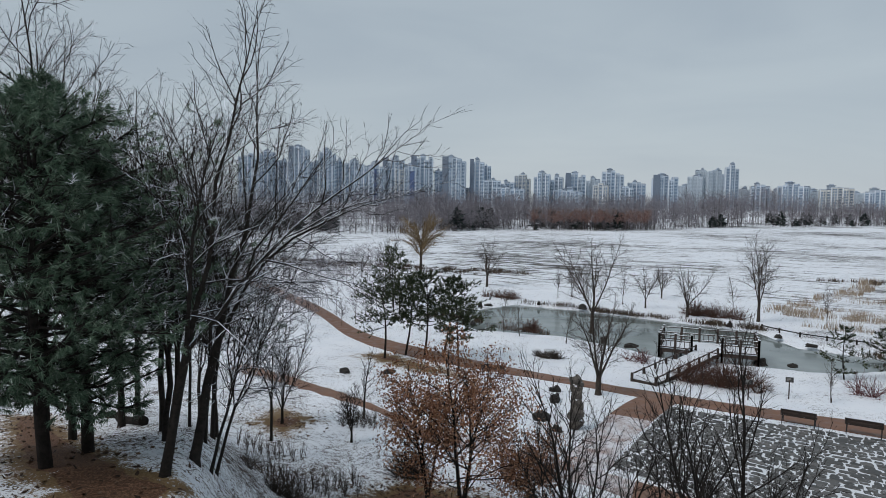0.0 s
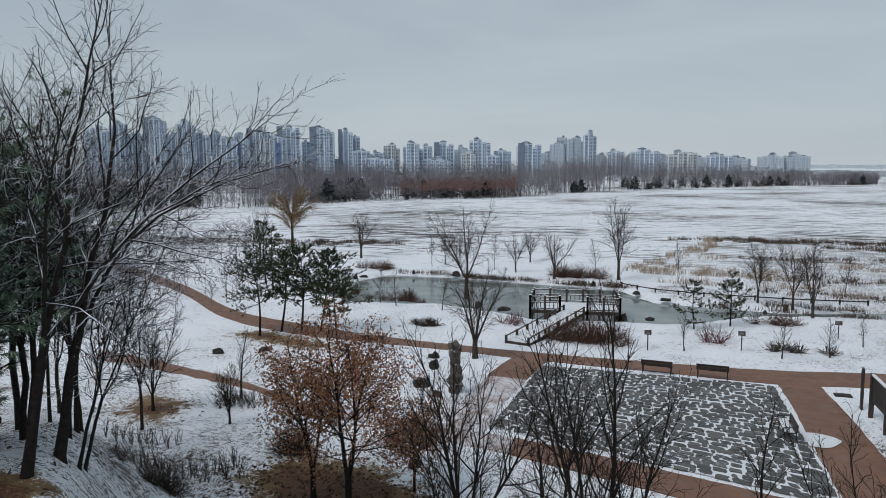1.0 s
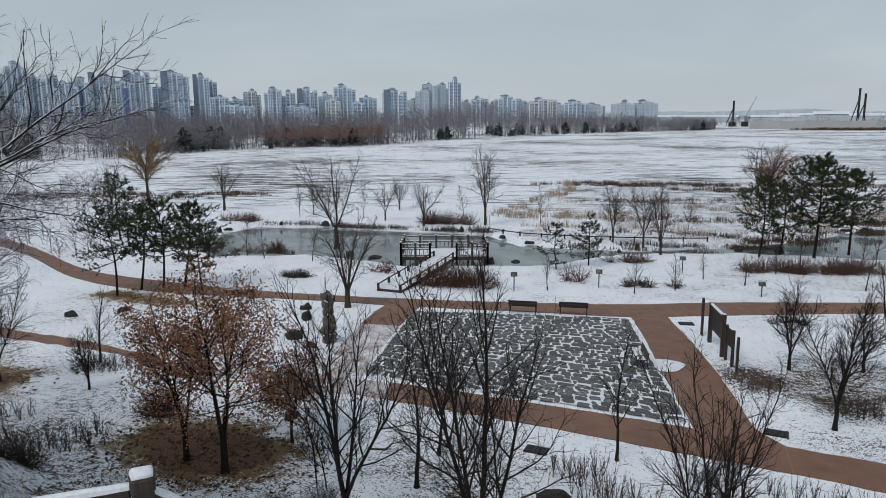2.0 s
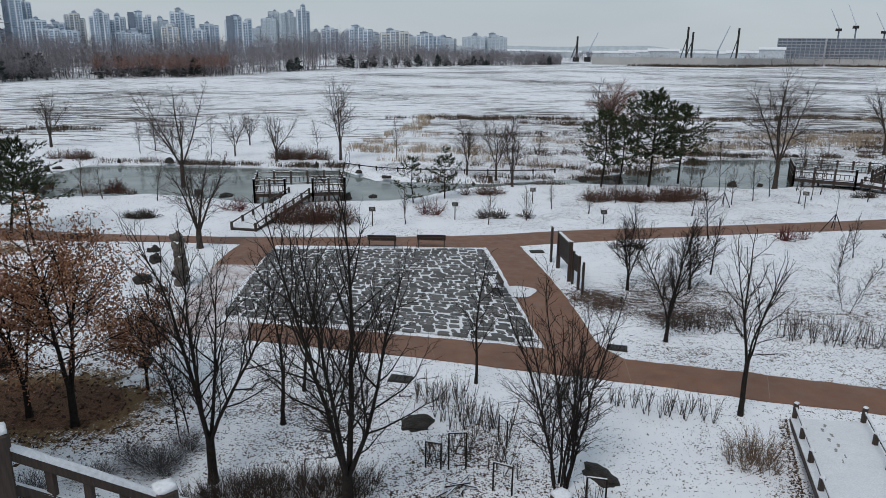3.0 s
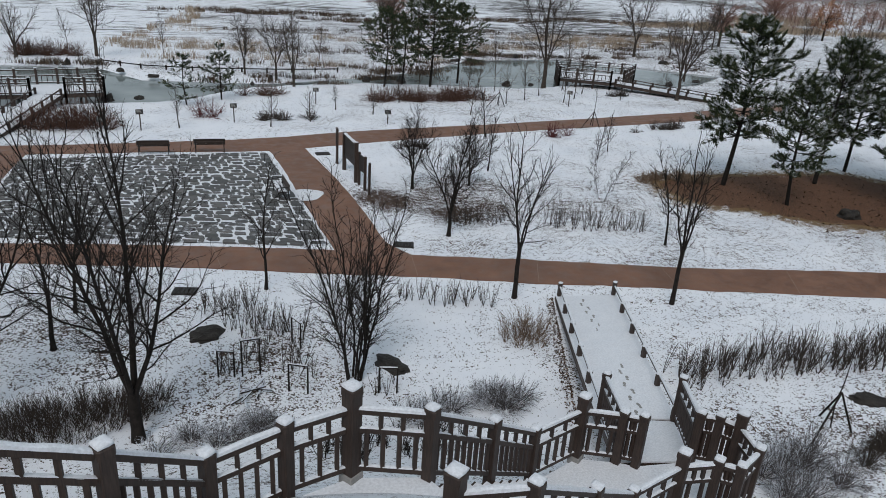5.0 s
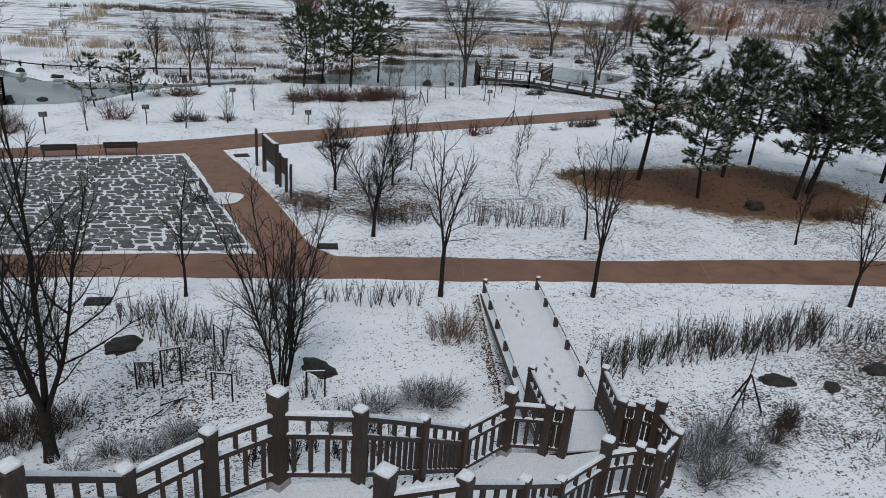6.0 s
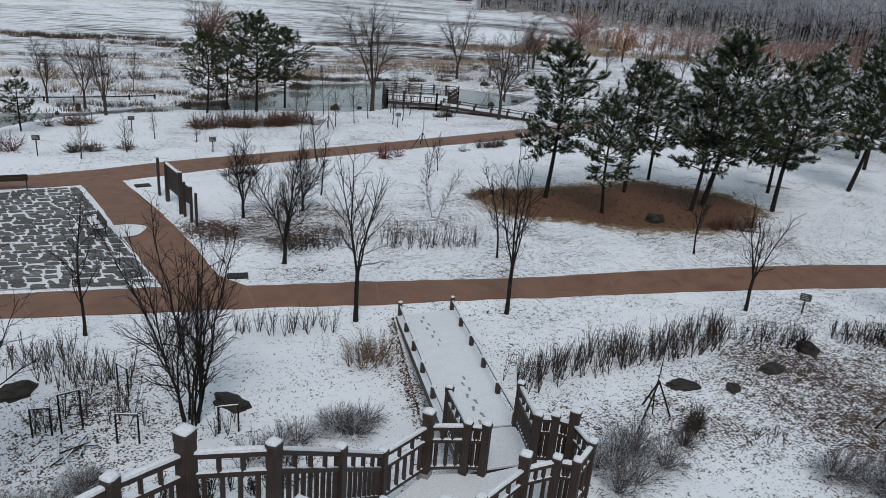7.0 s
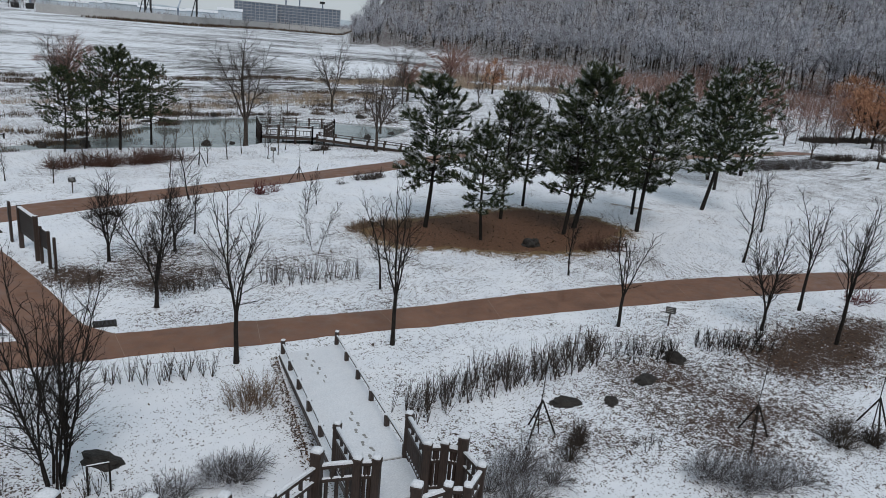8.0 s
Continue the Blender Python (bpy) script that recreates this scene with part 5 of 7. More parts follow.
# ---- furniture of the park ----
def bench(x, y, turn, label):
    t = thing("bench", on_ground(x, y, 0.05), label, "bench", "park benches", turn)
    for i in range(3):
        g = Geo()
        g.box((-0.78, -0.42 + i * 0.14, 0.40), (0.78, -0.30 + i * 0.14, 0.44), None, 0.01)
        part("seat_slat", g, MAT["wood"], t)
    for i in range(2):
        g = Geo()
        m = pose(0, 0.03, 0.47 + i * 0.14, -12, 0, 0)
        g.box((-0.78, -0.02, 0), (0.78, 0.02, 0.135), m, 0.01)
        part("back_slat", g, MAT["wood"], t)
    for s in (-0.7, 0.7):
        g = Geo()
        g.tube([(s, -0.4, 0), (s, -0.36, 0.2), (s, -0.40, 0.40)], [0.025] * 3, 6)
        g.tube([(s, 0.10, 0), (s, 0.03, 0.22), (s, 0.02, 0.42), (s, 0.09, 0.74)], [0.025] * 4, 6)
        g.tube([(s, -0.42, 0.40), (s, 0.02, 0.40)], [0.022] * 2, 6)
        g.tube([(s, -0.42, 0.60), (s, 0.05, 0.62)], [0.02] * 2, 6)
        g.tube([(s, -0.41, 0.40), (s, -0.43, 0.60)], [0.018] * 2, 6)
        part("leg_frame", g, MAT["metal"], t, "black iron leg frame")
    h = Geo()
    snow_ridge(h, (-0.76, -0.22, 0.44), (0.76, -0.22, 0.44), 0.36, 0.05, random.Random(3))
    k = Geo()
    snow_ridge(k, (-0.76, 0.085, 0.742), (0.76, 0.085, 0.742), 0.04, 0.018, random.Random(4))
    part("seat_snow", h, MAT["snow"], t, "snow on the seat", True)
    part("back_snow", k, MAT["snow"], t, "thin snow along the back", True)
    return t


bench(-3.55, 37.45, 180, "dark slatted bench seen from behind on the square's edge")
bench(-0.85, 37.65, 180, "dark slatted bench with snow along its back")
bench(2.35, 30.4, -84, "slatted bench with iron legs and a snow-filled seat")
bench(-20.0, 37.0, 195, "dark bench beside the footpath under the pines")


def info_board():
    t = thing("notice_board", on_ground(5.6, 34.3), "dark timber notice board with faded panel and snow cap", "notice board")
    a, b = Vector((0, 0, 0)), Vector((0.22, -2.1, 0))
    for p, h in ((a, 1.95), (b, 1.95)):
        g = Geo()
        g.box((-0.09, -0.09, -0.05), (0.09, 0.09, h), Matrix.Translation(p), 0.015)
        part("post", g, MAT["wood"], t)
    g = Geo()
    beam(g, a + Vector((0, 0, 1.27)), b + Vector((0, 0, 1.27)), 0.07, 1.05)
    part("panel", g, MAT["metal"], t, "dark weathered panel")
    g = Geo()
    rng = random.Random(2)
    # rows of writing too faint to read
    d = (b - a).normalized()
    n = Vector((d.y, -d.x, 0)) * 0.04
    for side in (1, -1):
        for i in range(7):
            z = 1.66 - i * 0.12
            p = a + d * 0.3
            q = a + d * rng.uniform(1.1, 1.8)
            k = n * side
            g.face([tuple(p + k + Vector((0, 0, z))), tuple(q + k + Vector((0, 0, z))), tuple(q + k + Vector((0, 0, z + 0.035))), tuple(p + k + Vector((0, 0, z + 0.035)))])
    part("writing", g, MAT["bark_grey"], t, "faded lines of writing")
    g = Geo()
    beam(g, a + Vector((0, 0, 1.84)), b + Vector((0, 0, 1.84)), 0.16, 0.06)
    part("top_rail", g, MAT["wood"], t)
    g = Geo()
    snow_ridge(g, a + Vector((0, 0, 1.87)), b + Vector((0, 0, 1.87)), 0.16, 0.05, rng)
    for p in (a, b):
        snow_cap(g, p.x, p.y, 1.95, 0.15, rng)
    part("snow_cover", g, MAT["snow"], t, "snow on the top rail", True)
    # the smaller board beyond and two lone posts
    t = thing("notice_board", on_ground(5.9, 31.8), "smaller dark timber notice board on two posts", "notice board")
    a, b = Vector((0, 0, 0)), Vector((0.12, -0.85, 0))
    for p in (a, b):
        g = Geo()
        g.box((-0.06, -0.06, -0.05), (0.06, 0.06, 1.6), Matrix.Translation(p), 0.01)
        part("post", g, MAT["wood"], t)
    g = Geo()
    beam(g, a + Vector((0, 0, 1.15)), b + Vector((0, 0, 1.15)), 0.05, 0.75)
    part("panel", g, MAT["metal"], t, "dark weathered panel")
    for x, y, h, w in ((5.4, 35.4, 1.85, 0.28), (6.1, 30.3, 1.5, 0.12)):
        t = thing("sign_post", on_ground(x, y), "narrow dark upright sign post in the snow", "sign", "sign posts")
        g = Geo()
        g.box((-0.05, -w / 2, -0.05), (0.05, w / 2, h), None, 0.012)
        part("post", g, MAT["wood"], t)
        g = Geo()
        g.box((-0.062, -w / 2 + 0.02, h * 0.55), (-0.052, w / 2 - 0.02, h * 0.92))
        part("plate", g, MAT["metal"], t, "dark plate")


info_board()


def small_sign(x, y, h, turn, label="small tilted plant label on a thin stake"):
    t = thing("plant_sign", on_ground(x, y), label, "sign", "plant signs", turn)
    g = Geo()
    g.tube([(0, 0, -0.05), (0, 0, h * 0.8)], [0.035, 0.035], 5)
    part("stake", g, MAT["wood"], t)
    g = Geo()
    g.box((-0.2, -0.015, 0), (0.2, 0.015, 0.28), pose(0, -0.03, h * 0.72, -30, 0, 0), 0.01)
    plate = part("plate", g, MAT["metal"], t, "dark plate")
    g = Geo()
    for i in range(3):
        g.box((-0.15, -0.02, 0.06 + i * 0.07), (0.12 - 0.03 * i, -0.016, 0.085 + i * 0.07), pose(0, -0.03, h * 0.72, -30, 0, 0))
    part("writing", g, MAT["concrete"], plate, "pale lines of writing")


for x, y, h, a in [(0.5, 44.5, 1.25, 5), (9.9, 43.9, 0.9, 0), (25.3, 49.5, 1.3, -25), (6.1, 50.0, 1.2, 0), (25.1, 14.1, 0.75, -60), (-4.6, 42.6, 1.3, 10), (-6.4, 41.0, 1.2, 15)]:
    small_sign(x, y, h, a)


def drain_cover(x, y, turn, w=0.75, d=0.5):
    t = thing("drain_cover", on_ground(x, y), "dark iron drain cover sunk in the snow", "drain cover", "drain covers", turn)
    g = Geo()
    g.box((-w / 2, -d / 2, -0.05), (w / 2, d / 2, 0.05), None, 0.015)
    part("frame", g, MAT["rock"], t)
    for i in range(6):
        g = Geo()
        u = -w / 2 + 0.06 + i * (w - 0.12) / 5
        g.box((u - 0.025, -d / 2 + 0.05, 0.045), (u + 0.025, d / 2 - 0.05, 0.065), None, 0.004)
        part("bar", g, MAT["metal"], t)


for x, y, a in ((6.3, 24.3, -14), (4.9, 37.2, 5), (-1.5, 21.5, -12)):
    drain_cover(x, y, a)


def boulder(x, y, w, h, seed, label="dark weathered boulder in the snow", d=0.0, mat="rock", snow=0.0):
    rng = random.Random(seed)
    bm = bmesh.new()
    bmesh.ops.create_icosphere(bm, subdivisions=3, radius=1)
    s = rng.uniform(0, 50)
    for v in bm.verts:
        n = v.co.normalized()
        k = 1 + 0.42 * noise.noise(n * 1.6 + Vector((s, 0, 0))) + 0.26 * (abs(noise.noise(n * 3.2 + Vector((0, s, 0)))) - 0.2) + 0.10 * noise.noise(n * 8 + Vector((0, 0, s)))
        v.co = Vector((n.x * k * w / 2, n.y * k * (d or w * 0.62) / 2, max(-0.15, n.z * k) * h))
    me = bpy.data.meshes.new("boulder")
    bm.to_mesh(me)
    bm.free()
    me.materials.append(MAT[mat])
    ob = new("boulder", me)
    ob.matrix_basis = pose(*on_ground(x, y), 0, 0, rng.uniform(0, 360))
    tagged(ob, label, "boulder", "boulders")
    return ob


for i, (x, y, w, h) in enumerate([(-14.1, 31.3, 1.2, 0.35), (-14.8, 34.5, 0.9, 0.4), (-15.6, 36.3, 0.7, 0.3), (-12.7, 30.0, 0.6, 0.25), (16.3, 12.0, 1.0, 0.16), (17.7, 11.3, 0.7, 0.12), (19.9, 11.6, 0.95, 0.17), (22.3, 12.0, 0.85, 0.34), (28.2, 24.8, 1.2, 0.45), (-27.7, 32.5, 0.8, 0.3), (-25.5, 34.1, 0.8, 0.25), (-10.3, 22.4, 0.7, 0.2)]):
    boulder(x, y, w, h, 300 + i)
boulder(-0.8, 18.6, 1.1, 0.16, 330, "low dark earth mound ringed by snow", 0.8)
boulder(4.0, 16.1, 1.2, 0.16, 331, "low dark earth mound ringed by snow", 0.6)
# stones along the pond's bank
rng_bank = random.Random(77)
for i in range(30):
    (xa, ya), (xb, yb) = POND[i % len(POND)], POND[(i + 1) % len(POND)]
    s = rng_bank.random()
    boulder(xa + (xb - xa) * s, ya + (yb - ya) * s, rng_bank.uniform(0.4, 1.1), rng_bank.uniform(0.2, 0.45), 340 + i, "dark stone on the pond's bank")


def stone_stack(x, y, tall, seed):
    """A cairn of rough stones."""
    rng = random.Random(seed)
    t = thing("stone_stack", on_ground(x, y), "rough stacked-stone pillar flecked with snow", "sculpture")
    z = 0.0
    while z < tall:
        h = rng.uniform(0.22, 0.34)
        bm = bmesh.new()
        bmesh.ops.create_icosphere(bm, subdivisions=2, radius=1)
        s = rng.uniform(0, 50)
        for v in bm.verts:
            n = v.co.normalized()
            k = 1 + 0.34 * noise.noise(n * 1.7 + Vector((s, 0, 0))) + 0.22 * noise.noise(n * 4.5 + Vector((0, s, 0)))
            v.co = Vector((n.x * k * (0.30 + 0.06 * math.sin(z * 3)), n.y * k * 0.29, n.z * k * h * 0.85))
        me = bpy.data.meshes.new("stone")
        bm.to_mesh(me)
        bm.free()
        me.materials.append(MAT["pitted_stone"])
        me.materials.append(MAT["snow"])
        for f in me.polygons:
            if f.normal.z > 0.78 and rng.random() < (0.9 if z > tall - 0.5 else 0.35):
                f.material_index = 1
        ob = part("stone", me, None, t)
        ob.matrix_basis = pose(rng.uniform(-0.12, 0.12), rng.uniform(-0.12, 0.12), z + h * 0.5, rng.uniform(-8, 8), rng.uniform(-8, 8), rng.uniform(0, 360))
        z += h * 0.74


stone_stack(-12.1, 30.8, 2.3, 5)


def stake_frame(xa, ya, xb, yb, h, seed):
    """Two stakes with a cross bar that prop a shrub."""
    a, b = Vector(on_ground(xa, ya)), Vector(on_ground(xb, yb))
    t = thing("plant_support", a, "two thin stakes with a snowy cross bar propping a shrub", "plant support", "plant supports")
    for p in (Vector(), b - a):
        g = Geo()
        g.tube([p - Vector((0, 0, 0.1)), p + Vector((0, 0, h))], [0.025, 0.022], 5)
        part("stake", g, MAT["bark"], t)
    g = Geo()
    g.tube([Vector((0, 0, h)), b - a + Vector((0, 0, h))], [0.022, 0.022], 5)
    part("cross_bar", g, MAT["bark"], t)
    g = Geo()
    snow_ridge(g, Vector((0, 0, h + 0.02)), b - a + Vector((0, 0, h + 0.02)), 0.035, 0.02, random.Random(seed))
    part("snow_cover", g, MAT["snow"], t, "snow on the bar")


for i, (xa, ya, xb, yb, h) in enumerate([(-0.5, 16.4, -0.1, 16.3, 0.75), (0.1, 16.3, 0.55, 16.35, 1.05), (1.2, 15.4, 1.65, 15.2, 0.8), (3.4, 14.9, 3.85, 14.8, 0.75), (1.5, 17.8, 1.7, 17.4, 0.8)]):
    stake_frame(xa, ya, xb, yb, h, i)


def tripod(x, y, h, seed):
    """A young whip held by three raking stakes."""
    rng = random.Random(seed)
    t = thing("staked_sapling", on_ground(x, y), "thin bare sapling propped by three raking stakes", "tree", "staked saplings")
    g = Geo()
    pts = [Vector((0, 0, -0.05))]
    for i in range(4):
        pts.append(pts[-1] + Vector((rng.uniform(-0.06, 0.06), rng.uniform(-0.06, 0.06), h / 4)))
    g.tube(pts, [0.022, 0.018, 0.014, 0.009, 0.004], 4)
    for i in range(9):
        b = pts[1].lerp(pts[-1], 0.25 + 0.08 * i)
        e = Vector((rng.uniform(-1, 1), rng.uniform(-1, 1), rng.uniform(0.6, 1.6))).normalized()
        g.tube([b, b + e * rng.uniform(0.3, 0.7)], [0.007, 0.003], 3)
    part("trunk", g, MAT["bark"], t)
    for a, l in ((3.6, 1.4), (5.6, 0.5), (1.4, 0.5)):
        g = Geo()
        g.tube([(math.cos(a) * l, math.sin(a) * l, -0.05), (0, 0, 1.05)], [0.03, 0.025], 5)
        part("stake", g, MAT["bark"], t)


tripod(14.3, 11.25, 2.8, 1)
tripod(19.75, 7.7, 3.8, 2)
tripod(23.7, 5.8, 3.8, 3)
tripod(19.6, 49.6, 3.0, 4)
tripod(24.0, 43.0, 3.0, 5)


def log(x, y, long, radius, turn, seed):
    """A cut log lying in the snow, with snow along its back."""
    rng = random.Random(seed)
    t = thing("log", on_ground(x, y), "cut dark log with snow along its back", "log", "logs on the slope", turn)
    rise = (terrain(x + long * 0.5 * math.cos(radians(turn)), y + long * 0.5 * math.sin(radians(turn))) - terrain(x - long * 0.5 * math.cos(radians(turn)), y - long * 0.5 * math.sin(radians(turn)))) / 2
    pts = [Vector((long * (k / 6 - 0.5), rng.uniform(-0.02, 0.02), radius * 0.8 + rise * (k / 3 - 1))) for k in range(7)]
    g = Geo()
    g.tube(pts, [radius * rng.uniform(0.92, 1.05) for _ in pts], 10)
    g.f.append(tuple(range(9, -1, -1)))
    g.m.append(0)
    part("bark", g, MAT["bark"], t)
    g = Geo()
    g.tube([p + Vector((0, 0, radius * 0.62)) for p in pts[:-1]], [radius * k for k in (0.2, 0.62, 0.7, 0.66, 0.6, 0.2)], 8)
    part("snow_cover", g, MAT["snow"], t, "snow along the log")


def stick_pile(x, y):
    rng = random.Random(4)
    t = thing("stick_pile", on_ground(x, y), "few broken stakes lying in the snow", "sticks")
    for i in range(7):
        a = rng.uniform(0, 3.14)
        c = Vector((rng.uniform(-0.3, 0.3), rng.uniform(-0.3, 0.3), 0.05 + 0.02 * i))
        d = Vector((math.cos(a), math.sin(a), rng.uniform(-0.03, 0.05))) * rng.uniform(0.3, 0.55)
        g = Geo()
        g.tube([c - d, c + d], [0.028, 0.022], 5)
        part("stick", g, MAT["bark_snowy"], t)


stick_pile(0.25, 15.3)
log(-22.07, 14.36, 1.9, 0.16, 8, 1)
log(-19.99, 13.37, 2.1, 0.17, -14, 2)


def pond_deck(name, corners, z, ramp_to, ramp_wide, label, seed):
    """A railed platform on posts over the water, with a kerbed gangway to the shore."""
    rng = random.Random(seed)
    pts = [Vector((*p, z)) for p in corners]
    o = pts[0].copy()
    o.z = 0
    t = thing(name, o, label, "deck")
    g = Geo()
    g.face([tuple(p - o) for p in pts])
    for p, q in zip(pts, pts[1:] + pts[:1]):
        g.face([tuple(p - o - Vector((0, 0, 0.22))), tuple(q - o - Vector((0, 0, 0.22))), tuple(q - o), tuple(p - o)])
    part("deck_board", g, MAT["wood"], t)
    caps = Geo()
    mid = sum(pts, Vector()) / len(pts)
    caps.face([tuple(p.lerp(mid, 0.03) - o + Vector((0, 0, 0.04))) for p in pts])
    for k, (p, q) in enumerate(zip(pts, pts[1:] + pts[:1])):
        n = max(1, round((q - p).length / 1.3))
        gate = k == len(pts) - 1
        for i in range(n + 1):
            c = p.lerp(q, i / n) - o
            g = Geo()
            g.box((-0.07, -0.07, -1.2), (0.07, 0.07, 1.1), Matrix.Translation(c), 0.01)
            part("post", g, MAT["wood"], t)
            snow_cap(caps, c.x, c.y, c.z + 1.1, 0.14, rng)
        if gate:
            continue
        for h in (0.98, 0.6, 0.15):
            a, b = p - o + Vector((0, 0, h)), q - o + Vector((0, 0, h))
            beam_part("rail", a, b, 0.06, 0.06, MAT["wood"], t)
            snow_ridge(caps, a + Vector((0, 0, 0.03)), b + Vector((0, 0, 0.03)), 0.06, 0.03, rng)
        m = max(3, round((q - p).length / 0.32))
        for i in range(m):
            c = p.lerp(q, (i + 0.5) / m) - o
            beam_part("baluster", c + Vector((0, 0, 0.15)), c + Vector((0, 0, 0.6)), 0.04, 0.04, MAT["wood"], t)
    part("snow_cover", caps, MAT["snow"], t, "snow on deck and rails")
    # gangway from the open side
    a, b = pts[-1], pts[0]
    c = (a + b) / 2
    e = Vector((*ramp_to, 0.1))
    d = (e - c).normalized()
    s = Vector((d.y, -d.x, 0)).normalized() * ramp_wide / 2
    walkway = thing("gangway", o, "snowy timber gangway with low kerb rails", "ramp")
    g = Geo()
    quad = [c - s, c + s, e + s, e - s]
    g.face([tuple(p - o) for p in quad])
    for p, q in zip(quad, quad[1:] + quad[:1]):
        g.face([tuple(p - o - Vector((0, 0, 0.2))), tuple(q - o - Vector((0, 0, 0.2))), tuple(q - o), tuple(p - o)])
    part("deck_board", g, MAT["wood"], walkway)
    g = Geo()
    g.face([tuple(p.lerp((c + e) / 2, 0.02) - o + Vector((0, 0, 0.04))) for p in quad])
    part("snow_layer", g, MAT["snow"], walkway, "fresh snow")
    for side in (s, -s):
        n = max(3, round((e - c).length / 1.5))
        for i in range(n + 1):
            p = c.lerp(e, i / n) + side * 0.95 - o
            g = Geo()
            g.box((-0.07, -0.07, -0.3), (0.07, 0.07, 0.42), Matrix.Translation(p), 0.01)
            part("post", g, MAT["wood"], walkway)
        for h in (0.36,):
            beam_part("rail", c + side * 0.95 - o + Vector((0, 0, h)), e + side * 0.95 - o + Vector((0, 0, h)), 0.06, 0.06, MAT["wood"], walkway)


pond_deck("pond_deck", [(-9.6, 49.9), (-7.4, 50.4), (-8.2, 53.8), (-14.2, 52.4), (-13.6, 49.2), (-11.5, 49.5)], 0.55, (-12.1, 41.0), 1.6, "railed timber viewing deck at the pond's edge", 401)
pond_deck("pond_deck", [(34.2, 57.0), (37.4, 60.6), (30.4, 63.0), (28.6, 58.4), (32.6, 56.4)], 0.6, (40.5, 51.0), 1.5, "railed timber viewing deck over the frozen pond", 402)


def rope_fence(points, label):
    """Short stakes with a rail along the far bank."""
    t = thing("stake_fence", on_ground(*points[0]), label, "fence", "bank fences")
    o = Vector(on_ground(*points[0]))
    line = spline(points, 1.6)
    for x, y in line:
        g = Geo()
        g.box((-0.06, -0.06, -0.1), (0.06, 0.06, 0.42), Matrix.Translation(Vector(on_ground(x, y)) - o))
        part("stake", g, MAT["bark"], t)
    for (xa, ya), (xb, yb) in zip(line, line[1:]):
        beam_part("rail", Vector(on_ground(xa, ya, 0.3)) - o, Vector(on_ground(xb, yb, 0.3)) - o, 0.05, 0.08, MAT["bark"], t)


rope_fence([(-9.6, 65.6), (-6.4, 63.4), (-2.4, 62.6), (1.5, 62.4), (5.6, 62.6), (9.6, 63.2)], "low dark stake fence along the far bank")

# ---- paved square ----
SQUARE = [(2.0, 37.6), (3.5, 24.5), (-9.1, 27.0), (-9.5, 36.9)]
base = Geo()
base.face([(x + (-3.3 - x) * 0.014, y + (31.5 - y) * 0.014, 0.045) for x, y in SQUARE[::-1]])
plaza = tagged(part("pavement", base, MAT["snow"]), "square of rough granite slabs with snow in the joints", "pavement", kind="structure")
if plaza.data.polygons[0].normal.z < 0:
    plaza.data.flip_normals()


def on_square(u, v):
    """u from west to east, v from north to south, 0 to 1."""
    a, b, c, d = (Vector((*p, 0)) for p in (SQUARE[3], SQUARE[0], SQUARE[1], SQUARE[2]))
    return a.lerp(b, u).lerp(d.lerp(c, u), v)


rng_slab = random.Random(17)
rest, made = Geo(), 0
cols, rows = 23, 31
for j in range(rows):
    edges = [0.0]
    shift = rng_slab.uniform(-0.4, 0.4)
    for i in range(1, cols):
        edges.append((i + shift * 0.8 + rng_slab.uniform(-0.34, 0.34)) / cols)
    edges.append(1.0)
    for i in range(cols):
        u0, u1 = edges[i], edges[i + 1]
        wave = 0.010 * math.sin(i * 0.9 + j * 0.55) + 0.006 * math.sin(i * 2.1 + j)
        v0, v1 = j / rows + wave + rng_slab.uniform(-0.004, 0.004), (j + 1) / rows + wave + rng_slab.uniform(-0.004, 0.004)
        v0, v1 = max(0.0, v0), min(1.0, v1)
        gu, gv = rng_slab.uniform(0.026, 0.046) / 12.5, rng_slab.uniform(0.020, 0.036) / 12
        ring = []
        for a, b in ((u0 + gu, v0 + gv), ((u0 + u1) / 2, v0 + gv), (u1 - gu, v0 + gv), (u1 - gu, (v0 + v1) / 2), (u1 - gu, v1 - gv), ((u0 + u1) / 2, v1 - gv), (u0 + gu, v1 - gv), (u0 + gu, (v0 + v1) / 2)):
            p = on_square(min(1, max(0, a + rng_slab.uniform(-0.004, 0.004))), min(1, max(0, b + rng_slab.uniform(-0.0035, 0.0035))))
            ring.append(p)
        mid = sum(ring, Vector()) / 8
        # corners cut back, so that no slab is a plain rectangle
        for k in (0, 2, 4, 6):
            ring[k] = ring[k].lerp(mid, rng_slab.uniform(0.02, 0.17))
        top = 0.075 + rng_slab.uniform(-0.008, 0.012)
        g = Geo() if j >= 8 and made < 300 and i >= 2 else rest
        o = mid if g is not rest else Vector()
        low = [tuple(p - o + Vector((0, 0, 0.02))) for p in ring]
        up = [tuple(p.lerp(mid, 0.02) - o + Vector((0, 0, top - 0.012))) for p in ring]
        cap = [tuple(p.lerp(mid, 0.09) - o + Vector((0, 0, top))) for p in ring]
        for a, b in ((low, up), (up, cap)):
            for k in range(8):
                g.face([a[(k + 1) % 8], a[k], b[k], b[(k + 1) % 8]])
        g.face(cap[::-1])
        if g is not rest:
            me = g.mesh("slab", MAT["stone"])
            ob = new("slab", me)
            ob.parent = plaza
            ob.matrix_basis = Matrix.Translation(o)
            made += 1
ob = part("slab_field", rest, MAT["stone"], plaza, "rough granite slabs")
tagged(ob, kind="stuff")
drift = Geo()
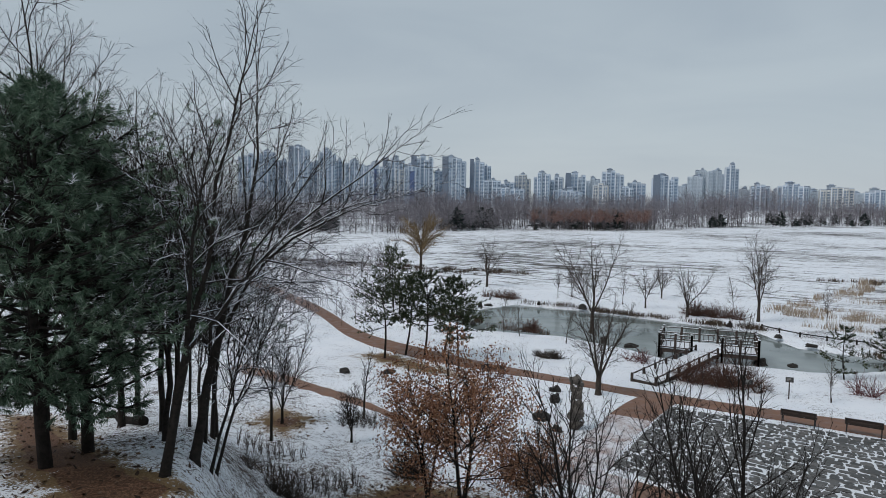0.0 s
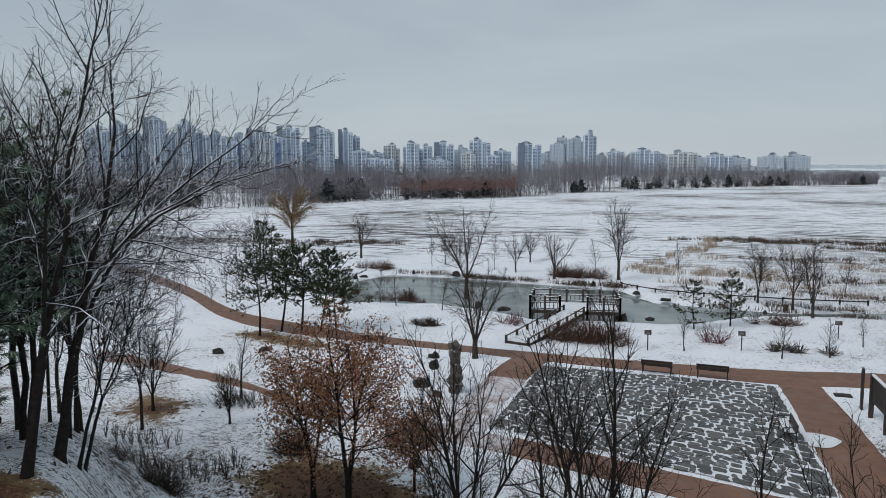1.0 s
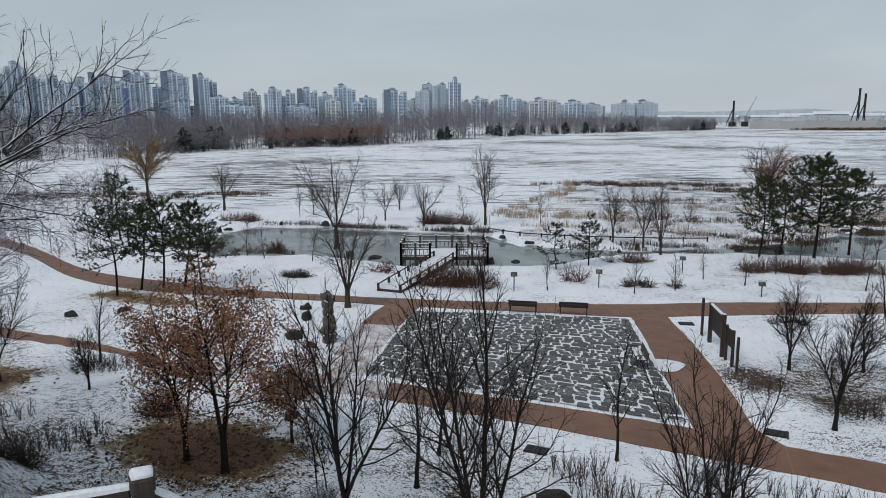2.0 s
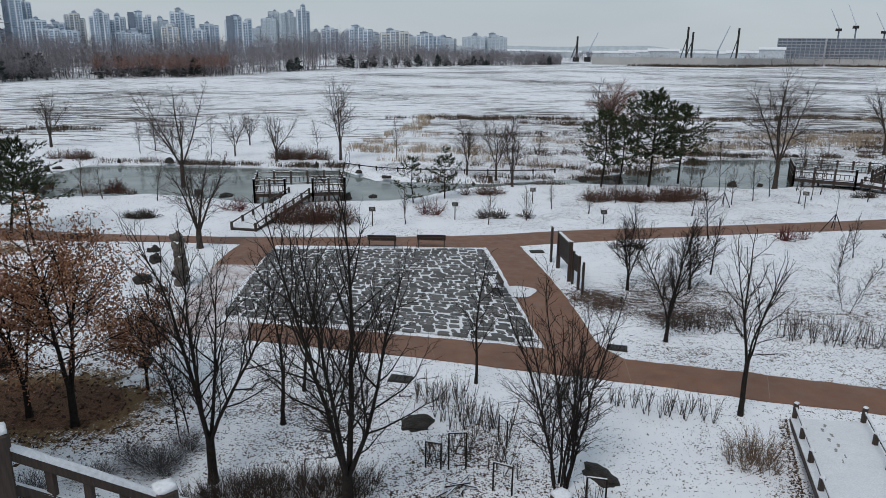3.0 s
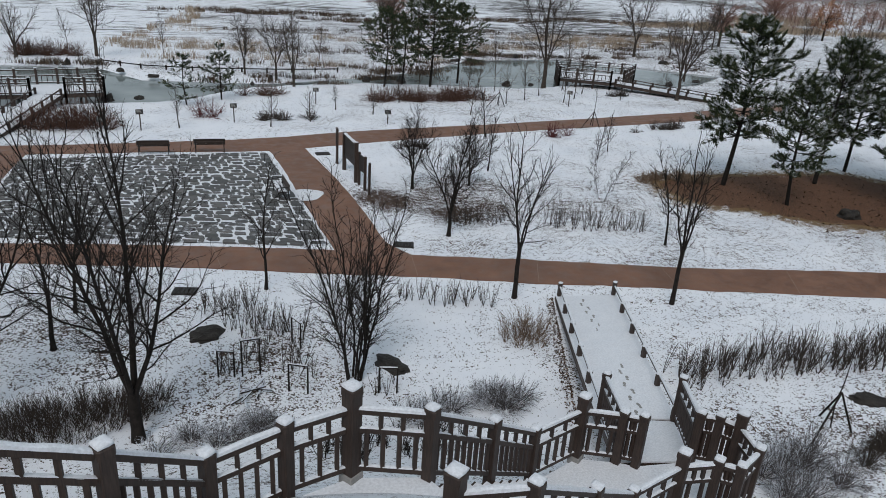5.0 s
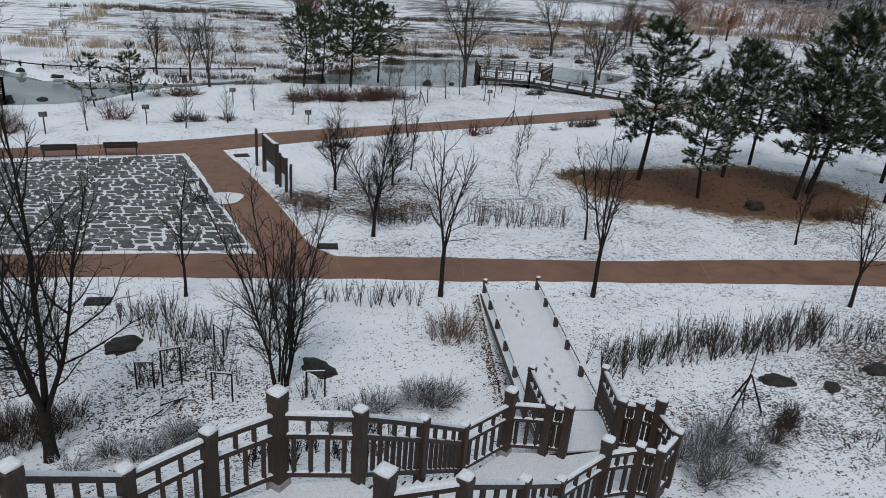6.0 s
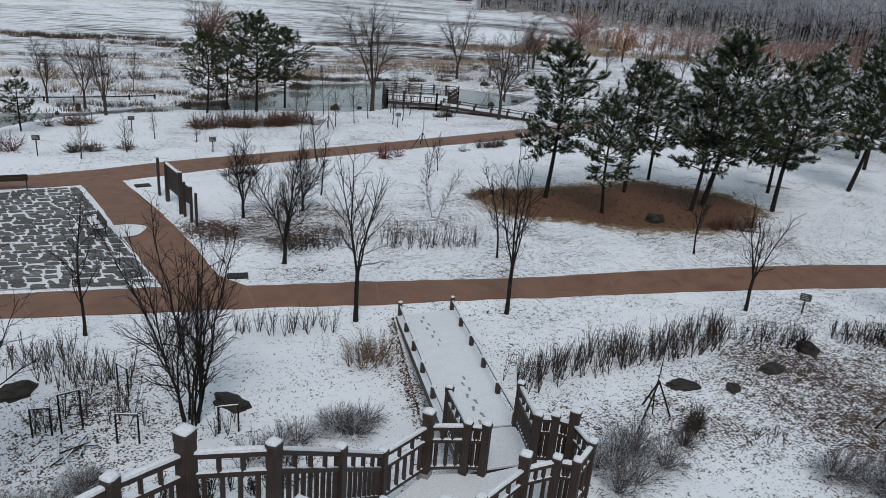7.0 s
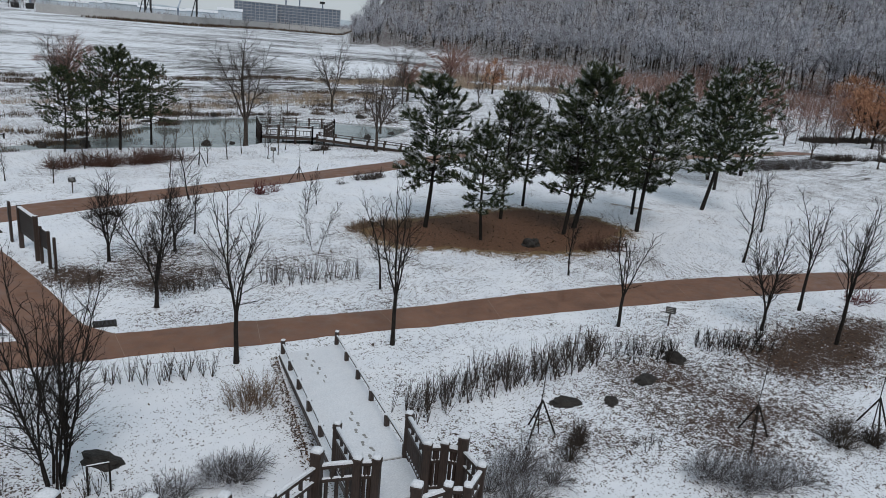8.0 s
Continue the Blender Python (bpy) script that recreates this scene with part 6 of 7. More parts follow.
drift.face([(3.2 + 0.85 * math.cos(a) * (1 + 0.15 * math.sin(3 * a)), 30.4 + 0.8 * math.sin(a), 0.062) for a in (6.283 * k / 24 for k in range(24))])
tagged(part("snow_drift", drift, MAT["snow"]), "small leftover snow patch beside the bench", "snow", kind="structure")


# ---- shrubs, reeds and litter ----
BUSHES = [
    # x, y, wide, deep, tall, stems, turn, material, words
    (-4.0, 14.9, 5.0, 1.6, 0.95, 760, 15, "twig_dark", "dense dark leafless hedge at the slope's foot"),
    (-8.6, 15.9, 5.0, 2.0, 0.75, 420, 25, "twig_frost", "low frosted shrubs below the railing"),
    (-0.6, 13.7, 3.2, 1.5, 0.75, 170, 5, "twig_frost", "low frosted shrubs behind the stair"),
    (5.3, 13.6, 3.8, 1.7, 0.85, 260, 5, "twig_frost", "low frosted shrubs behind the stair"),
    (3.2, 12.2, 3.4, 1.4, 0.6, 220, 10, "bark", "low dark shrubs behind the stair"),
    (0.3, 18.7, 1.2, 0.9, 1.25, 60, 0, "twig_dark", "upright leafless shrub by the stakes"),
    (-0.2, 19.9, 1.6, 0.9, 1.0, 80, 0, "twig_dark", "upright leafless shrub in the lawn"),
    (1.2, 18.2, 1.4, 1.0, 1.2, 60, 0, "twig_dark", "upright leafless shrub by the stakes"),
    (1.5, 16.2, 0.9, 0.8, 1.3, 40, 0, "twig_dark", "upright leafless shrub by the stakes"),
    (0.4, 16.9, 0.7, 0.6, 1.2, 26, 0, "twig_dark", "upright leafless shrub by the stakes"),
    (-0.25, 16.6, 0.6, 0.5, 0.9, 22, 0, "twig_dark", "upright leafless shrub by the stakes"),
    (3.6, 15.0, 0.6, 0.5, 0.9, 22, 0, "twig_dark", "upright leafless shrub by the stakes"),
    (3.4, 20.0, 1.2, 0.8, 1.0, 40, 0, "twig_dark", "leafless shrub in the lawn"),
    (8.2, 16.7, 1.5, 1.0, 1.25, 90, 0, "twig_tan", "clump of tan leafless stems beside the ramp"),
    (6.5, 19.5, 3.0, 0.8, 0.95, 90, -16, "twig_dark", "row of leafless shrubs beside the path"),
    (13.6, 13.9, 4.4, 1.2, 1.15, 130, 3, "twig_dark", "long leafless hedge in the lawn"),
    (17.9, 13.8, 5.0, 1.3, 1.25, 150, -3, "twig_dark", "long leafless hedge in the lawn"),
    (11.9, 9.6, 2.6, 2.0, 1.15, 420, 0, "twig_frost", "broad frosted twiggy bush beside the landing"),
    (14.3, 10.0, 1.5, 1.2, 0.95, 120, 0, "bark_grey", "grey twiggy bush in the litter"),
    (17.6, 6.5, 3.4, 1.6, 1.1, 300, -20, "twig_frost", "low wide frosted bush"),
    (21.8, 6.0, 2.4, 1.2, 0.9, 160, -20, "bark_grey", "grey twiggy bush in the litter"),
    (16.4, 9.0, 0.7, 0.6, 0.6, 14, 0, "bark", "small bare shrub in the litter"),
    (21.6, 12.6, 2.6, 1.0, 0.95, 110, -25, "bark", "dark shrub beside the boulder"),
    (25.4, 11.4, 3.2, 1.2, 1.0, 130, -25, "bark", "dark shrub in the mulch"),
    (10.2, 26.2, 3.2, 0.7, 1.1, 70, -14, "twig_dark", "thin row of bare whips in the lawn"),
    (14.8, 25.0, 4.4, 0.8, 1.25, 110, -12, "twig_dark", "thin row of bare whips in the lawn"),
    (9.6, 38.2, 2.6, 1.0, 0.6, 90, 5, "bark_grey", "low grey shrub by the path"),
    (28.4, 41.9, 5.2, 0.9, 0.8, 90, 12, "bark_grey", "low grey shrub by the path"),
    (20.5, 40.3, 2.2, 1.6, 1.2, 190, 0, "twig_red", "red-stemmed dogwood bush in the snow"),
    (-1.0, 46.2, 2.2, 1.4, 1.5, 230, 0, "twig_red", "red-stemmed dogwood bush in the snow"),
    (-14.5, 46.5, 2.4, 1.4, 1.2, 150, 0, "twig_red", "red-stemmed dogwood bush by the gangway"),
    (31.6, 22.6, 3.0, 1.6, 0.9, 220, -20, "reed_brown", "dark red-brown bush at the edge of the mulch bed"),
    (22.4, 31.0, 4.2, 2.2, 0.7, 260, 0, "twig_tan", "yellowed low shrubs at the mulch bed's rim"),
    (3.6, 45.4, 4.4, 1.2, 0.75, 200, 2, "bark_grey", "low grey shrub bed in the snow"),
    (-18.4, 44.0, 4.6, 1.2, 0.75, 200, 5, "bark_grey", "low grey shrub bed in the snow"),
    (-8.4, 43.4, 5.2, 2.4, 1.9, 420, 5, "reed_brown", "dense brown twiggy shrub bed before the deck"),
    (-25.6, 52.0, 3.6, 1.4, 1.2, 240, 0, "reed_brown", "brown shrub at the water's edge"),
    (2.6, 52.9, 3.4, 1.2, 1.2, 220, 0, "reed_brown", "brown shrub at the water's edge"),
    (11.9, 51.2, 5.6, 2.0, 1.3, 330, 0, "reed_brown", "dense dark red-brown shrub bed by the pond"),
    (17.0, 51.8, 5.6, 2.0, 1.5, 330, 8, "reed_brown", "dense dark red-brown shrub bed by the pond"),
    (32.0, 53.6, 4.0, 0.8, 0.8, 120, 12, "bark_grey", "low grey shrub before the gangway"),
    (-36.3, 68.2, 4.6, 1.6, 1.2, 240, 0, "reed_brown", "brown sedge bank beyond the pond"),
    (-14.2, 69.6, 6.4, 2.0, 1.6, 420, 0, "reed_brown", "dark brown sedge bank beyond the pond"),
    (-20.4, 25.4, 2.4, 1.0, 1.0, 120, 30, "bark_grey", "grey clump of stems in the lawn"),
    (-15.4, 21.8, 2.6, 1.2, 1.15, 130, 20, "bark_grey", "grey twiggy bush in the lawn"),
    (-17.2, 18.6, 3.4, 1.4, 0.9, 90, 35, "twig_dark", "row of dry brown stems at the slope's foot"),
    (-20.6, 19.9, 2.6, 1.0, 0.8, 60, 35, "twig_dark", "row of dry brown stems at the slope's foot"),
    (-16.6, 16.4, 2.6, 1.4, 0.8, 150, 35, "bark_grey", "grey low shrub on the slope"),
    (78, 34.6, 17.0, 5.0, 0.8, 320, -8, "twig_frost", "broad low frosted hedge beyond the pines"),
    (118, 44, 22.0, 5.0, 0.9, 320, -12, "bark_grey", "low grey hedge along the far path"),
    (74.0, 35.0, 8.0, 1.6, 0.9, 260, -25, "bark_grey", "low grey hedge along the far path"),
    (36.9, 10.7, 2.2, 1.2, 1.0, 120, -30, "twig_red", "reddish bush near the path"),
    (95, 34, 14, 2.0, 1.0, 320, -20, "bark_grey", "low grey hedge along the far path"),
]
MAT["twig_dark"] = bark_mat("brown_grey_twig", (0.028, 0.022, 0.018), (0.084, 0.066, 0.055), 0.18)
MAT["reed_brown"] = bark_mat("brown_twig", (0.060, 0.030, 0.022), (0.140, 0.078, 0.058), 0.05)
for i, (x, y, w, d, h, n, turn, mat, words) in enumerate(BUSHES):
    far = math.hypot(x, y) > 35
    if any(k in words for k in ("hedge in the lawn", "row of", "by the stakes", "upright leafless", "leafless shrub in the lawn", "dark shrub", "small bare")):
        hedge(x, y, w, d, h, max(4, round(w * (12.0 if "hedge" in words else 8.5) * max(0.7, d))) if d > 0.62 or w > 1 else 4, 500 + i, mat, words, turn, name="hedge" if w > 2.5 else "shrub")
        continue
    if mat in ("twig_frost", "twig_red", "reed_brown") or "bush" in words or "low" in words:
        dome_bush(x, y, w, d, h, int((105 if far else 240) * max(1.0, w * d * 0.55) * (0.55 if mat == "twig_red" else 1.0)), 500 + i, mat, words, turn, 0.0075 if far else 0.0042)
        continue
    shrub(x, y, w, h, int(n * (2.4 if far else 2.3)), 500 + i, mat, words, d, turn, twig=3 if far else 6, thin=0.008 if far else 0.0042, lean=0.55)

reeds("reed_bed", [(-6.0, 76, 3.5, 2.0), (-1.6, 76.4, 3.5, 1.6), (-9.6, 77, 2.5, 1.8), (3.2, 75, 2.5, 1.5), (13.9, 85, 4, 2), (27.2, 79.4, 3.5, 2), (40, 92, 7, 4), (49, 93, 6, 3), (6, 70, 4, 1.2), (20, 71, 3, 1.2), (-2, 69, 5, 1), (60, 95, 8, 4)], 1.1, "reed", "pale dry reeds on the far bank", 601, 560, 0.016)
reeds("reed_bed", [(-7.6, 79.5, 3.2, 1.6), (-3.0, 80.5, 3.4, 1.4), (1.6, 79.6, 2.6, 1.2), (-8.4, 84, 1.6, 3.0), (-6.8, 92, 1.4, 4.0), (20, 80, 3.4, 1.6), (24, 76.5, 3.0, 1.2), (9, 66.4, 5, 0.8), (33, 82, 6, 1.8)], 0.85, "reed", "thick tan reeds behind the stake fence", 606, 800, 0.014)
reeds("reed_bed", [(45, 86, 5, 3), (52, 88, 4, 2.5), (-3, 91, 2, 2.5), (88, 119, 10, 7), (102, 122, 12, 9), (118, 138, 14, 10), (134, 150, 14, 10), (-5, 98, 1.6, 3), (-4, 106, 1.5, 4), (-3.5, 114, 1.4, 4), (98, 121, 18, 6), (118, 118, 16, 6), (80, 118, 12, 4), (135, 108, 16, 8)], 1.2, "reed", "broad band of dry reeds in the fields", 602, 360, 0.026)
reeds("dead_weeds", [(6, 66, 7, 2.2), (16, 66, 5, 2.5), (22, 78, 8, 2.5), (10, 76, 6, 2.5), (34, 84, 9, 3), (12, 92, 12, 3), (30, 98, 12, 4), (50, 80, 5, 5), (56, 90, 6, 4)], 0.7, "reed_dark", "patches of dark dead weeds beyond the pond", 607, 420, 0.022, "weeds")
reeds("sedge_bank", [(-30, 66.8, 6, 0.8), (-20, 66.2, 6, 0.8), (-12, 65.6, 4, 0.7), (8, 60.4, 7, 0.6), (16, 63.6, 4, 1.0), (22, 70, 4, 1.2), (30, 76, 7, 1), (42, 76, 6, 1), (1, 58.6, 4, 0.8), (-26, 51.8, 3, 0.5), (6, 57.6, 4, 0.5), (50, 71, 2, 3), (-33, 53, 3, 2)], 0.7, "reed_dark", "dark sedge and dead grass round the pond", 603, 1900, 0.015)
reeds("thicket", [(8, 116, 14, 3), (-1, 113, 9, 2), (22, 108, 12, 2.5), (40, 118, 14, 3), (70, 122, 16, 4), (-60, 88, 10, 4), (-78, 84, 12, 5), (-52, 92, 8, 2), (62, 100, 9, 2)], 0.9, "reed_dark", "dark brushwood strip across the field", 604, 520, 0.030, "thicket")

def PAVED(x, y):
    """Whether a place lies on a path, the ramp or the square."""
    return inside(x, y, SQUARE) or any(inside(x, y, line) for line in PATH_OUTLINES) or inside(x, y, [p[:2] for p in RAMP])


# dead grass tufts and fallen leaves that stand out of the snow on the lawns
rng_litter = random.Random(31)
tufts = Geo()
spots = [(1.5, 16.5, 5.5, 2.2), (15.5, 10.0, 5, 4), (21, 9.5, 6, 4), (9.5, 14.6, 1.4, 3), (10, 29.5, 4.5, 3), (30, 19.5, 9, 3.0), (22, 22.8, 7, 2.2), (-16, 19, 6, 4), (-13, 13.5, 5, 3), (8.5, 17.5, 3, 2.5), (-7, 18.2, 4, 2.5), (9, 23.2, 4, 0.8), (28, 14.5, 6, 1.6), (40, 19, 9, 4)]
for x, y, rx, ry in spots:
    for _ in range(int(95 * rx * ry / 3)):
        a, r = rng_litter.uniform(0, 6.283), math.sqrt(rng_litter.random())
        px, py = x + math.cos(a) * r * rx, y + math.sin(a) * r * ry
        if beds(px, py) > 0 or math.hypot(px, py) < 11:
            continue
        o = Vector(on_ground(px, py))
        for _ in range(3):
            d = Vector((rng_litter.uniform(-1, 1), rng_litter.uniform(-1, 1), rng_litter.uniform(0.1, 1.2))).normalized() * rng_litter.uniform(0.02, 0.06)
            w = Vector((d.y, -d.x, 0)).normalized() * 0.018
            tufts.face([tuple(o + w), tuple(o - w), tuple(o + d)])
for _ in range(85000):
    a, r = radians(rng_litter.uniform(-72, 52)), 13 + 32 * rng_litter.random() ** 1.6
    px, py = -r * math.sin(a), r * math.cos(a)
    crowd = noise.noise((px * 0.35, py * 0.35, 11)) + 0.6 * noise.noise((px * 1.6, py * 1.6, 4)) + max(0.55 * s * (1 - smooth(math.hypot(px - cx, py - cy) / cr / 1.5)) for cx, cy, cr, s in LITTER)
    if crowd < rng_litter.uniform(0.30, 1.05) or PAVED(px, py):
        continue
    o = Vector(on_ground(px, py, 0.012))
    d = Vector((rng_litter.uniform(-1, 1), rng_litter.uniform(-1, 1), rng_litter.uniform(0, 0.5))).normalized() * rng_litter.uniform(0.012, 0.036)
    w = Vector((d.y, -d.x, rng_litter.uniform(-0.01, 0.02))) * 0.6
    tufts.face([tuple(o - d), tuple(o + w), tuple(o + d), tuple(o - w)])
tagged(part("dead_grass", tufts, MAT["reed_dark"]), "dead grass and leaves poking through the snow", "grass", kind="stuff")
leaves = Geo()
for bed, n in ((MULCH_OAKS, 2600), (MULCH_PINES, 2600), (MULCH_EAST, 1500), (MULCH_WEST, 500), (MULCH_SPUR, 2500)):
    xs, ys = [p[0] for p in bed], [p[1] for p in bed]
    for _ in range(n):
        px, py = rng_litter.uniform(min(xs) - 1.2, max(xs) + 1.2), rng_litter.uniform(min(ys) - 1.2, max(ys) + 1.2)
        if edge_gap(px, py, bed) < -rng_litter.random() ** 2 * 1.6:
            continue
        o = Vector(on_ground(px, py, 0.02))
        a = Vector((rng_litter.uniform(-1, 1), rng_litter.uniform(-1, 1), rng_litter.uniform(-0.1, 0.5))).normalized() * rng_litter.uniform(0.05, 0.11)
        b = Vector((a.y, -a.x, rng_litter.uniform(-0.04, 0.06))) * 0.5
        leaves.face([tuple(o - a), tuple(o + b), tuple(o + a), tuple(o - b)])
for _ in range(800):
    s, off = rng_litter.random(), rng_litter.random() ** 2 * 0.28
    c = Vector(RAMP[0]).lerp(Vector(RAMP[3]), 0.08 + 0.92 * s)
    px, py = c.x - 0.06 - off, c.y + 0.05
    if math.hypot(px, py) < 13.5:
        continue
    o = Vector(on_ground(px, py, 0.02))
    a = Vector((rng_litter.uniform(-1, 1), rng_litter.uniform(-1, 1), rng_litter.uniform(-0.1, 0.5))).normalized() * rng_litter.uniform(0.02, 0.045)
    b = Vector((a.y, -a.x, rng_litter.uniform(-0.03, 0.04))) * 0.55
    leaves.face([tuple(o - a), tuple(o + b), tuple(o + a), tuple(o - b)])
tagged(part("fallen_leaves", leaves, MAT["litter_leaf"]), "fallen russet leaves and bark chips round the trees", "leaves", kind="stuff")


# ---- woods at the edge of the fields ----
def blade(g, p, d, l, w, mat=0):
    s = d.orthogonal().normalized() * w
    g.face([tuple(p - s), tuple(p + s), tuple(p + d * l)], mat)


def far_tree(g, rng, x, y, tall, spread=0.3, w=0.06, limbs=13, twigs=6, low=0.22):
    """A small bare tree of thin blades, for woods a long way off."""
    o = Vector((x, y, terrain(x, y) - 0.2))
    lean = Vector((rng.uniform(-0.06, 0.06), rng.uniform(-0.06, 0.06), 1)).normalized()
    g.tube([o, o + lean * tall * 0.55, o + lean * tall * 0.95], [w * 1.1, w * 0.8, w * 0.3], 3, cap=False, mat=1)
    for i in range(limbs):
        s = low + (0.92 - low) * (i + rng.random()) / limbs
        a = rng.uniform(0, 6.283)
        d = Vector((math.cos(a), math.sin(a), rng.uniform(0.15, 1.3))).normalized()
        p = o + lean * tall * s
        l = tall * spread * rng.uniform(0.7, 1.2) * (1.25 - 0.7 * s)
        blade(g, p, d, l, w * 0.8)
        for _ in range(twigs):
            q = p + d * l * rng.uniform(0.25, 0.95)
            e = sway(rng, d, 0.8)
            blade(g, q, e, l * rng.uniform(0.3, 0.7), w * 0.55)


def far_conifer(g, rng, x, y, tall):
    o = Vector((x, y, terrain(x, y) - 0.2))
    n = 110
    for i in range(n):
        s = 0.12 + 0.88 * i / n
        a = rng.uniform(0, 6.283)
        r = tall * 0.42 * math.sin(math.pi * (0.30 + 0.66 * s)) * rng.uniform(0.4, 1.2)
        d = Vector((math.cos(a), math.sin(a), rng.uniform(-0.2, 0.35))).normalized()
        w = d.orthogonal().normalized()
        w.rotate(Matrix.Rotation(rng.uniform(0, 3.1), 3, d))
        w = w * tall * 0.035
        p = o + Vector((0, 0, tall * s))
        g.face([tuple(p - w), tuple(p + d * r * 0.6 + w * 1.6), tuple(p + d * r), tuple(p + d * r * 0.6 - w * 1.6)])
    g.tube([o, o + Vector((0, 0, tall * 0.9))], [0.15, 0.04], 3, cap=False)


MAT["wood_far"] = island_mat("distant_grey_twigs", [(0.0, (0.15, 0.138, 0.152)), (0.5, (0.225, 0.208, 0.228)), (1.0, (0.35, 0.33, 0.355))])
MAT["wood_frost"] = island_mat("rimed_twigs", [(0.0, (0.18, 0.18, 0.205)), (0.5, (0.37, 0.375, 0.42)), (1.0, (0.66, 0.68, 0.73))])
MAT["wood_red"] = island_mat("russet_saplings", [(0.0, (0.15, 0.078, 0.062)), (0.5, (0.25, 0.142, 0.115)), (1.0, (0.35, 0.225, 0.19))])
MAT["willow"] = island_mat("ochre_willow_twigs", [(0.0, (0.13, 0.085, 0.045)), (0.5, (0.22, 0.148, 0.075)), (1.0, (0.32, 0.23, 0.13))])
MAT["conifer_far"] = island_mat("distant_conifer", [(0.0, (0.022, 0.030, 0.030)), (0.5, (0.036, 0.048, 0.046)), (1.0, (0.065, 0.078, 0.072))])

rng_wood = random.Random(91)
# front edge of the wood, from west to north-east
EDGE = [(-210, 118), (-160, 140), (-128, 166), (-126, 198), (-120, 234), (-97, 252), (-82, 280), (-65, 358), (-11, 462), (48, 540), (90, 590)]
EDGE_DEPTH = [60, 70, 80, 90, 100, 110, 130, 120, 90, 60, 30]


def along(s):
    k = min(len(EDGE) - 2, int(s))
    (xa, ya), (xb, yb) = EDGE[k], EDGE[k + 1]
    f = s - k
    return xa + (xb - xa) * f, ya + (yb - ya) * f, EDGE_DEPTH[k] + (EDGE_DEPTH[k + 1] - EDGE_DEPTH[k]) * f


wood_a, wood_c, wood_r = Geo(), Geo(), Geo()
for i in range(2300):
    x, y, deep = along(rng_wood.random() * (len(EDGE) - 1))
    r = math.hypot(x, y)
    back_off = rng_wood.random() ** 1.3 * deep + 4
    x, y = x * (1 + back_off / r), y * (1 + back_off / r)
    far = math.hypot(x, y)
    # the further back, the taller; highest where the wood stands before the middle of the city
    yaw = math.degrees(math.atan2(-x, y))
    crest = 15.5 + 7.5 * math.exp(-((yaw - 9.5) / 4.5) ** 2) - 5.0 * smooth((1 - yaw) / 8)
    tall = crest * rng_wood.uniform(0.55, 1.0) * (0.6 + 0.4 * smooth(back_off / deep * 2.2))
    far_tree(wood_a, rng_wood, x, y, tall, 0.34, 0.014 + far * 0.00011, 15, 8)
for i in range(420):
    x, y, deep = along(rng_wood.random() ** 1.2 * (len(EDGE) - 1.2))
    r = math.hypot(x, y)
    back_off = rng_wood.random() * deep * 0.6 + 2
    if noise.noise((x * 0.035, y * 0.035, 6)) < 0.02:
        continue
    far_conifer(wood_c, rng_wood, x * (1 + back_off / r), y * (1 + back_off / r), rng_wood.uniform(2.5, 8.5))
for i in range(230):
    s = 4.2 + rng_wood.random() * 1.7
    x, y, deep = along(s)
    r = math.hypot(x, y)
    back_off = rng_wood.random() * 40 - 4
    far_tree(wood_r, rng_wood, x * (1 + back_off / r), y * (1 + back_off / r), rng_wood.uniform(6.0, 8.6), 0.30, 0.05, 15, 7, 0.42)
tagged(part("distant_wood", wood_a, [MAT["wood_far"], MAT["bark_grey"]]), "grey-brown leafless wood beyond the fields", "woods", kind="stuff")
tagged(part("distant_conifers", wood_c, MAT["conifer_far"]), "dark conifers at the wood's edge", "woods", kind="stuff")
tagged(part("sapling_plantation", wood_r, [MAT["wood_red"], MAT["bark_grey"]]), "russet plantation of young trees across the field", "woods", kind="stuff")

scrub = Geo()
for i in range(1150):
    az, far = rng_wood.uniform(-34, 3), rng_wood.uniform(690, 2900)
    if far < 1300 and noise.noise((az * 0.5, far * 0.004, 8)) < -0.12:
        continue
    far_tree(scrub, rng_wood, -far * math.sin(radians(az)), far * math.cos(radians(az)), rng_wood.uniform(6.0, 12.0), 0.6, 0.05 + far * 0.00016, 9, 4)
tagged(part("skyline_scrub", scrub, [MAT["wood_far"], MAT["bark_grey"]]), "low grey scrub along the skyline", "woods", kind="stuff")

# brushwood at the foot of the wood and thickets to the west
brush = Geo()
for i in range(900):
    x, y, deep = along(rng_wood.random() * (len(EDGE) - 1))
    r = math.hypot(x, y)
    back_off = rng_wood.random() * deep * 0.35
    x, y = x * (1 + back_off / r), y * (1 + back_off / r)
    far_tree(brush, rng_wood, x, y, rng_wood.uniform(1.5, 3.5), 0.5, 0.02 + r * 0.0002, 7, 3)
for i in range(330):
    a, r = radians(rng_wood.uniform(37, 62)), rng_wood.uniform(56, 130)
    far_tree(brush, rng_wood, -r * math.sin(a), r * math.cos(a), rng_wood.uniform(1.2, 3.6), 0.55, 0.012 + r * 0.00012, 12, 5)
tagged(part("brushwood", brush, [MAT["wood_far"], MAT["bark_grey"]]), "tangled leafless brushwood along the field's edge", "thicket", kind="stuff")

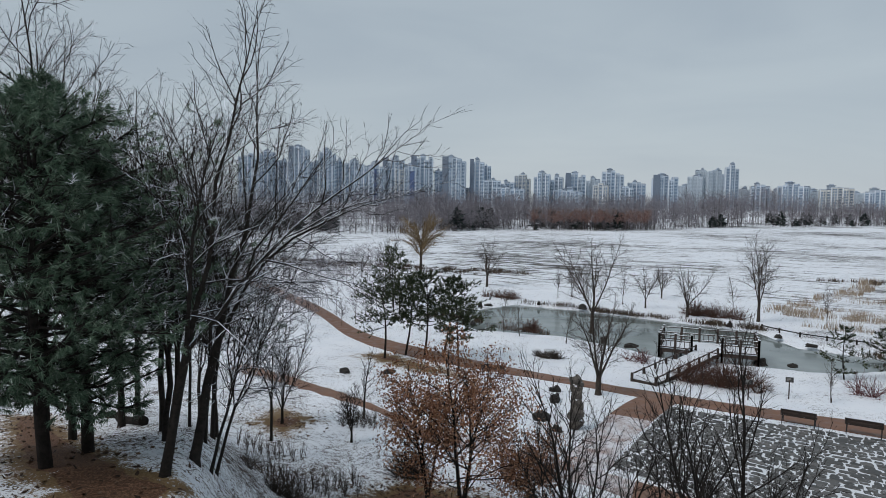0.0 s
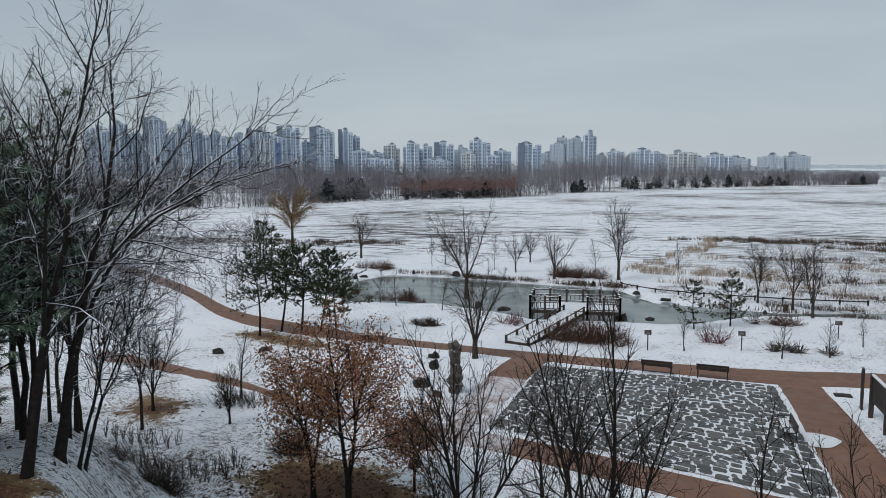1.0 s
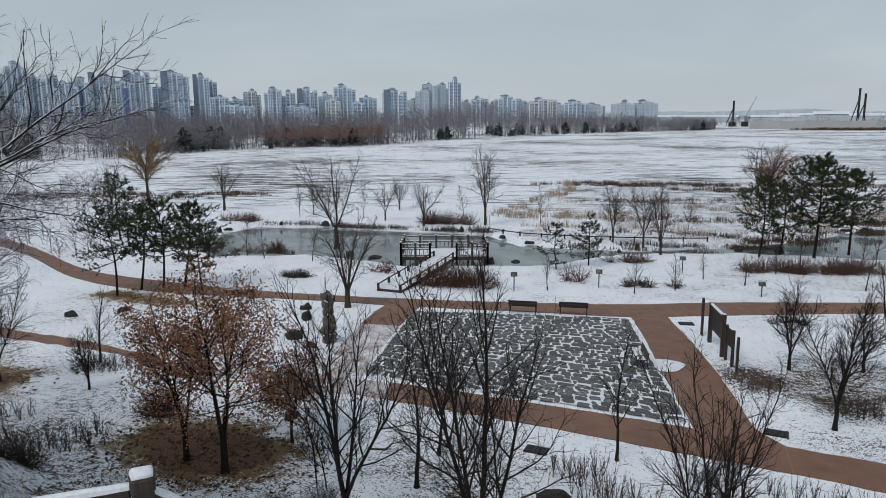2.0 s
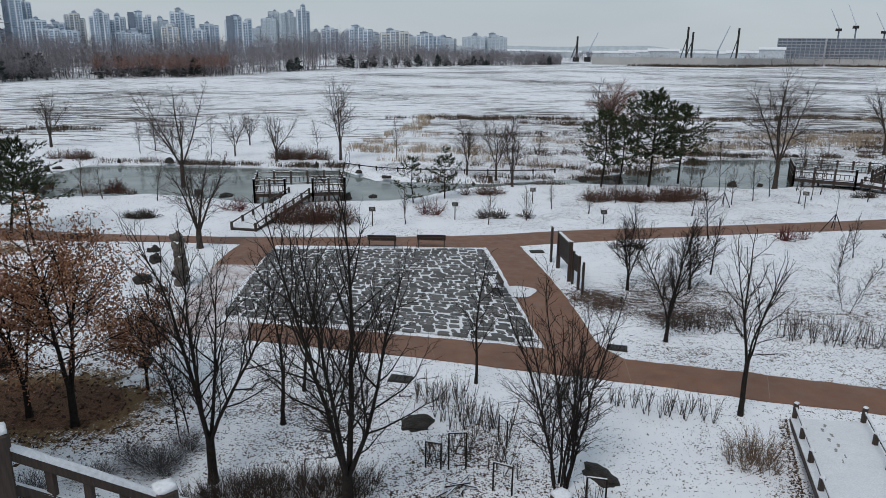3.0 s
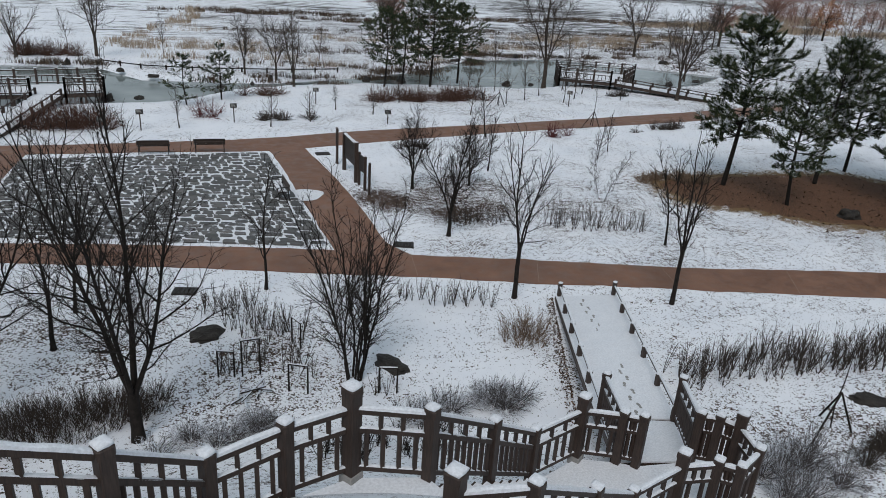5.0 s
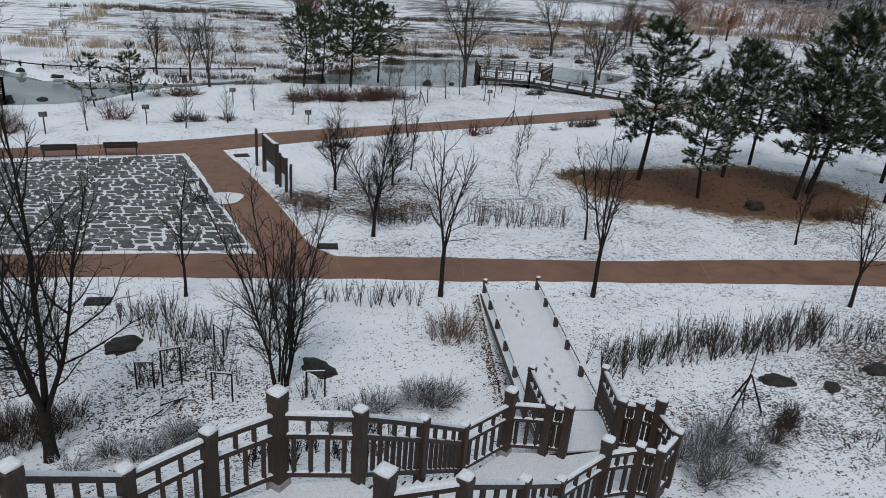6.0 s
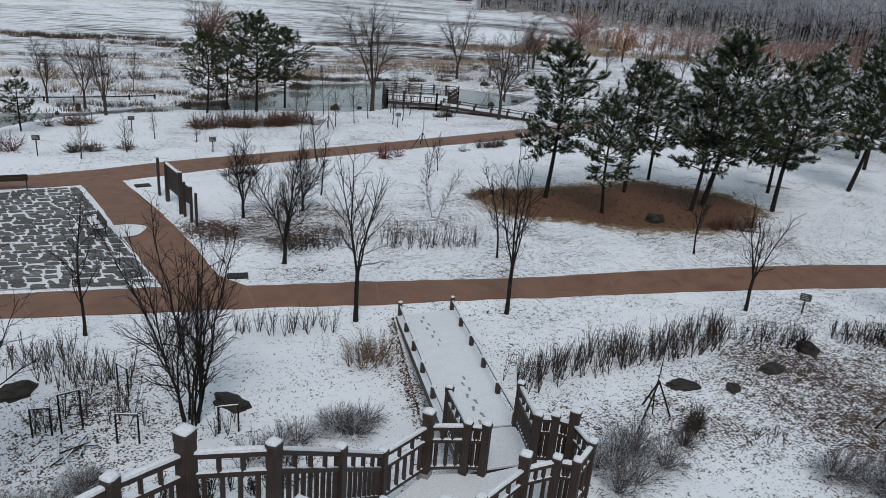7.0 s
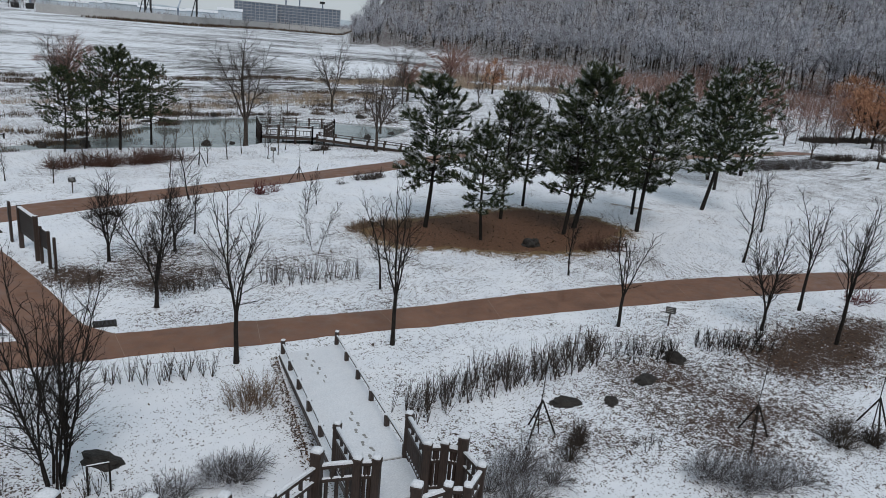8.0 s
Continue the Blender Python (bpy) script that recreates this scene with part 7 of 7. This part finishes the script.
def rime_tree(g, rng, x, y, tall, w):
    """A forking dark trunk under a round crown of pale rimed twigs."""
    o = Vector((x, y, terrain(x, y) - 0.2))
    d = Vector((rng.uniform(-0.12, 0.12), rng.uniform(-0.12, 0.12), 1)).normalized()
    fork = o + d * tall * rng.uniform(0.25, 0.5)
    g.tube([o, fork], [w * 1.7, w * 1.35], 3, cap=False, mat=1)
    for _ in range(rng.randint(4, 6)):
        e = sway(rng, d, 0.6)
        e.z = abs(e.z) + 0.2
        e.normalize()
        l = (tall - (fork.z - o.z)) * rng.uniform(0.6, 0.95)
        m = fork + e * l * 0.5
        end = m + sway(rng, e, 0.35) * l * 0.5
        g.tube([fork, m, end], [w * 1.15, w * 0.8, w * 0.3], 3, cap=False, mat=1)
        for _ in range(26):
            s = rng.uniform(0.2, 1.0)
            q = (fork.lerp(m, s * 2) if s < 0.5 else m.lerp(end, s * 2 - 1))
            t = Vector((rng.uniform(-1, 1), rng.uniform(-1, 1), rng.uniform(-0.35, 1))).normalized()
            blade(g, q, t, tall * rng.uniform(0.10, 0.24), w * 0.85)


# rimed wood on the rise to the east
rime = Geo()
count = 0
while count < 2000:
    yaw = rng_wood.uniform(-90, -32.6)
    r = wood_edge(yaw) + rng_wood.random() ** 1.4 * 190
    x, y = -r * math.sin(radians(yaw)), r * math.cos(radians(yaw))
    rime_tree(rime, rng_wood, x, y, rng_wood.uniform(9, 19), 0.02 + r * 0.00016)
    count += 1
tagged(part("rimed_wood", rime, [MAT["wood_frost"], MAT["bark"]]), "rimed grey wood on the far rise", "woods", kind="stuff")
tan = Geo()
for i in range(1700):
    yaw, r = rng_wood.uniform(-84, -40), rng_wood.uniform(100, 230)
    if r > wood_edge(yaw) + 10 or rng_wood.random() > smooth((r - 90 - 40 * smooth((yaw + 56) / 8)) / 90):
        continue
    far_tree(tan, rng_wood, -r * math.sin(radians(yaw)), r * math.cos(radians(yaw)), rng_wood.uniform(2.0, 6.5), 0.46, 0.02 + r * 0.00022, 13, 6)
tagged(part("brush_slope", tan, [MAT["wood_red"], MAT["bark_grey"]]), "russet scrub below the rimed wood", "thicket", kind="stuff")


def willow(x, y, tall, seed, mat="willow"):
    rng = random.Random(seed)
    t = thing("willow", on_ground(x, y), "ochre-twigged willow at the field's edge", "tree", "willows")
    g = Geo()
    g.tube([(0, 0, -0.2), (0, 0, tall * 0.5)], [0.22, 0.12], 6)
    part("trunk", g, MAT["bark_grey"], t)
    g = Geo()
    for i in range(54):
        # long limbs that part and droop at their ends
        a, el = rng.uniform(0, 6.283), rng.uniform(0.25, 2.2)
        d = Vector((math.cos(a), math.sin(a), el)).normalized()
        p = Vector((0, 0, tall * rng.uniform(0.20, 0.50)))
        l = tall * rng.uniform(0.30, 0.50)
        m = p + d * l * 0.6 + Vector((0, 0, l * 0.08))
        q = m + (d + Vector((0, 0, -0.35))).normalized() * l * 0.4
        g.tube([p, m, q], [0.05, 0.035, 0.015], 3, cap=False)
        for _ in range(64):
            s = rng.uniform(0.3, 1.0)
            e = (sway(rng, d, 0.9) + Vector((0, 0, -0.25))).normalized()
            blade(g, p.lerp(m, s) if rng.random() < 0.5 else m.lerp(q, s), e, tall * rng.uniform(0.06, 0.16), 0.013)
    part("crown", g, MAT[mat], t, "fine ochre twigs")


willow(-58, 84, 9.5, 1)
willow(20.0, 88.0, 8.0, 2, "wood_red")
willow(82.0, 96.0, 11.0, 3, "wood_red")
willow(70.0, 92.0, 7.0, 4, "wood_red")


def far_oak(x, y, tall, seed):
    rng = random.Random(seed)
    t = thing("oak_tree", on_ground(x, y), "spreading oak with withered russet leaves below the wood", "tree", "far oaks")
    g = Geo()
    g.tube([(0, 0, -0.2), (0, 0, tall * 0.6)], [0.2, 0.1], 6)
    for _ in range(12):
        a = rng.uniform(0, 6.283)
        g.tube([(0, 0, tall * rng.uniform(0.2, 0.5)), (math.cos(a) * tall * 0.26, math.sin(a) * tall * 0.26, tall * rng.uniform(0.5, 0.9))], [0.07, 0.02], 3)
    part("trunk", g, MAT["bark"], t)
    g = Geo()
    puffs = [Vector((rng.gauss(0, 0.16), rng.gauss(0, 0.16), rng.uniform(0.32, 0.92))) * tall for _ in range(30)]
    for _ in range(1500):
        p = rng.choice(puffs) + Vector((rng.gauss(0, 1), rng.gauss(0, 1), rng.gauss(0, 0.8))) * tall * 0.055
        a = Vector((rng.uniform(-1, 1), rng.uniform(-1, 1), rng.uniform(-1, 1))).normalized() * 0.15
        b = a.orthogonal().normalized() * 0.1
        g.face([tuple(p - a), tuple(p + b), tuple(p + a), tuple(p - b)])
    part("leaves", g, MAT["leaf_brown"], t, "withered russet leaves")


for i, (x, y, h) in enumerate([(118, 42, 8.5), (126, 46, 9), (132, 40, 9), (140, 46, 10), (122, 36, 8), (150, 52, 10), (112, 38, 7), (160, 60, 10), (100, 104, 7)]):
    far_oak(x, y, h, 640 + i)
for i, (x, y, h) in enumerate([(66, 62, 6.5), (72, 70, 6), (80, 66, 7), (88, 78, 6.5), (94, 70, 7), (78, 84, 6), (104, 84, 7), (92, 58, 5.5), (100, 62, 6), (112, 74, 7), (66, 88, 8.5), (84, 46, 4.5), (98, 44, 4.5), (118, 56, 6), (72, 50, 4.2), (64, 42, 4), (110, 42, 5), (88, 36, 5), (92, 30, 4.6)]):
    bare_tree(x, y, h, 0.09, "far", 660 + i, "leafless young tree on the snowy park land", mat="bark_grey", group="far park trees")

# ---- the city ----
# aerial haze is mixed into this wall paint, making it paler and bluer
MAT["tower_wall"] = plain_mat("hazed_tower_paint", (0.50, 0.58, 0.67), (0.62, 0.69, 0.77), 0.05, 0.8, 0.4, 0.05, 0.01, vary=0.18)
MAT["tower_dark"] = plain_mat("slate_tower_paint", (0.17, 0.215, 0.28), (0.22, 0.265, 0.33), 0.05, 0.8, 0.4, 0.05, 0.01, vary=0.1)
MAT["tower_pier"] = plain_mat("white_tower_pier", (0.80, 0.84, 0.88), (0.86, 0.89, 0.92), 0.05, 0.8, 0.4, 0.05, 0.01)
MAT["tower_beige"] = plain_mat("cream_tower_paint", (0.62, 0.61, 0.58), (0.70, 0.69, 0.66), 0.05, 0.8, 0.4, 0.05, 0.01)
# window colour of the furthest towers, with distance haze painted in
MAT["haze_tinted_glass"] = plain_mat("haze_tinted_window", (0.38, 0.45, 0.52), (0.44, 0.51, 0.57), 0.06, 0.6, 0.5, 0.0, 0.01)
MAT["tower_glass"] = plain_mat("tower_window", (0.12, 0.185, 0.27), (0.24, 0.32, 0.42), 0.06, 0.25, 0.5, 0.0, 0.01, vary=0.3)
MAT["tower_blue"] = plain_mat("blue_tower_panel", (0.10, 0.15, 0.30), (0.13, 0.18, 0.34), 0.05, 0.6, 0.4, 0.0, 0.01)
# wall colour of far towers and sheds, bleached to stand for haze
MAT["haze_tinted_wall"] = plain_mat("haze_tinted_paint", (0.52, 0.59, 0.65), (0.60, 0.66, 0.71), 0.05, 0.9, 0.4, 0.0, 0.01)


def tower(az, wide, tall, dist, seed, style):
    rng = random.Random(seed)
    x, y = -dist * math.sin(radians(az)), dist * math.cos(radians(az))
    words = {"pale": "pale blue-grey apartment tower with window columns", "dark": "tall apartment tower with a slate-dark end wall", "blue": "pale apartment tower with a deep blue panel", "hazy": "pale tower far behind the others, distance haze in its colours"}[style]
    t = thing("apartment_tower", (x, y, 0), words, "apartment building", "apartment towers", az + rng.uniform(-14, 14))
    deep = wide * 0.55
    bays = max(2, round(wide / 9))
    steps = []
    high = tall
    beige = seed % 7 == 3 and style == "pale"
    for b in range(bays):
        x0, x1 = -wide / 2 + wide * b / bays, -wide / 2 + wide * (b + 1) / bays
        out = (0.0, 2.6, 0.8, 3.4)[(b + seed) % 4]
        high = tall - (0 if abs(b - (bays - 1) * 0.45) < 0.8 else rng.choice((2.9, 5.8, 8.7)) * (1 if tall > 60 else 0.5))
        steps.append((x0, x1, out, high))
        wall = Geo()
        wall.box((x0 + 0.1, -deep / 2 - out, 0), (x1 - 0.1, deep / 2, high))
        part("wall", wall, MAT["haze_tinted_wall" if style == "hazy" else "tower_beige" if beige else "tower_wall"], t)
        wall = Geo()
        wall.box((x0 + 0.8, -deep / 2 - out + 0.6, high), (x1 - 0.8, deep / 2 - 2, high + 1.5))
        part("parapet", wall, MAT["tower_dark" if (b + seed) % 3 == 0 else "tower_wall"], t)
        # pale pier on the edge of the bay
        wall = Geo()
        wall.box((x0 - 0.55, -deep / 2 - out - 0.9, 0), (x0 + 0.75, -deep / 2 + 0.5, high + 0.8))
        part("pier", wall, MAT["haze_tinted_wall" if style == "hazy" else "tower_pier"], t)
    roof = Geo()
    m = 0.5 * rng.uniform(0.35, 0.6)
    cx = rng.uniform(-0.2, 0.2) * wide
    roof.box((cx - wide * m * 0.5, -deep * 0.3, min(s[3] for s in steps)), (cx + wide * m * 0.5, deep * 0.3, tall + 4.2))
    roof.box((cx - wide * m * 0.25, -deep * 0.2, tall + 4.2), (cx + wide * m * 0.3, deep * 0.2, tall + 6.6))
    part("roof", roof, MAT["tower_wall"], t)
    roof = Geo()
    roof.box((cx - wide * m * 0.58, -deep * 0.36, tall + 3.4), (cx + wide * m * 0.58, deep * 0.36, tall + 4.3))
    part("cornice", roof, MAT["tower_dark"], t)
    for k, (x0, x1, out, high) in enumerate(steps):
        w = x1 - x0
        dim = MAT["tower_glass" if style != "hazy" else "haze_tinted_glass"]
        for lo, hi in ((0.16, 0.50), (0.60, 0.90)) if (k + seed) % 2 else ((0.22, 0.82),):
            g = Geo()
            z = 4.0
            while z < high - 3:
                g.box((x0 + w * lo, -deep / 2 - out - 0.12, z), (x0 + w * hi, -deep / 2 - out + 0.1, z + 1.9))
                z += 2.9
            tagged(part("window_column", g, dim, t, "column of dark windows"), kind="stuff")
    if style == "dark":
        g = Geo()
        g.box((-wide / 2 - 0.9, -deep / 2 - 4.6, 0), (-wide / 2 + wide * 0.24, -deep / 2 - 0.2, tall + 2))
        part("end_wall", g, MAT["tower_dark"], t, "slate-dark end wall")
    if style == "blue":
        g = Geo()
        g.box((-wide * 0.12, -deep / 2 - 4.6, 0), (wide * 0.16, -deep / 2 - 0.2, tall - 12))
        part("panel", g, MAT["tower_blue"], t, "deep blue wall panel")


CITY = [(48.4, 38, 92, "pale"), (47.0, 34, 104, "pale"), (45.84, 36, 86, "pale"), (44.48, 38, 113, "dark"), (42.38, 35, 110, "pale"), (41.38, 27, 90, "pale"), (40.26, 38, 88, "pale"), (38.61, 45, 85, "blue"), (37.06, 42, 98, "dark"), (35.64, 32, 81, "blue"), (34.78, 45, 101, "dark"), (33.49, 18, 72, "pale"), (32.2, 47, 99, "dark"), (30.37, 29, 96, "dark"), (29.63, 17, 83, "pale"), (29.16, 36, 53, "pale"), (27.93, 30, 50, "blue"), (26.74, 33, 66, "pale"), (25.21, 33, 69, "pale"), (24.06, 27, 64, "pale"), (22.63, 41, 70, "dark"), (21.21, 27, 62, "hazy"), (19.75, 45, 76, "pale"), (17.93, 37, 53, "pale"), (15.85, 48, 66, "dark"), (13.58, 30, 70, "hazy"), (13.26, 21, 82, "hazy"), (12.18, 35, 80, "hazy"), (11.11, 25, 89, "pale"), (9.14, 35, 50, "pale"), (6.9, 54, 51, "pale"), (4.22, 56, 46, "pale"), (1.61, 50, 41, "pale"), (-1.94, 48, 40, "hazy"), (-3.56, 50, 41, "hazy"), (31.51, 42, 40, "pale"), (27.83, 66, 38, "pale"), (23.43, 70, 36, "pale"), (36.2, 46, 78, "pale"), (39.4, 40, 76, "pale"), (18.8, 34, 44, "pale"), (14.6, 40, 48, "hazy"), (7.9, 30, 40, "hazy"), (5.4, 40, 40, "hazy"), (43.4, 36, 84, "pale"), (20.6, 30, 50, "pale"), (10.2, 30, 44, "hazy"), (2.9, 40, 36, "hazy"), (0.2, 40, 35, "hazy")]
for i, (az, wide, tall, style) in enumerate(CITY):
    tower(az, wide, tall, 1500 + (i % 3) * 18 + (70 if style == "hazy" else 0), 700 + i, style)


def polar(az, dist):
    return -dist * math.sin(radians(az)), dist * math.cos(radians(az))


# long pale flood wall, with brown reeds below it
wall = Geo()
stops = [(az, 640 + 170 * smooth((-az - 19) / 9)) for az in range(-11, -36, -1)]
for (a, ra), (b, rb) in zip(stops, stops[1:]):
    p, q = Vector((*polar(a, ra), 0)), Vector((*polar(b, rb), 0))
    n = (p + q).normalized() * 1.2
    quad = [p - n, q - n, q + n, p + n]
    top = [v + Vector((0, 0, 6.5)) for v in quad]
    low = [v - Vector((0, 0, 1)) for v in quad]
    wall.face([tuple(v) for v in top])
    for j in range(4):
        wall.face([tuple(low[j]), tuple(low[(j + 1) % 4]), tuple(top[(j + 1) % 4]), tuple(top[j])])
    for k in range(6):
        c = p.lerp(q, k / 6)
        wall.box((c.x - 0.15, c.y - 0.15, 6.4), (c.x + 0.15, c.y + 0.15, 8.2))
MAT["flood_wall"] = plain_mat("pale_flood_wall", (0.40, 0.395, 0.385), (0.50, 0.495, 0.485), 0.08, 0.85, 1.0, 0.1, 0.02)
tagged(part("wall_flood", wall, MAT["flood_wall"]), "long pale concrete flood wall beyond the fields", "wall", kind="structure")
reeds("reed_strip", [(*polar(az, 590 + 170 * smooth((-az - 19) / 9)), 14, 9) for az in range(-15, -34, -1)], 3.0, "reed_dark", "brown reeds below the flood wall", 610, 12, 0.35)


MAT["shell"] = plain_mat("raw_grey_concrete", (0.36, 0.37, 0.39), (0.46, 0.47, 0.49), 0.05, 0.85, 0.6, 0.1, 0.02)


def frame_building(az, dist, wide, floors, seed, label, crane=True):
    """A concrete shell under construction: slabs, columns and a shade-dark core in the bays."""
    x, y = polar(az, dist)
    t = thing("shell_building", (x, y, 0), label, "building", "building shells", az)
    tall = floors * 3.6
    # one solid box whose dark colour stands for shade inside the bays
    g = Geo()
    g.box((-wide / 2 + 0.5, -9, 0), (wide / 2 - 0.5, 9, tall - 0.5))
    part("core", g, MAT["tower_dark"], t, "solid box coloured dark for the shade in the bays")
    for f in range(floors + 1):
        g = Geo()
        g.box((-wide / 2, -10, f * 3.6 - 0.45), (wide / 2, 10, f * 3.6 + 0.35))
        part("floor_slab", g, MAT["shell"], t)
    for c in range(int(wide / 5) + 1):
        g = Geo()
        u = -wide / 2 + c * wide / int(wide / 5)
        g.box((u - 0.35, -10.2, 0), (u + 0.35, -9, tall))
        part("column", g, MAT["shell"], t)


frame_building(-25.4, 1000, 52, 8, 1, "pale concrete building shell with open bays")
frame_building(-29.3, 1010, 82, 8, 2, "long grey building shell behind scaffolding")


def crane(az, dist, tall, style, seed):
    rng = random.Random(seed)
    x, y = polar(az, dist)
    t = thing("crane", (x, y, 0), {"rig": "dark piling rig with a tall leader", "boom": "crawler crane with a raked lattice boom", "tower": "white luffing tower crane over the building shell"}[style], "crane", "cranes", az)
    g = Geo()
    if style == "rig":
        g.box((-1, -1, 0), (1, 1, tall))
        part("leader", g, MAT["metal"], t)
        g = Geo()
        g.tube([(-6, 0, 3), (0, 0, tall * 0.75)], [0.5, 0.4], 4)
        part("brace", g, MAT["metal"], t)
    else:
        base_z = 0.35 if style == "boom" else 0.8
        g.box((-0.9, -0.9, 0), (0.9, 0.9, tall * base_z))
        part("mast", g, MAT["tower_dark"], t)
        g = Geo()
        d = 9 if style == "boom" else -12
        g.tube([(0, 0, tall * base_z), (d, 0, tall * 1.0 if style == "boom" else tall * 1.25)], [0.8, 0.4], 4)
        part("boom", g, MAT["tower_wall"], t)
    g = Geo()
    g.box((-4, -3, 0 if style != "tower" else tall * 0.74), (3, 3, 5 if style != "tower" else tall * 0.80))
    part("cab", g, MAT["metal"], t)


for i, (az, tall, style) in enumerate([(-17.82, 36, "rig"), (-18.18, 31, "rig"), (-20.0, 37, "boom"), (-21.28, 35, "rig"), (-9.84, 26, "rig"), (-10.7, 30, "boom"), (-27.6, 52, "tower"), (-28.6, 56, "tower"), (-30.3, 48, "tower")]):
    crane(az, 800 if style != "tower" else 1040, tall, style, i)

# low sheds and hills on the skyline
for i, (az, dist, wide, tall) in enumerate([(-12.6, 1100, 60, 9), (-14.2, 1150, 50, 11), (-16.2, 900, 34, 12), (-19.0, 1000, 60, 10), (-22.4, 950, 60, 11), (-23.6, 900, 26, 15), (-8.6, 1300, 70, 9), (-6.2, 1400, 80, 10)]):
    x, y = polar(az, dist)
    t = thing("shed", (x, y, 0), "low grey industrial shed on the skyline", "shed", "sheds", az)
    g = Geo()
    g.box((-wide / 2, -10, 0), (wide / 2, 10, tall))
    part("wall", g, MAT["haze_tinted_wall"], t)
    g = Geo()
    g.v = [(-wide / 2 - 1, -11, tall), (wide / 2 + 1, -11, tall), (wide / 2 + 1, 11, tall), (-wide / 2 - 1, 11, tall), (-wide / 2 - 1, 0, tall + 3), (wide / 2 + 1, 0, tall + 3)]
    g.f, g.m = [(0, 1, 5, 4), (2, 3, 4, 5), (0, 4, 3), (1, 2, 5), (3, 2, 1, 0)], [0] * 5
    part("roof", g, MAT["snow"], t, "snowy roof")
hills = Geo()
line = [(az, 30 + 26 * noise.noise((az * 0.12, 2, 0)) + 8 * noise.noise((az * 0.5, 5, 0))) for az in range(10, -60, -1)]
for (a, ha), (b, hb) in zip(line, line[1:]):
    p, q, s, u = polar(a, 3300), polar(b, 3300), polar(b, 3320), polar(a, 3320)
    hills.face([(*p, -5), (*q, -5), (*s, max(4, hb)), (*u, max(4, ha))])
# the hills' own colour is set blue-grey in place of haze
MAT["far_hill"] = plain_mat("haze_coloured_hill", (0.44, 0.51, 0.56), (0.49, 0.56, 0.60), 0.01, 0.9, 0.05, 0.0, 0.01)
tagged(part("backdrop", hills, MAT["far_hill"]), "low hills on the horizon, haze painted into their blue-grey", "hills", kind="structure")
